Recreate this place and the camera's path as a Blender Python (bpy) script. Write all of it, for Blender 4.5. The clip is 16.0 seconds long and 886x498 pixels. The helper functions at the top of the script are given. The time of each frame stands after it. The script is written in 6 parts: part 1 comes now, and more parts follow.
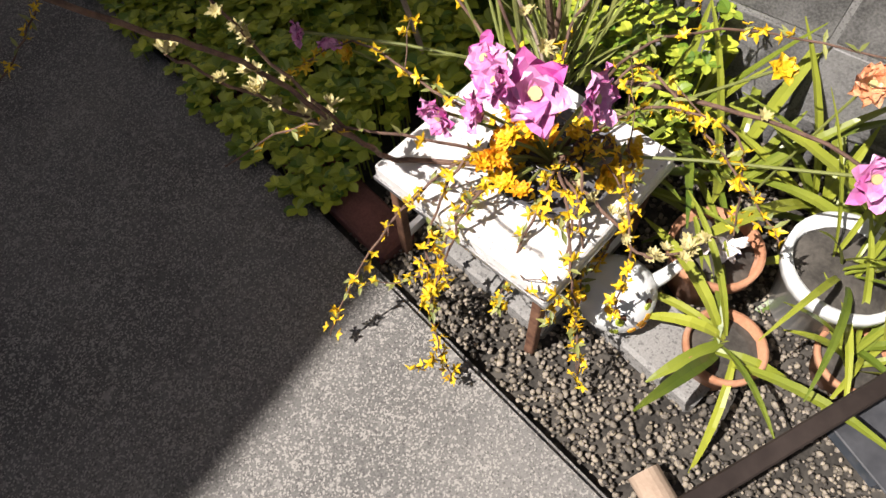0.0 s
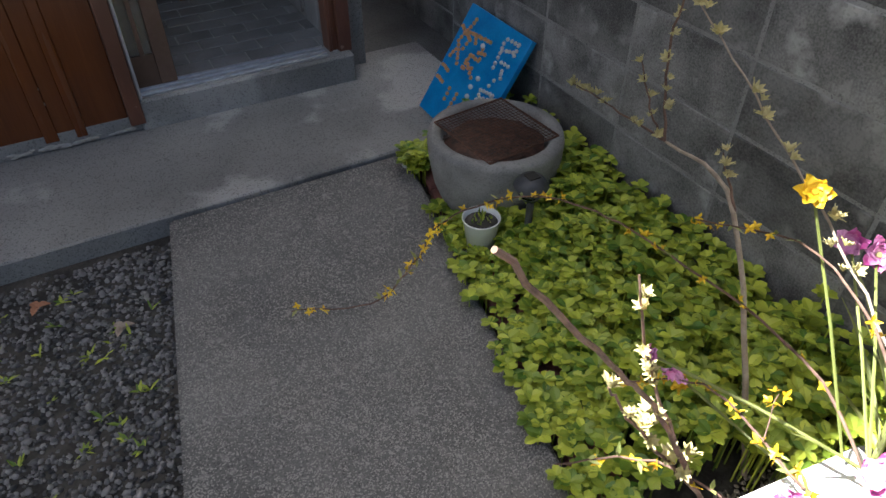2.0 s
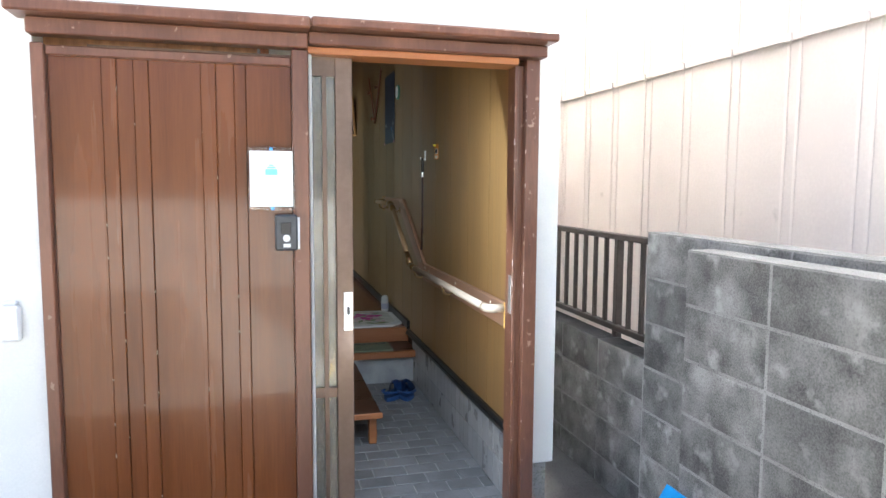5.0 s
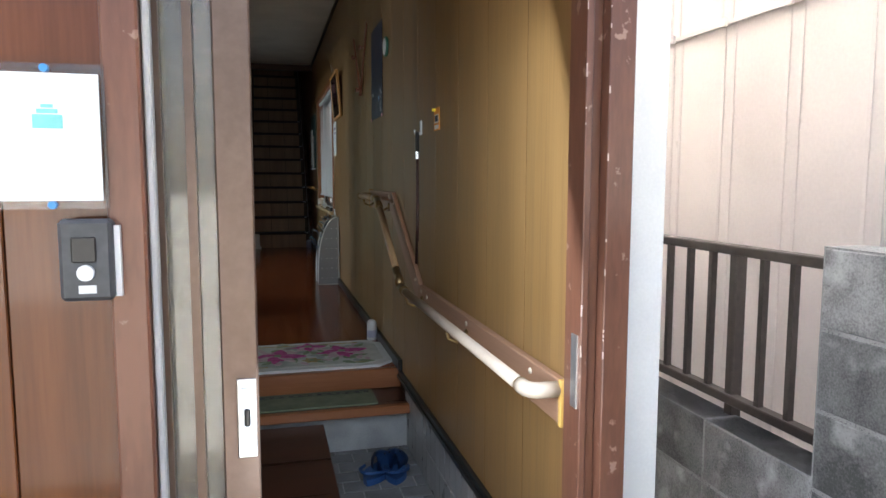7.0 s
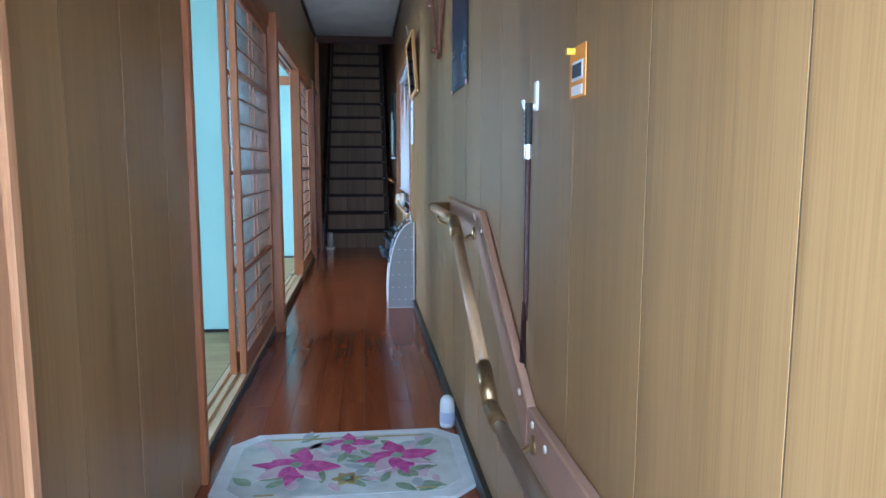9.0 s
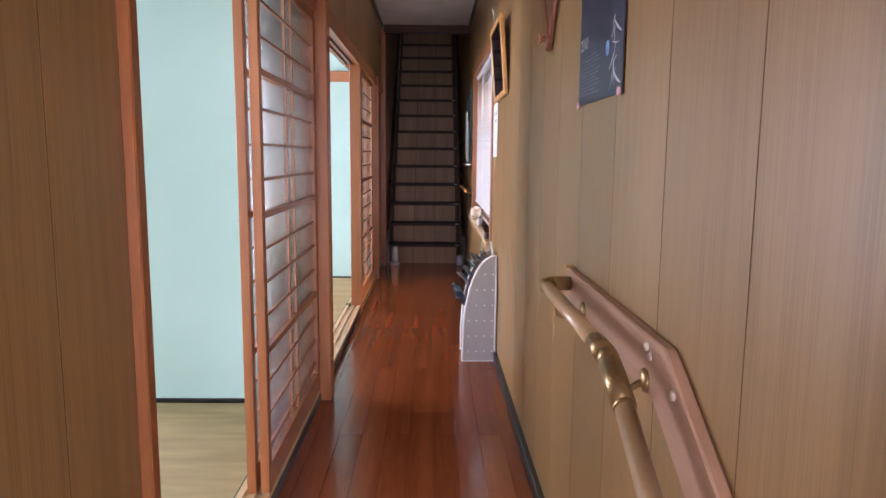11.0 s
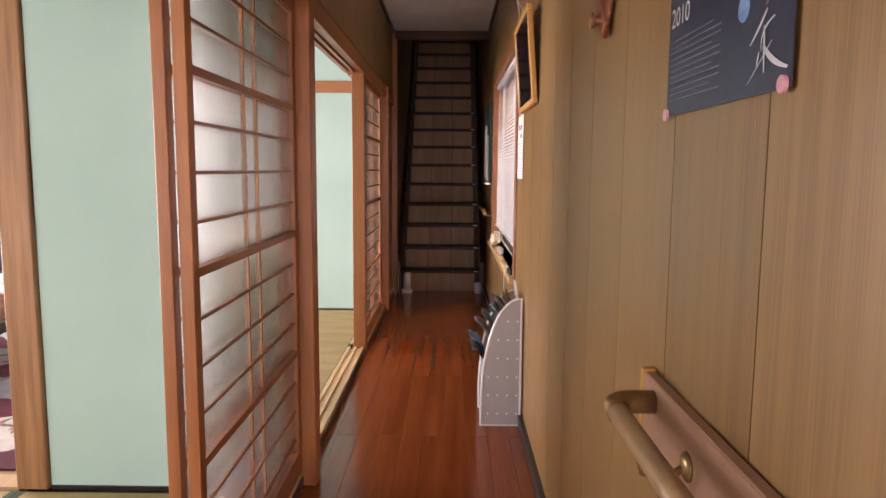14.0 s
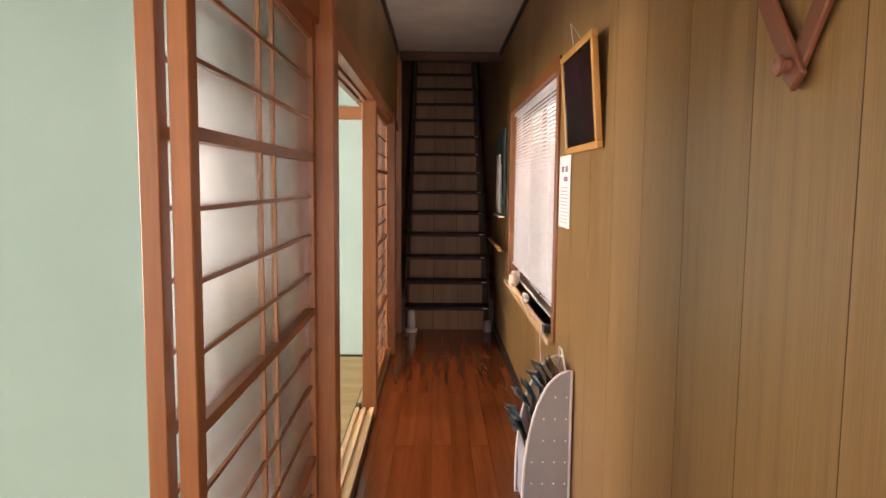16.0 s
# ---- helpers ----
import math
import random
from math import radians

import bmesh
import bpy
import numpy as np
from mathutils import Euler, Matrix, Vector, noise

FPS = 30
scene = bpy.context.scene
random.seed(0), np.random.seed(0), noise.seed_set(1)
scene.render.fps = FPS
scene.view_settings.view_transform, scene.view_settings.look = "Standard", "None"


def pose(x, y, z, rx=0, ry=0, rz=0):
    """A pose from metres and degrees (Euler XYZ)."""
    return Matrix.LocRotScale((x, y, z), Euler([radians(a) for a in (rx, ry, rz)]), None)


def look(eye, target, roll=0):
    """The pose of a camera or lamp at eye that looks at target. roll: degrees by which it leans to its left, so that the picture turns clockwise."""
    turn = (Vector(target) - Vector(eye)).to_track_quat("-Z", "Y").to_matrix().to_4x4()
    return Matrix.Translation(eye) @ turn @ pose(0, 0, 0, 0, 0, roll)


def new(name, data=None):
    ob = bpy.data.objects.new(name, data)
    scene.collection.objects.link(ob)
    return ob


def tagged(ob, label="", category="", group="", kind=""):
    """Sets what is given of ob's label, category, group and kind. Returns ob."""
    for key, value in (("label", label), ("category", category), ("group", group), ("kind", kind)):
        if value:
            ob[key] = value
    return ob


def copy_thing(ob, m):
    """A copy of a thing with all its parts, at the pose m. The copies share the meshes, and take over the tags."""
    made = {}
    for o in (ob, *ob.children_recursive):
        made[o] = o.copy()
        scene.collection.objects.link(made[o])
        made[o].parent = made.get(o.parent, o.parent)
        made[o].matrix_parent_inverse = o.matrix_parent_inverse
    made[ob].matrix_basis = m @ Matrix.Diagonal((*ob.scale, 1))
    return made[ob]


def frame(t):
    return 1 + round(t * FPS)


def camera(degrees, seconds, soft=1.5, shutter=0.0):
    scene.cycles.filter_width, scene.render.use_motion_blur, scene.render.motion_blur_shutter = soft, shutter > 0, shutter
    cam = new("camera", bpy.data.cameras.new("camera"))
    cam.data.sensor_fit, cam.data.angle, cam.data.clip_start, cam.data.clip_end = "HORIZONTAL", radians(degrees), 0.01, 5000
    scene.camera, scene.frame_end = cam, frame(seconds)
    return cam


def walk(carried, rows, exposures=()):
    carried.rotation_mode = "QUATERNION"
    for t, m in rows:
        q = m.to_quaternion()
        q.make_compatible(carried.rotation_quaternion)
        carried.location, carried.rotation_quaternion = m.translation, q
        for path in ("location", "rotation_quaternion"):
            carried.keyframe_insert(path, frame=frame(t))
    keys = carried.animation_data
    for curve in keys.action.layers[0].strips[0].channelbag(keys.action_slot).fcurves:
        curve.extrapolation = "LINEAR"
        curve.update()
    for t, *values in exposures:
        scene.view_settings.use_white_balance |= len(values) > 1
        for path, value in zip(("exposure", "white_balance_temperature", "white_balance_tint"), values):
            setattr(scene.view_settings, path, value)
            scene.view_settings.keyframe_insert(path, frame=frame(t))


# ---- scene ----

cam = camera(66.1, 16.0)
PATH = [
    (0, (0.157, 0.808, 1.401), (0.896, 1.428, -0.351), -4.8),
    (0.5, (0.14, 0.863, 1.418), (0.907, 1.604, -0.274), -3.6),
    (1, (0.122, 0.915, 1.434), (0.936, 1.823, -0.152), -2.4),
    (1.5, (0.064, 0.991, 1.457), (0.879, 2.11, 0.013), -0.9),
    (2, (0.005, 1.05, 1.496), (0.731, 2.385, 0.195), -0.1),
    (2.5, (-0.039, 1.074, 1.544), (0.586, 2.598, 0.41), 0.1),
    (3, (-0.055, 1.094, 1.565), (0.522, 2.756, 0.614), 0.2),
    (3.5, (-0.052, 1.108, 1.575), (0.501, 2.883, 0.837), 0.2),
    (4, (-0.067, 1.114, 1.585), (0.475, 2.97, 1.072), 0.3),
    (4.5, (-0.073, 1.119, 1.594), (0.454, 3.028, 1.317), 0.4),
    (4.6, (-0.08, 1.119, 1.594), (0.443, 3.036, 1.366), 0.5),
    (4.7, (-0.079, 1.126, 1.595), (0.442, 3.047, 1.403), 0.4),
    (6.8, (0.253, 2.261, 1.551), (0.75, 4.19, 1.364), 0.0),
    (7, (0.286, 2.433, 1.546), (0.783, 4.36, 1.346), 0.1),
    (7.5, (0.396, 2.818, 1.566), (0.894, 4.74, 1.325), 0.6),
    (8, (0.493, 3.188, 1.585), (0.885, 5.134, 1.34), 0.4),
    (8.5, (0.533, 3.561, 1.594), (0.853, 5.52, 1.349), 0.4),
    (9, (0.558, 3.839, 1.623), (0.786, 5.811, 1.377), 0.1),
    (9.2, (0.559, 3.923, 1.625), (0.699, 5.902, 1.378), 0.2),
    (11.3, (0.539, 4.952, 1.79), (0.572, 6.933, 1.518), 0.5),
    (11.5, (0.548, 5.013, 1.793), (0.582, 6.995, 1.525), 0.5),
    (12, (0.584, 5.199, 1.813), (0.586, 7.181, 1.547), 0.4),
    (12.5, (0.549, 5.363, 1.806), (0.527, 7.346, 1.546), 0.4),
    (13, (0.523, 5.432, 1.82), (0.501, 7.416, 1.568), 0.5),
    (13.5, (0.544, 5.467, 1.821), (0.522, 7.453, 1.58), 0.5),
    (14, (0.574, 5.51, 1.82), (0.55, 7.496, 1.587), 0.4),
    (14.5, (0.516, 5.598, 1.826), (0.493, 7.585, 1.6), 0.4),
    (15, (0.427, 5.715, 1.898), (0.429, 7.703, 1.682), 0.7),
    (15.5, (0.379, 5.796, 1.953), (0.421, 7.786, 1.754), 0.6),
    (16, (0.36, 5.997, 1.962), (0.381, 7.987, 1.77), 0.5),
]
# stops of exposure along the walk
EXPOSURE = [(0, 0.65, 6400, 16), (1.0, 1.15, 6100, 15), (1.6, 1.75, 5900, 12), (2.0, 2.35, 5900, 9), (2.5, 3.5, 5900, 7), (3.0, 4.1, 5900, 7), (3.5, 4.5, 5900, 7), (4.0, 4.68, 6000, 7), (4.7, 4.65, 6000, 7), (6.8, 4.5, 6100, 9), (7.6, 4.75, 5600, 5), (8.0, 5.25, 5000, 0), (8.4, 5.6, 4700, 0), (9.0, 6.25, 4600, 6), (11.3, 6.5, 6700, 38), (12.5, 6.35, 7200, 42), (16, 6.25, 8500, 36)]
walk(cam, [(t, look(eye, target, roll)) for t, eye, target, roll in PATH], EXPOSURE)

# ---- world, sun and daylight lamps ----
world = bpy.data.worlds.new("sky")
scene.world = world
world.use_nodes = True
sky = world.node_tree.nodes.new("ShaderNodeTexSky")
sky.sky_type, sky.sun_disc = "NISHITA", False
sky.dust_density, sky.air_density = 5.0, 1.0
SUN = Vector((-0.5, 0.3, 0.86)).normalized()
sky.sun_elevation, sky.sun_rotation = math.asin(SUN.z), math.atan2(SUN.x, SUN.y)
background = world.node_tree.nodes["Background"]
world.node_tree.links.new(sky.outputs[0], background.inputs[0])
background.inputs[1].default_value = 0.022
sun = new("sun", bpy.data.lights.new("sun", "SUN"))
sun.data.energy, sun.data.angle, sun.data.color = 5.0, radians(0.5), (1.0, 0.95, 0.87)
sun.matrix_world = look(SUN * 20, (0, 0, 0))


def daylight_lamp(x, y, z, target, wide, high, watts, colour):
    lamp = new("daylight_lamp", bpy.data.lights.new("daylight_lamp", "AREA"))
    lamp.data.shape, lamp.data.size, lamp.data.size_y = "RECTANGLE", wide, high
    lamp.data.energy, lamp.data.color = watts, colour
    lamp.matrix_world = look((x, y, z), target)
    return lamp


# area lamps standing in for daylight in the openings of the two tatami rooms
daylight_lamp(-1.95, 4.8, 1.65, (-1.75, 7.0, 1.35), 2.0, 1.6, 0.9, (0.84, 0.94, 1.0))
daylight_lamp(-3.68, 9.4, 1.7, (0, 9.2, 1.4), 2.2, 1.7, 2.7, (0.84, 0.94, 1.0))
# fill lamp added inside the open front door, besides the sky's own light
daylight_lamp(0.56, 3.71, 1.45, (0.72, 4.6, 1.0), 0.56, 1.1, 0.4, (0.88, 0.95, 1.0))

# ---- materials ----
def surface(name, dark, light, scale=8.0, rough=0.6, bump=0.0, fine=120.0, stretch=(1, 1, 1), metal=0.0, spots=None, vary=0.0, grit=0.35, sharp=(0.35, 0.65)):
    """A procedural surface: two scales of noise between two colours, fine relief, and a shift by piece."""
    m = bpy.data.materials.new(name)
    m.use_nodes = True
    nodes, link = m.node_tree.nodes, m.node_tree.links.new
    b = nodes["Principled BSDF"]
    co, info = nodes.new("ShaderNodeTexCoord"), nodes.new("ShaderNodeObjectInfo")
    shift = nodes.new("ShaderNodeVectorMath")
    shift.operation = "MULTIPLY_ADD"
    link(info.outputs["Random"], shift.inputs[0])
    shift.inputs[1].default_value = (37, 53, 71)
    link(co.outputs["Object"], shift.inputs[2])
    mapping = nodes.new("ShaderNodeMapping")
    mapping.inputs["Scale"].default_value = stretch
    link(shift.outputs[0], mapping.inputs[0])
    n1, n2 = nodes.new("ShaderNodeTexNoise"), nodes.new("ShaderNodeTexNoise")
    n1.inputs["Scale"].default_value, n1.inputs["Detail"].default_value = scale, 5
    n2.inputs["Scale"].default_value, n2.inputs["Detail"].default_value = fine, 3
    link(mapping.outputs[0], n1.inputs["Vector"])
    link(mapping.outputs[0], n2.inputs["Vector"])
    add = nodes.new("ShaderNodeMath")
    add.operation = "MULTIPLY_ADD"
    link(n2.outputs[0], add.inputs[0])
    add.inputs[1].default_value = grit
    link(n1.outputs[0], add.inputs[2])
    ramp = nodes.new("ShaderNodeValToRGB")
    ramp.color_ramp.elements[0].position, ramp.color_ramp.elements[1].position = sharp[0] + grit / 2, sharp[1] + grit / 2
    ramp.color_ramp.elements[0].color, ramp.color_ramp.elements[1].color = (*dark, 1), (*light, 1)
    link(add.outputs[0], ramp.inputs[0])
    colour = ramp.outputs[0]
    if spots:
        n3, r3 = nodes.new("ShaderNodeTexNoise"), nodes.new("ShaderNodeValToRGB")
        n3.inputs["Scale"].default_value, n3.inputs["Detail"].default_value = spots[1], 6
        link(shift.outputs[0], n3.inputs["Vector"])
        r3.color_ramp.elements[0].position, r3.color_ramp.elements[1].position = spots[2], spots[3]
        link(n3.outputs[0], r3.inputs[0])
        mix = nodes.new("ShaderNodeMix")
        mix.data_type = "RGBA"
        link(r3.outputs[0], mix.inputs[0])
        link(colour, mix.inputs[6])
        mix.inputs[7].default_value = (*spots[0], 1)
        colour = mix.outputs[2]
    if vary:
        hsv, span = nodes.new("ShaderNodeHueSaturation"), nodes.new("ShaderNodeMapRange")
        link(info.outputs["Random"], span.inputs[0])
        span.inputs[3].default_value, span.inputs[4].default_value = 1 - vary, 1 + vary
        link(span.outputs[0], hsv.inputs["Value"])
        link(colour, hsv.inputs["Color"])
        colour = hsv.outputs[0]
    link(colour, b.inputs["Base Color"])
    rr = nodes.new("ShaderNodeMapRange")
    link(n1.outputs[0], rr.inputs[0])
    rr.inputs[3].default_value, rr.inputs[4].default_value = max(0.02, rough - 0.1), min(1, rough + 0.1)
    link(rr.outputs[0], b.inputs["Roughness"])
    b.inputs["Metallic"].default_value = metal
    if bump:
        bu = nodes.new("ShaderNodeBump")
        bu.inputs["Strength"].default_value, bu.inputs["Distance"].default_value = bump, 0.004
        link(add.outputs[0], bu.inputs["Height"])
        link(bu.outputs[0], b.inputs["Normal"])
    return m


def wood(name, dark, light, along="z", rough=0.4, vary=0.06, fine=60.0, scale=2.2, bump=0.08):
    st = {"x": (0.05, 1, 1), "y": (1, 0.05, 1), "z": (1, 1, 0.05)}[along]
    return surface(name, dark, light, scale * 6, rough, bump, fine * 3, st, vary=vary, sharp=(0.3, 0.7))



def gritty(name, dark, mid, pale, patch=3.0, grain=170.0, share=0.7, rough=0.9, bump=0.5, vary=0.0, spots=None, pits=0.4):
    """Concrete or stone: patches between two colours, with separate pale and dark grains of grit."""
    m = surface(name, dark, mid, patch, rough, 0, grain, vary=vary, grit=0.5, spots=spots, sharp=(0.3, 0.7))
    nodes, link = m.node_tree.nodes, m.node_tree.links.new
    b = nodes["Principled BSDF"]
    under = b.inputs["Base Color"].links[0].from_socket
    co, cells, split = nodes.new("ShaderNodeTexCoord"), nodes.new("ShaderNodeTexVoronoi"), nodes.new("ShaderNodeSeparateColor")
    cells.inputs["Scale"].default_value = grain
    link(co.outputs["Object"], cells.inputs["Vector"])
    link(cells.outputs["Color"], split.inputs[0])
    drift, sum_up = nodes.new("ShaderNodeTexNoise"), nodes.new("ShaderNodeMath")
    drift.inputs["Scale"].default_value, drift.inputs["Detail"].default_value = patch * 4, 3
    link(co.outputs["Object"], drift.inputs["Vector"])
    sum_up.operation = "MULTIPLY_ADD"
    link(drift.outputs[0], sum_up.inputs[0])
    sum_up.inputs[1].default_value = 0.5
    link(split.outputs[0], sum_up.inputs[2])
    ramp = nodes.new("ShaderNodeValToRGB")
    ramp.color_ramp.elements[0].position, ramp.color_ramp.elements[1].position = share + 0.22, share + 0.3
    link(sum_up.outputs[0], ramp.inputs[0])
    light = nodes.new("ShaderNodeMix")
    light.data_type = "RGBA"
    link(ramp.outputs[0], light.inputs[0])
    link(under, light.inputs[6])
    light.inputs[7].default_value = (*pale, 1)
    pit = nodes.new("ShaderNodeValToRGB")
    pit.color_ramp.elements[0].position, pit.color_ramp.elements[1].position = 0.08, 0.2
    link(split.outputs[1], pit.inputs[0])
    deep = nodes.new("ShaderNodeMix")
    deep.data_type, deep.blend_type = "RGBA", "MULTIPLY"
    deep.inputs[0].default_value = pits
    link(light.outputs[2], deep.inputs[6])
    link(pit.outputs[0], deep.inputs[7])
    link(deep.outputs[2], b.inputs["Base Color"])
    bu = nodes.new("ShaderNodeBump")
    bu.inputs["Strength"].default_value, bu.inputs["Distance"].default_value = bump, 0.003
    link(split.outputs[0], bu.inputs["Height"])
    link(bu.outputs[0], b.inputs["Normal"])
    return m


def glass(name, colour=(0.9, 0.95, 0.93), rough=0.3, bumpy=0.0):
    m = surface(name, colour, colour, 10, rough, bumpy, 60)
    m.node_tree.nodes["Principled BSDF"].inputs["Transmission Weight"].default_value = 1.0
    return m


CONCRETE = gritty("path_concrete", (0.11, 0.107, 0.101), (0.217, 0.209, 0.194), (0.335, 0.32, 0.29), 2.2, 320, 0.76, 0.9, 0.6, pits=0.38, spots=((0.27, 0.26, 0.24), 38, 0.6, 0.72))
APRON = gritty("apron_concrete", (0.19, 0.187, 0.178), (0.35, 0.343, 0.323), (0.55, 0.54, 0.5), 2.2, 240, 0.84, 0.85, 0.4, spots=((0.42, 0.41, 0.385), 2.6, 0.54, 0.6))
BLOCK = gritty("concrete_block", (0.075, 0.074, 0.071), (0.27, 0.266, 0.257), (0.42, 0.41, 0.395), 6.5, 190, 0.85, 0.95, 0.8, vary=0.3, spots=((0.4, 0.4, 0.385), 9, 0.58, 0.74), pits=0.18)
MORTAR = gritty("mortar", (0.2, 0.198, 0.19), (0.33, 0.327, 0.316), (0.42, 0.42, 0.4), 6, 300, 0.85)
SOIL = surface("soil", (0.026, 0.023, 0.019), (0.085, 0.076, 0.063), 14, 0.95, 1.0, 120)
WHITE_WALL = surface("white_render", (0.72, 0.72, 0.7), (0.82, 0.82, 0.8), 2.5, 0.8, 0.15, 150)
SIDING = surface("neighbour_siding", (0.63, 0.57, 0.54), (0.72, 0.66, 0.62), 1.2, 0.6, 0.05, 60, spots=((0.5, 0.45, 0.42), 7, 0.7, 0.8))
BROWN_BOARD = wood("varnished_brown_board", (0.105, 0.031, 0.0088), (0.165, 0.052, 0.015), "z", 0.25, 0.03, bump=0.02)
varnish = BROWN_BOARD.node_tree.nodes["Principled BSDF"]
varnish.inputs["Coat Weight"].default_value, varnish.inputs["Coat Roughness"].default_value, varnish.inputs["Coat IOR"].default_value = 0.35, 0.06, 1.5
varnish.inputs["Specular IOR Level"].default_value = 0.3
BROWN_PAINT = surface("brown_frame_paint", (0.12, 0.05, 0.03), (0.2, 0.085, 0.05), 7, 0.35, 0.15, 90, (1, 1, 0.2), spots=((0.3, 0.19, 0.14), 30, 0.66, 0.7))
BRONZE = surface("bronze_aluminium", (0.13, 0.085, 0.062), (0.18, 0.12, 0.09), 3, 0.4, 0.03, 60, metal=0.4)
DARK_BRONZE = surface("fence_bronze", (0.035, 0.026, 0.022), (0.06, 0.045, 0.038), 5, 0.45, 0.05, 60, metal=0.3)
ALU = surface("bare_aluminium", (0.6, 0.6, 0.6), (0.75, 0.75, 0.75), 20, 0.35, 0.03, 90, metal=0.9)
PANEL = surface("beige_wall_panel", (0.215, 0.118, 0.041), (0.3, 0.173, 0.064), 34, 0.36, 0.05, 330, (1, 1, 0.016), vary=0.07, grit=0.75, sharp=(0.25, 0.75))
GROOVE = surface("panel_groove", (0.05, 0.03, 0.016), (0.08, 0.048, 0.026), 8, 0.8)
CEDAR = wood("cedar_frame", (0.25, 0.08, 0.023), (0.38, 0.142, 0.044), "z", 0.4, 0.06)
CEDAR_Y = wood("cedar_rail", (0.25, 0.08, 0.023), (0.38, 0.142, 0.044), "y", 0.4, 0.06)
CEDAR_X = wood("cedar_beam", (0.33, 0.115, 0.04), (0.47, 0.19, 0.07), "x", 0.4, 0.06)
PALE_POST = wood("pale_post", (0.27, 0.115, 0.045), (0.5, 0.255, 0.115), "z", 0.45, 0.04, fine=45, scale=5.5)
SILL_WOOD = wood("threshold_wood", (0.5, 0.33, 0.17), (0.68, 0.49, 0.28), "y", 0.45, 0.05)
FLOOR_WOOD = wood("red_brown_floorboard", (0.195, 0.043, 0.0125), (0.3, 0.078, 0.024), "y", 0.17, 0.06, bump=0.02)
DARK_WOOD = wood("dark_stained_wood", (0.035, 0.013, 0.008), (0.075, 0.028, 0.015), "x", 0.3, 0.08)
STEP_WOOD = wood("step_edge_wood", (0.25, 0.085, 0.03), (0.38, 0.15, 0.055), "x", 0.35, 0.05)
STAIR_RISER = wood("stair_riser_board", (0.24, 0.13, 0.07), (0.34, 0.2, 0.11), "z", 0.5, 0.08)
STAIR_TREAD = wood("stair_tread_wood", (0.03, 0.012, 0.007), (0.065, 0.025, 0.014), "x", 0.65, 0.08)
BLACK_TRIM = surface("black_trim", (0.012, 0.011, 0.011), (0.025, 0.022, 0.02), 6, 0.35, 0.03, 60)
TILE = surface("grey_floor_tile", (0.15, 0.148, 0.15), (0.235, 0.232, 0.235), 7, 0.45, 0.12, 120, vary=0.08)
TILE_WALL = surface("grey_wall_tile", (0.3, 0.29, 0.28), (0.4, 0.39, 0.38), 6, 0.3, 0.05, 90, vary=0.07)
GROUT = surface("grout", (0.33, 0.32, 0.31), (0.46, 0.45, 0.44), 20, 0.9, 0.3, 200)
GREEN_WALL = surface("pale_green_plaster", (0.43, 0.655, 0.59), (0.48, 0.705, 0.645), 1.6, 0.9, 0.12, 240)
TATAMI = surface("tatami_weave", (0.37, 0.275, 0.125), (0.47, 0.36, 0.175), 3, 0.75, 0.5, 160, (1, 6, 1), vary=0.04)
TATAMI_EDGE = surface("tatami_border", (0.03, 0.06, 0.025), (0.055, 0.1, 0.04), 40, 0.8, 0.3, 200)
CEILING = surface("ceiling_board", (0.6, 0.57, 0.53), (0.7, 0.67, 0.62), 3, 0.85, 0.1, 90)
FROST = glass("frosted_glass", (0.86, 0.9, 0.88), 0.2, 0.1)
sheen = FROST.node_tree.nodes["Principled BSDF"]
sheen.inputs["Coat Weight"].default_value, sheen.inputs["Coat Roughness"].default_value = 0.5, 0.18
PATTERN_GLASS = surface("patterned_glass", (0.3, 0.26, 0.19), (0.42, 0.38, 0.3), 70, 0.08, 1.0, 190, grit=0.5)
pressed = PATTERN_GLASS.node_tree.nodes["Principled BSDF"]
pressed.inputs["Transmission Weight"].default_value, pressed.inputs["Coat Weight"].default_value, pressed.inputs["Coat Roughness"].default_value = 0.6, 1.0, 0.05
CLEAR = glass("clear_glass", (0.95, 0.97, 0.97), 0.02)
PAPER = surface("shoji_paper", (0.8, 0.79, 0.75), (0.88, 0.87, 0.83), 5, 0.9, 0.05, 120)
WHITE_PLASTIC = surface("white_plastic", (0.72, 0.72, 0.72), (0.8, 0.8, 0.8), 8, 0.35, 0.02, 60)
STONE = gritty("granite_basin", (0.2, 0.196, 0.184), (0.35, 0.343, 0.32), (0.46, 0.45, 0.42), 9, 260, 0.8, 0.95, 0.6, pits=0.2)


# ---- building helpers ----
def box(bm, x0, x1, y0, y1, z0, z1, bevel=0.0):
    got = bmesh.ops.create_cube(bm, size=1.0, matrix=Matrix.LocRotScale(((x0 + x1) / 2, (y0 + y1) / 2, (z0 + z1) / 2), None, (abs(x1 - x0), abs(y1 - y0), abs(z1 - z0))))
    if bevel:
        edges = {e for v in got["verts"] for e in v.link_edges}
        bmesh.ops.bevel(bm, geom=list(edges), offset=bevel, segments=1, affect="EDGES", profile=0.5)
    return bm


def boxes(*rows, bevel=0.0):
    bm = bmesh.new()
    for row in rows:
        box(bm, *row, bevel=bevel)
    return bm


def mesh_from(bm, name, material, smooth=False):
    me = bpy.data.meshes.new(name)
    bm.to_mesh(me)
    bm.free()
    me.materials.append(material)
    if smooth:
        me.shade_smooth()
    return me


def part(name, bm, material, parent, label="", smooth=False):
    ob = new(name, mesh_from(bm, name, material, smooth))
    ob.parent = parent
    if label:
        ob["label"] = label
    return ob


def piece(name, me, parent, m):
    ob = new(name, me)
    ob.parent = parent
    ob.matrix_basis = m
    return ob


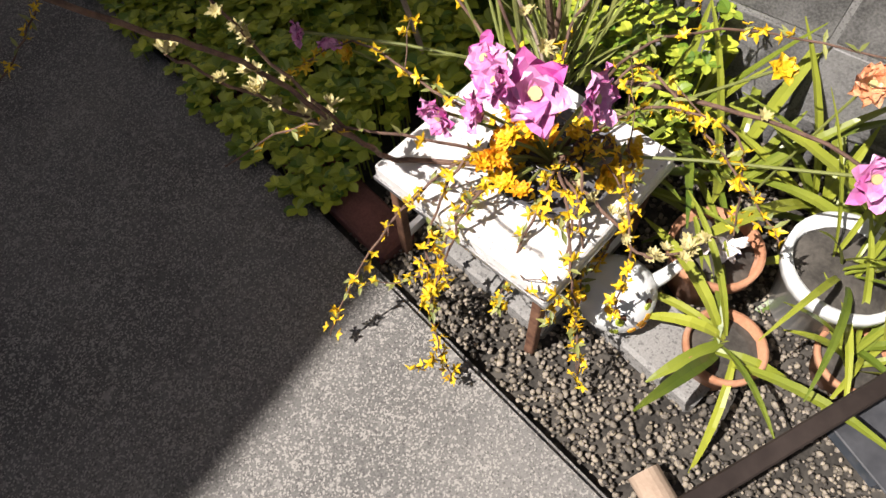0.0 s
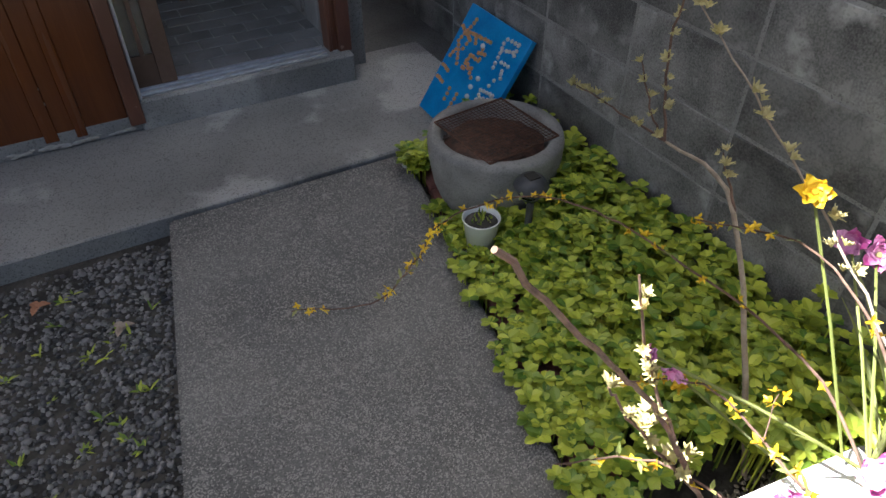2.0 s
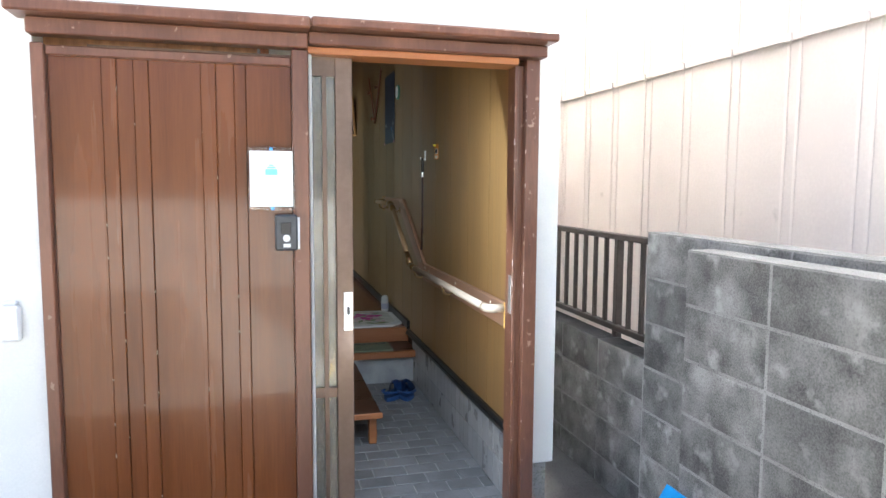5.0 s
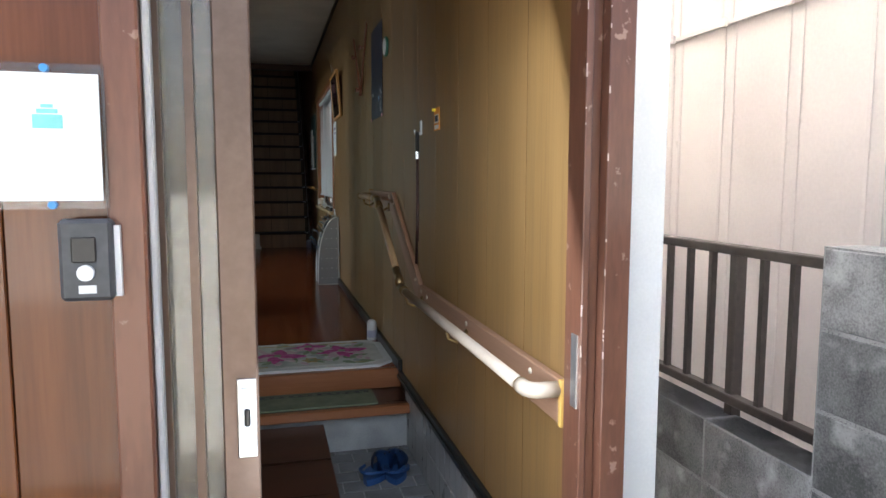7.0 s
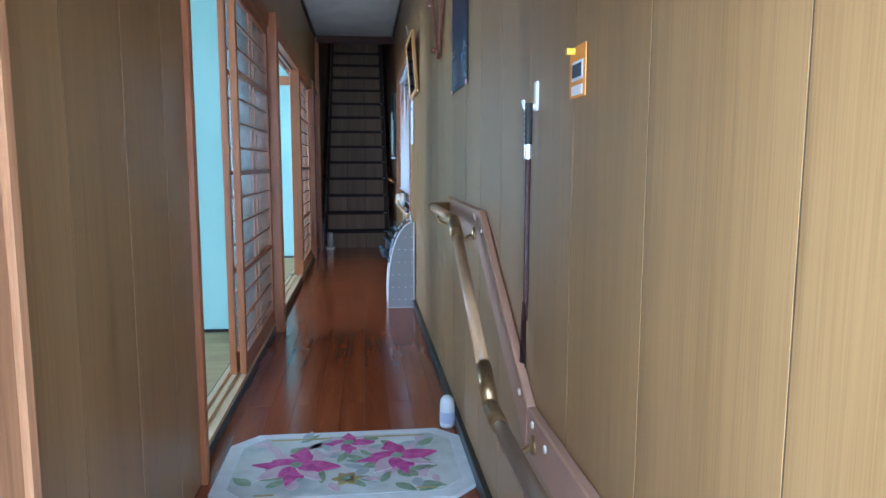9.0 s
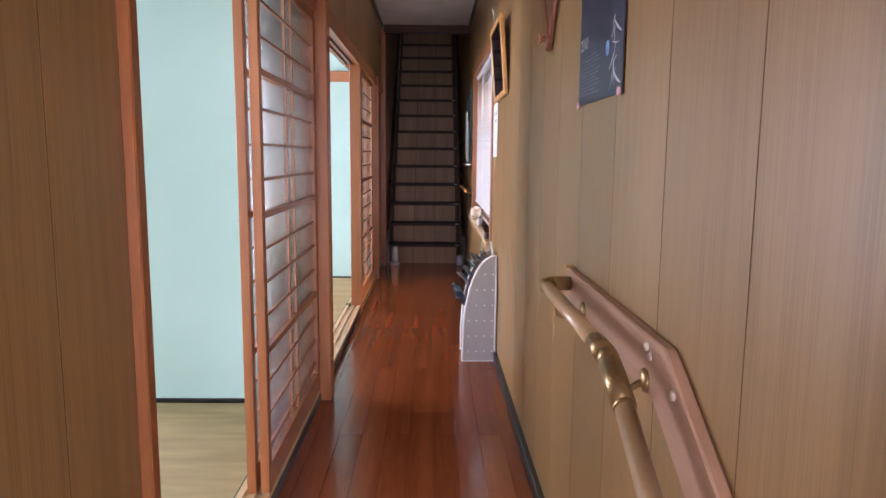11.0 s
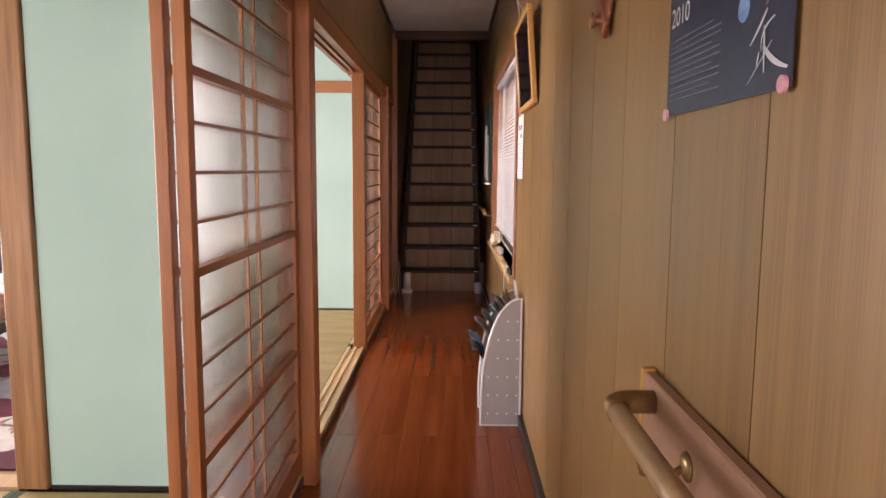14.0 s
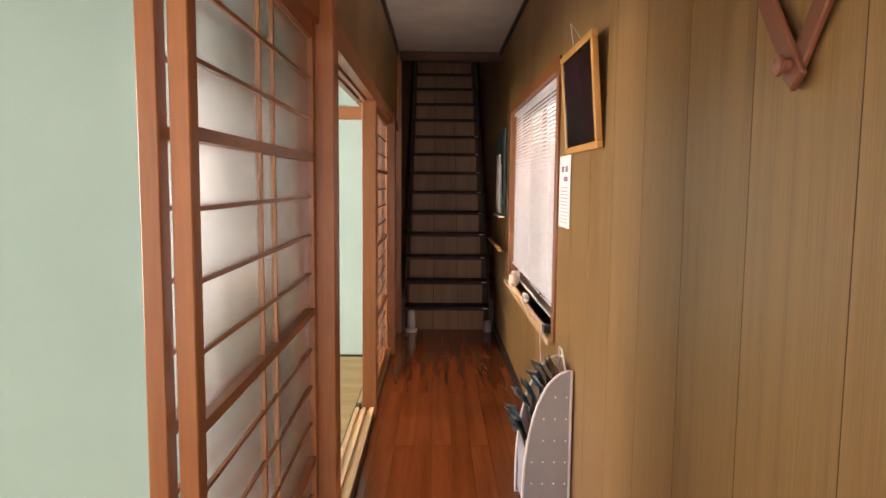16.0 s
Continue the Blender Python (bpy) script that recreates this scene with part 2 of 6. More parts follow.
def thing(name, label, category, group="", kind="", at=None):
    ob = new(name)
    ob.empty_display_size = 0.1
    if at is not None:
        ob.matrix_basis = at
    return tagged(ob, label, category, group, kind)


def solid(name, bm, material, label, category, group="", kind="", smooth=False, at=None):
    ob = new(name, mesh_from(bm, name, material, smooth))
    if at is not None:
        ob.matrix_basis = at
    return tagged(ob, label, category, group, kind)


def structure(name, bm, material, label, smooth=False):
    return solid(name, bm, material, label, "structure", kind="structure", smooth=smooth)


def lathe(profile, steps=28, wobble=0.0, seed=1):
    """A turned shape from (radius, height) pairs about z."""
    bm, rings, rnd = bmesh.new(), [], random.Random(seed)
    for r, z in profile:
        rings.append([bm.verts.new((r * (1 + wobble * rnd.uniform(-1, 1)) * math.cos(2 * math.pi * k / steps), r * (1 + wobble * rnd.uniform(-1, 1)) * math.sin(2 * math.pi * k / steps), z)) for k in range(steps)])
    for a, b in zip(rings, rings[1:]):
        for k in range(steps):
            bm.faces.new((a[k], a[(k + 1) % steps], b[(k + 1) % steps], b[k]))
    for ring, flip in ((rings[0], True), (rings[-1], False)):
        bm.faces.new(ring[::-1] if flip else ring)
    return bm


def tube(bm, points, radius, sides=8, taper=None):
    """A round bar along points; taper: the radius at its end."""
    pts, rings = [Vector(p) for p in points], []
    for i, p in enumerate(pts):
        way = (pts[min(i + 1, len(pts) - 1)] - pts[max(i - 1, 0)]).normalized()
        side = way.cross(Vector((0.31, 0.17, 0.93))).normalized()
        up = side.cross(way)
        r = radius if taper is None else radius + (taper - radius) * i / (len(pts) - 1)
        rings.append([bm.verts.new(p + r * (math.cos(2 * math.pi * k / sides) * side + math.sin(2 * math.pi * k / sides) * up)) for k in range(sides)])
    for a, b in zip(rings, rings[1:]):
        for k in range(sides):
            bm.faces.new((a[k], a[(k + 1) % sides], b[(k + 1) % sides], b[k]))
    bm.faces.new(rings[0][::-1])
    bm.faces.new(rings[-1])
    return bm


def bar(points, radius, sides=8, taper=None):
    return tube(bmesh.new(), points, radius, sides, taper)


# ---- ground and outdoor structure ----
GROUND, APRON_Y, FACADE, HALL, TILE_Z, ROOM = 0.16, 2.985, 3.575, 0.60, 0.28, 0.655
structure("ground", boxes((-60, 60, -60, 60, -0.3, 0.085)), SOIL, "bare dark soil ground with grit")
# added pale ground behind the camera: the glossy boards reflect it, the facade gets bounce
structure("street", boxes((-60, 60, -60, -4.2, 0.0, 0.09)), CONCRETE, "unseen pale concrete ground added for the door boards to reflect")
apron = boxes((-6, 1.36, APRON_Y, 3.8, -0.1, GROUND), bevel=0.006)
structure("apron", apron, APRON, "worn grey concrete apron along the house front")
DAMP = gritty("damp_concrete", (0.075, 0.073, 0.068), (0.16, 0.157, 0.148), (0.3, 0.29, 0.27), 3.0, 240, 0.86, 0.8, 0.4)
structure("side_passage", boxes((1.0, 1.62, 3.4, 14, -0.1, GROUND - 0.004), (1.362, 1.62, 3.2, 3.4, -0.1, GROUND - 0.004)), DAMP, "dark damp concrete passage beside the house")
slab = bmesh.new()
left = lambda y: 0.05 - 0.175 * (2.955 - y)
right = lambda y: 0.895 - 0.2 * (2.955 - y)
ends = [(left(-4), -4), (right(-4), -4), (right(2.972), 2.972), (left(2.972), 2.972)]
low, high = ([slab.verts.new((x, y, z)) for x, y in ends] for z in (-0.05, GROUND - 0.006))
slab.faces.new(high)
for k in range(4):
    slab.faces.new((low[k], low[(k + 1) % 4], high[(k + 1) % 4], high[k]))
bmesh.ops.bevel(slab, geom=[e for e in slab.edges if all(v.co.z > 0 for v in e.verts)], offset=0.012, segments=2, affect="EDGES")
structure("path", slab, CONCRETE, "grey washed concrete path slab with exposed grit")


# ---- house shell ----
structure("house_front_wall", boxes((-6, -0.74, 3.62, 3.74, 0.46, 6.2), (-0.74, 0.12, 3.76, 3.84, 0.0, 2.1), (-0.74, 1.0, 3.62, 3.74, 2.12, 6.2)), WHITE_WALL, "white rendered house front wall")
structure("house_base", boxes((-6, -0.735, 3.63, 3.75, 0.0, 0.46), (0.975, 1.06, 3.7, 14.5, 0.0, 0.455)), APRON, "grey concrete foundation band of the house")
structure("corner_board", boxes((0.972, 1.088, 3.69, 3.75, 0.455, 6.2), bevel=0.004), WHITE_WALL, "white corner board beside the entrance")
structure("house_side_wall", boxes((0.985, 1.075, 3.75, 9.15, 0.455, 6.2), (0.985, 1.075, 9.15, 11.1, 0.455, 1.25), (0.985, 1.075, 9.15, 11.1, 2.5, 6.2), (0.985, 1.075, 11.1, 18, 0.455, 6.2)), WHITE_WALL, "white side wall of the house")
structure("eaves", boxes((-6.5, 1.4, 3.41, 3.62, 6.1, 6.2), bevel=0.01), WHITE_WALL, "white soffit along the roof edge")
structure("roof", boxes((-6.5, 1.4, 3.45, 18.3, 6.14, 6.3)), BLACK_TRIM, "dark flat roof slab of the house")
structure("house_back_walls", boxes((-6.1, -6.0, 3.7, 18, 0.0, 6.2), (-6.1, 1.075, 18, 18.1, 0.0, 6.2)), WHITE_WALL, "white outer walls closing the house")

# ---- hall and entrance shell ----
structure("wall_east", boxes((0.921, 0.984, 3.7, 9.13, 0.1, 3.14), (0.921, 0.984, 9.13, 11.12, 0.1, 1.24), (0.921, 0.984, 9.13, 11.12, 2.52, 3.14), (0.921, 0.984, 11.12, 16.2, 0.1, 6.1)), GROOVE, "panelled long wall of the hall")
structure("ceiling", boxes((-0.1, 0.96, 3.74, 12.1, 3.11, 3.16)), CEILING, "off-white ceiling board over the hall")
structure("stair_ceiling", boxes((-0.1, 0.96, 12.1, 16.2, 5.6, 5.7), (-0.1, 0.96, 16.1, 16.2, 0.3, 5.7), (-0.06, 0.029, 12.25, 16.2, 0.3, 5.7)), GROOVE, "dark panelling round the stairwell")
structure("wall_west", boxes((-0.06, 0.029, 4.785, 5.985, 0.1, 3.14), (-0.06, 0.01, 3.74, 4.66, 2.3, 3.14), (-0.06, 0.007, 5.985, 12.2, 2.5, 3.14), (-0.055, 0.0, 4.672, 4.78, 0.1, 3.14)), GROOVE, "panelled hall wall beside the rooms")
structure("hall_floor_base", boxes((-0.04, 0.95, 5.79, 12.4, 0.3, 0.585)), GROOVE, "bearers under the hall floor")
structure("tile_bed", boxes((-0.04, 0.95, 3.6, 5.6, 0.02, TILE_Z - 0.006)), GROUT, "grey mortar bed of the entrance floor")
structure("entrance_sill", boxes((0.09, 0.96, 3.57, 3.64, 0.05, 0.275), bevel=0.006), APRON, "concrete entrance sill step")
sill = structure("sill_track", boxes((0.1, 0.86, 3.6, 3.7, 0.275, 0.282), (0.1, 0.86, 3.612, 3.617, 0.282, 0.29), (0.1, 0.86, 3.648, 3.653, 0.282, 0.29), (0.1, 0.86, 3.68, 3.685, 0.282, 0.29)), ALU, "aluminium sliding door track in the sill")

# rooms
structure("room_floor", boxes((-3.7, -0.075, 4.8, 7.84, 0.4, ROOM - 0.03), (-3.7, -0.075, 7.84, 11.05, 0.4, ROOM - 0.03)), GROOVE, "floor base under the tatami")
for row in ((-0.877, -0.05, 7.86, 7.94, ROOM, 3.1), (-3.7, -0.05, 11.05, 11.13, 0.4, 3.1), (-3.7, -2.98, 4.74, 4.82, 0.4, 3.1), (-0.92, -0.06, 4.74, 4.82, 0.4, 3.1), (-2.98, -0.92, 4.74, 4.82, 0.4, 0.8), (-2.98, -0.92, 4.74, 4.82, 2.5, 3.1), (-3.7, -0.877, 7.86, 7.94, 2.5, 3.1)):
    structure("room_wall_green", boxes(row), GREEN_WALL, "pale green plastered room wall")
structure("room_wall_window", boxes((-3.78, -3.7, 4.74, 8.2, 0.4, 3.1), (-3.78, -3.7, 10.6, 11.13, 0.4, 3.1), (-3.78, -3.7, 8.2, 10.6, 0.4, 0.75), (-3.78, -3.7, 8.2, 10.6, 2.65, 3.1)), GREEN_WALL, "pale green window wall of the rooms")
structure("room_ceiling", boxes((-3.78, -0.06, 4.74, 11.13, 3.1, 3.16)), CEILING, "plain ceiling of the rooms")

# ---- block walls, fence, neighbour ----
def block_mesh(length, height, depth):
    bm = boxes((0, depth, 0, length, 0, height), bevel=0.004)
    return mesh_from(bm, "block", BLOCK)


front_core = structure("block_wall_front", boxes((1.3475, 1.458, -4.2, 3.2, 0.0, 1.376)), MORTAR, "weathered grey concrete block garden wall")
block = block_mesh(0.392, 0.182, 0.12)
for row in range(8):
    for col in range(18):
        piece("block", block, front_core, Matrix.Translation((1.345 + random.uniform(-0.001, 0.001), 2.809 - 0.4 * col, 1.19 - 0.19 * row)))
back_core = structure("block_wall_back", boxes((1.5025, 1.613, 2.6, 3.7, 0.0, 1.4), (1.5025, 1.613, 3.7, 13, 0.0, 0.858)), MORTAR, "grey concrete block boundary wall under a fence")
for row in range(5):
    for col in range(14):
        piece("block", block, back_core, Matrix.Translation((1.5 + random.uniform(-0.001, 0.001), 3.705 + 0.4 * col, 0.676 - 0.19 * row)))
for row in range(8):
    for col in range(3):
        piece("block", block, back_core, Matrix.Translation((1.5, 3.305 - 0.4 * col, 1.215 - 0.19 * row)))

fence = thing("fence", "dark brown metal railing fence on the block wall", "fence", at=Matrix.Translation((1.6, 3.87, 0.862)))
for name, row in (("top_rail", (-0.022, 0.022, -0.16, 5.5, 0.472, 0.5)), ("bottom_rail", (-0.018, 0.018, -0.16, 5.5, 0.03, 0.058))):
    part(name, boxes(row, bevel=0.003), DARK_BRONZE, fence)
baluster = mesh_from(boxes((-0.009, 0.009, -0.009, 0.009, 0.058, 0.472)), "baluster", DARK_BRONZE)
for k in range(-1, 49):
    if k % 16 != 2:
        piece("baluster", baluster, fence, Matrix.Translation((0, 0.02 + 0.112 * k, 0)))
post = mesh_from(boxes((-0.018, 0.018, -0.017, 0.017, -0.02, 0.474), bevel=0.003), "post", DARK_BRONZE)
for k in range(4):
    piece("post", post, fence, Matrix.Translation((0.012, 0.255 + 1.79 * k, -0.002)))

neighbour = thing("neighbour_house", "pale pinkish ribbed metal sided neighbouring house", "house", at=Matrix.Translation((2.6, 2.2, 0.085)))
part("wall", boxes((0.0, 4.0, 0, 13, 0.0, 2.26), (-0.022, 4.0, 0, 13, 2.26, 7.2)), SIDING, neighbour)
part("flashing", boxes((-0.034, -0.022, 0, 13, 2.25, 2.272)), SIDING, neighbour)
rib_low = mesh_from(boxes((-0.006, 0.0, -0.012, 0.012, 0.05, 2.25), bevel=0.003), "rib", SIDING)
rib_high = mesh_from(boxes((-0.028, -0.022, -0.012, 0.012, 2.272, 7.1), bevel=0.003), "rib", SIDING)
for k in range(28):
    for rib in (rib_low, rib_high):
        piece("rib", rib, neighbour, Matrix.Translation((0, 0.1 + 0.455 * k, 0)))
        piece("rib", rib, neighbour, Matrix.Translation((0, 0.18 + 0.455 * k, 0)))
lip = mesh_from(boxes((-0.05, -0.034, -0.02, 0.02, 2.24, 2.285), bevel=0.004), "flashing_lip", SIDING)
for k in range(28):
    piece("flashing_lip", lip, neighbour, Matrix.Translation((0, 0.14 + 0.455 * k, 0)))
part("roof", boxes((-0.4, 4.4, -0.4, 13.4, 7.2, 7.35)), BLACK_TRIM, neighbour, "dark roof edge")

# ---- entrance front ----
pocket = thing("shutter_pocket", "glossy brown boarded door pocket beside the entrance", "door pocket", at=Matrix.Translation((-0.72, FACADE, 0.19)))
part("backing", boxes((0.01, 0.82, 0.02, 0.045, 0.0, 1.82)), BROWN_PAINT, pocket)
for x0, x1, proud in ((0.03, 0.181, 0.006), (0.1812, 0.224, 0.011), (0.2242, 0.275, 0.0055), (0.2752, 0.319, 0.011), (0.3192, 0.479, 0.006), (0.4792, 0.525, 0.011), (0.5252, 0.583, 0.0055), (0.5832, 0.62, 0.011), (0.6202, 0.768, 0.006)):
    low = random.uniform(-0.012, 0.0) if proud > 0.01 else random.uniform(0.008, 0.022)
    part("board", boxes((x0, x1, 0.02 - proud, 0.022, low, 1.8), bevel=0.002), BROWN_BOARD, pocket)
chips, rnd = bmesh.new(), random.Random(44)
for k in range(26):
    x, z, tall = rnd.choice((0.181, 0.224, 0.275, 0.319, 0.479, 0.525, 0.583, 0.62, 0.026)), rnd.uniform(0.02, 1.7), rnd.uniform(0.003, 0.014) * rnd.choice((0.6, 1, 1, 2.5))
    box(chips, x - 0.0012, x + 0.0008, 0.0082, 0.0096, z, z + tall)
part("bare_chips", chips, surface("chipped_pale_wood", (0.4, 0.28, 0.18), (0.55, 0.42, 0.3), 60, 0.8), pocket, "pale chips along the board edges")
part("edge_strip", boxes((0.8255, 0.8375, 0.004, 0.03, 0.085, 1.84), bevel=0.003), surface("dull_white_strip", (0.42, 0.42, 0.42), (0.5, 0.5, 0.5), 12, 0.5), pocket, "white aluminium edge strip")
for name, row in (("stile", (-0.012, 0.026, -0.012, 0.05, -0.01, 1.83)), ("stile", (0.77, 0.824, -0.014, 0.05, 0.0, 1.85)), ("top_rail", (0.028, 0.768, -0.004, 0.04, 1.795, 1.825)), ("cornice", (-0.02, 0.824, -0.02, 0.045, 1.855, 1.905))):
    part(name, boxes(row, bevel=0.004), BROWN_PAINT, pocket)
part("hood", boxes((-0.06, 0.83, -0.085, 0.045, 1.907, 1.945), bevel=0.006), BROWN_PAINT, pocket)

part("mortar_bed", boxes((-0.005, 0.822, 0.012, 0.044, -0.034, 0.03), bevel=0.004), APRON, pocket, "grey mortar under the boards")
crumbs, rnd = bmesh.new(), random.Random(5)
for k in range(60):
    x = rnd.uniform(0.0, 0.78)
    got = bmesh.ops.create_icosphere(crumbs, subdivisions=1, radius=rnd.uniform(0.005, 0.011), matrix=pose(x, 0.01 + rnd.uniform(-0.012, 0.01), rnd.uniform(-0.022, -0.012)) @ Matrix.Diagonal((2.2, 0.8, 0.7, 1)))
part("plaster_crumb", crumbs, surface("cream_plaster", (0.33, 0.31, 0.28), (0.45, 0.43, 0.39), 30, 0.9, 0.6, 150), pocket, "crumbling cream plaster under the boards")
frame_right = thing("door_frame", "chipped brown painted wooden entrance frame", "door frame", at=Matrix.Translation((0, 0, 0)))
part("jamb", boxes((0.878, 0.893, 3.64, 3.716, 0.272, 2.04), (0.893, 0.916, 3.65, 3.701, 0.272, 2.04), (0.916, 0.97, 3.62, 3.701, 0.272, 2.06), bevel=0.002), BROWN_PAINT, frame_right)
part("lintel", boxes((0.106, 0.877, 3.6, 3.72, 2.036, 2.06), bevel=0.002), CEDAR_X, frame_right)
part("fascia", boxes((0.106, 0.975, 3.562, 3.65, 2.061, 2.103), bevel=0.004), BROWN_PAINT, frame_right)
part("hood", boxes((0.112, 0.99, 3.49, 3.65, 2.105, 2.137), bevel=0.006), BROWN_PAINT, frame_right)
flakes, rnd = bmesh.new(), random.Random(77)
for k in range(34):
    z, hgt = rnd.uniform(0.5, 1.98), rnd.uniform(0.004, 0.016) * rnd.choice((0.4, 0.7, 1.6))
    x, y = rnd.choice(((0.878, 3.64), (0.916, 3.62), (0.893, 3.65)))
    box(flakes, x - 0.0006, x + rnd.uniform(0.001, 0.0025), y - 0.0006, y + rnd.uniform(0.001, 0.0025), z, z + hgt)
part("bare_chips", flakes, surface("bare_pale_wood", (0.5, 0.38, 0.32), (0.62, 0.5, 0.43), 60, 0.8), frame_right, "pale bare wood where the paint chipped")
part("strike_plate", boxes((0.875, 0.8785, 3.652, 3.678, 1.09, 1.24)), ALU, frame_right, "worn metal strike plate")

leaf = thing("sliding_door", "brown aluminium sliding entrance door, pushed open", "door", at=Matrix.Translation((0.01, 3.648, 0.29)))
part("stile", boxes((0.192, 0.254, 0, 0.034, 0, 1.746), bevel=0.003), BRONZE, leaf)
part("top_rail", boxes((-0.6, 0.192, 0.003, 0.03, 1.68, 1.746)), BRONZE, leaf)
part("bottom_rail", boxes((-0.6, 0.192, 0.003, 0.03, 0, 0.12)), BRONZE, leaf)
part("middle_rail", boxes((-0.6, 0.192, 0.003, 0.03, 0.52, 0.555)), BRONZE, leaf)
for k in range(12):
    part("bar", boxes((0.147 - 0.052 * k, 0.162 - 0.052 * k, 0.0, 0.032, 0.12, 1.68)), BRONZE, leaf)
for z0, z1 in ((0.12, 0.52), (0.555, 1.68)):
    part("pane", boxes((-0.6, 0.192, 0.014, 0.018, z0, z1)), PATTERN_GLASS, leaf, "patterned glass pane")
plate = part("handle_plate", boxes((0.217, 0.25, -0.005, 0.0, 0.768, 0.91), bevel=0.0015), ALU, leaf, "white aluminium pull plate")
part("finger_pull", boxes((0.224, 0.243, -0.007, -0.005, 0.782, 0.896), bevel=0.001), WHITE_PLASTIC, plate)
part("keyhole", boxes((0.229, 0.239, -0.011, -0.007, 0.826, 0.858), bevel=0.003), BLACK_TRIM, plate)

bell = thing("doorbell", "dark grey intercom doorbell on the brown boards", "doorbell", at=Matrix.Translation((-0.013, 3.556, 1.366)))
GREY_PLASTIC = surface("dark_grey_plastic", (0.045, 0.047, 0.052), (0.07, 0.072, 0.078), 20, 0.45, 0.05, 90)
part("body", boxes((0, 0.074, -0.022, 0.01, 0, 0.122), bevel=0.006), GREY_PLASTIC, bell)
part("mount", boxes((0.07, 0.082, -0.008, 0.012, 0.004, 0.112)), WHITE_PLASTIC, bell)
part("speaker", boxes((0.018, 0.052, -0.025, -0.022, 0.058, 0.096), bevel=0.002), BLACK_TRIM, bell)
part("button", bar([(0.037, -0.022, 0.043), (0.037, -0.029, 0.043)], 0.012, 16), WHITE_PLASTIC, bell, "round white push button")
part("nameplate", boxes((0.026, 0.05, -0.024, -0.022, 0.012, 0.024)), WHITE_PLASTIC, bell)

INK_TEAL = surface("teal_print", (0.2, 0.55, 0.52), (0.25, 0.62, 0.58), 20, 0.6)
CLEAR_FILM = glass("plastic_sleeve", (0.95, 0.96, 0.97), 0.15)
BLUE_PIN = surface("blue_pin", (0.05, 0.22, 0.5), (0.07, 0.28, 0.6), 20, 0.3)
notice = thing("notice", "white paper notice in a clear sleeve pinned to the boards", "notice", at=Matrix.Translation((-0.1, 3.556, 1.503)))
part("sleeve", boxes((0, 0.156, 0.0, 0.002, 0, 0.212)), CLEAR_FILM, notice)
part("sheet", boxes((0.008, 0.148, -0.002, -0.0005, 0.012, 0.198)), PAPER, notice)
part("print", boxes((0.058, 0.098, -0.0035, -0.002, 0.118, 0.138), (0.064, 0.092, -0.0035, -0.002, 0.14, 0.146), (0.07, 0.086, -0.0035, -0.002, 0.148, 0.153)), INK_TEAL, notice)
for x, z in ((0.078, 0.204), (0.08, 0.006)):
    part("pin", bar([(x, -0.001, z), (x, -0.01, z)], 0.006, 10), BLUE_PIN, notice)

outlet = thing("outdoor_outlet", "white weatherproof outlet cover on the house wall", "outlet", at=Matrix.Translation((-0.835, 3.62, 1.15)))
part("body", boxes((-0.03, 0.03, -0.03, 0.0, -0.065, 0.05), bevel=0.008), WHITE_PLASTIC, outlet)
part("hood", boxes((-0.022, 0.022, -0.024, 0.0, 0.05, 0.066), bevel=0.006), WHITE_PLASTIC, outlet)

# ---- entrance floor ----
floor_tile = mesh_from(boxes((0.003, 0.147, 0.003, 0.097, -0.006, 0.0), bevel=0.0015), "tile", TILE)
cut_tile = mesh_from(boxes((0.003, 0.047, 0.003, 0.097, -0.006, 0.0), bevel=0.0015), "tile", TILE)
tile_floor = bpy.data.objects["tile_bed"]
for row in range(19):
    for col in range(7):
        x = -0.035 + 0.15 * col - (0.075 if row % 2 else 0)
        piece("tile", cut_tile if x > 0.8 else floor_tile, tile_floor, Matrix.Translation((x, 3.705 + 0.1 * row, TILE_Z)))
tile_wall = structure("tile_wainscot", boxes((0.915, 0.94, 3.7, 5.6, 0.1, 0.56)), GROUT, "grey tiled plinth along the entrance wall")
wall_tile = mesh_from(boxes((-0.006, 0.0, 0.002, 0.072, 0.002, 0.138), bevel=0.001), "tile", TILE_WALL)
for row in range(2):
    for col in range(25):
        piece("tile", wall_tile, tile_wall, Matrix.Translation((0.915, 3.702 + 0.0745 * col, 0.281 + 0.14 * row)))
structure("black_skirting", boxes((0.898, 0.94, 3.702, 5.73, 0.56, 0.578), (0.905, 0.94, 3.702, 5.73, 0.578, 0.6), (0.9, 0.94, 5.7, 12.25, 0.6, 0.655), (0.02, 0.045, 4.8, 5.72, 0.3, 0.61), (-0.03, 0.012, 6.03, 12.2, 0.6, 0.64), bevel=0.002), BLACK_TRIM, "black painted skirting trim")

# ---- steps into the hall ----
step = thing("entrance_step", "wooden entrance step with a dark tread on grey blocks", "step", at=Matrix.Translation((0, 5.47, TILE_Z)))
riser_block = surface("step_block", (0.3, 0.3, 0.3), (0.42, 0.42, 0.41), 8, 0.85, 0.5, 150)
part("base", boxes((0.025, 0.93, 0.07, 0.3, 0, 0.18)), riser_block, step)
part("nosing", boxes((0.025, 0.93, 0, 0.035, 0.18, 0.222), bevel=0.003), STEP_WOOD, step)
part("tread", boxes((0.025, 0.93, 0.036, 0.32, 0.185, 0.22)), DARK_WOOD, step)
edge = structure("hall_edge", boxes((0.025, 0.93, 5.755, 5.795, 0.503, 0.602), bevel=0.004), STEP_WOOD, "reddish wooden front edge of the hall floor")
plank = mesh_from(boxes((0.001, 0.0985, 0, 1.815, -0.014, 0.0)), "floorboard", FLOOR_WOOD)
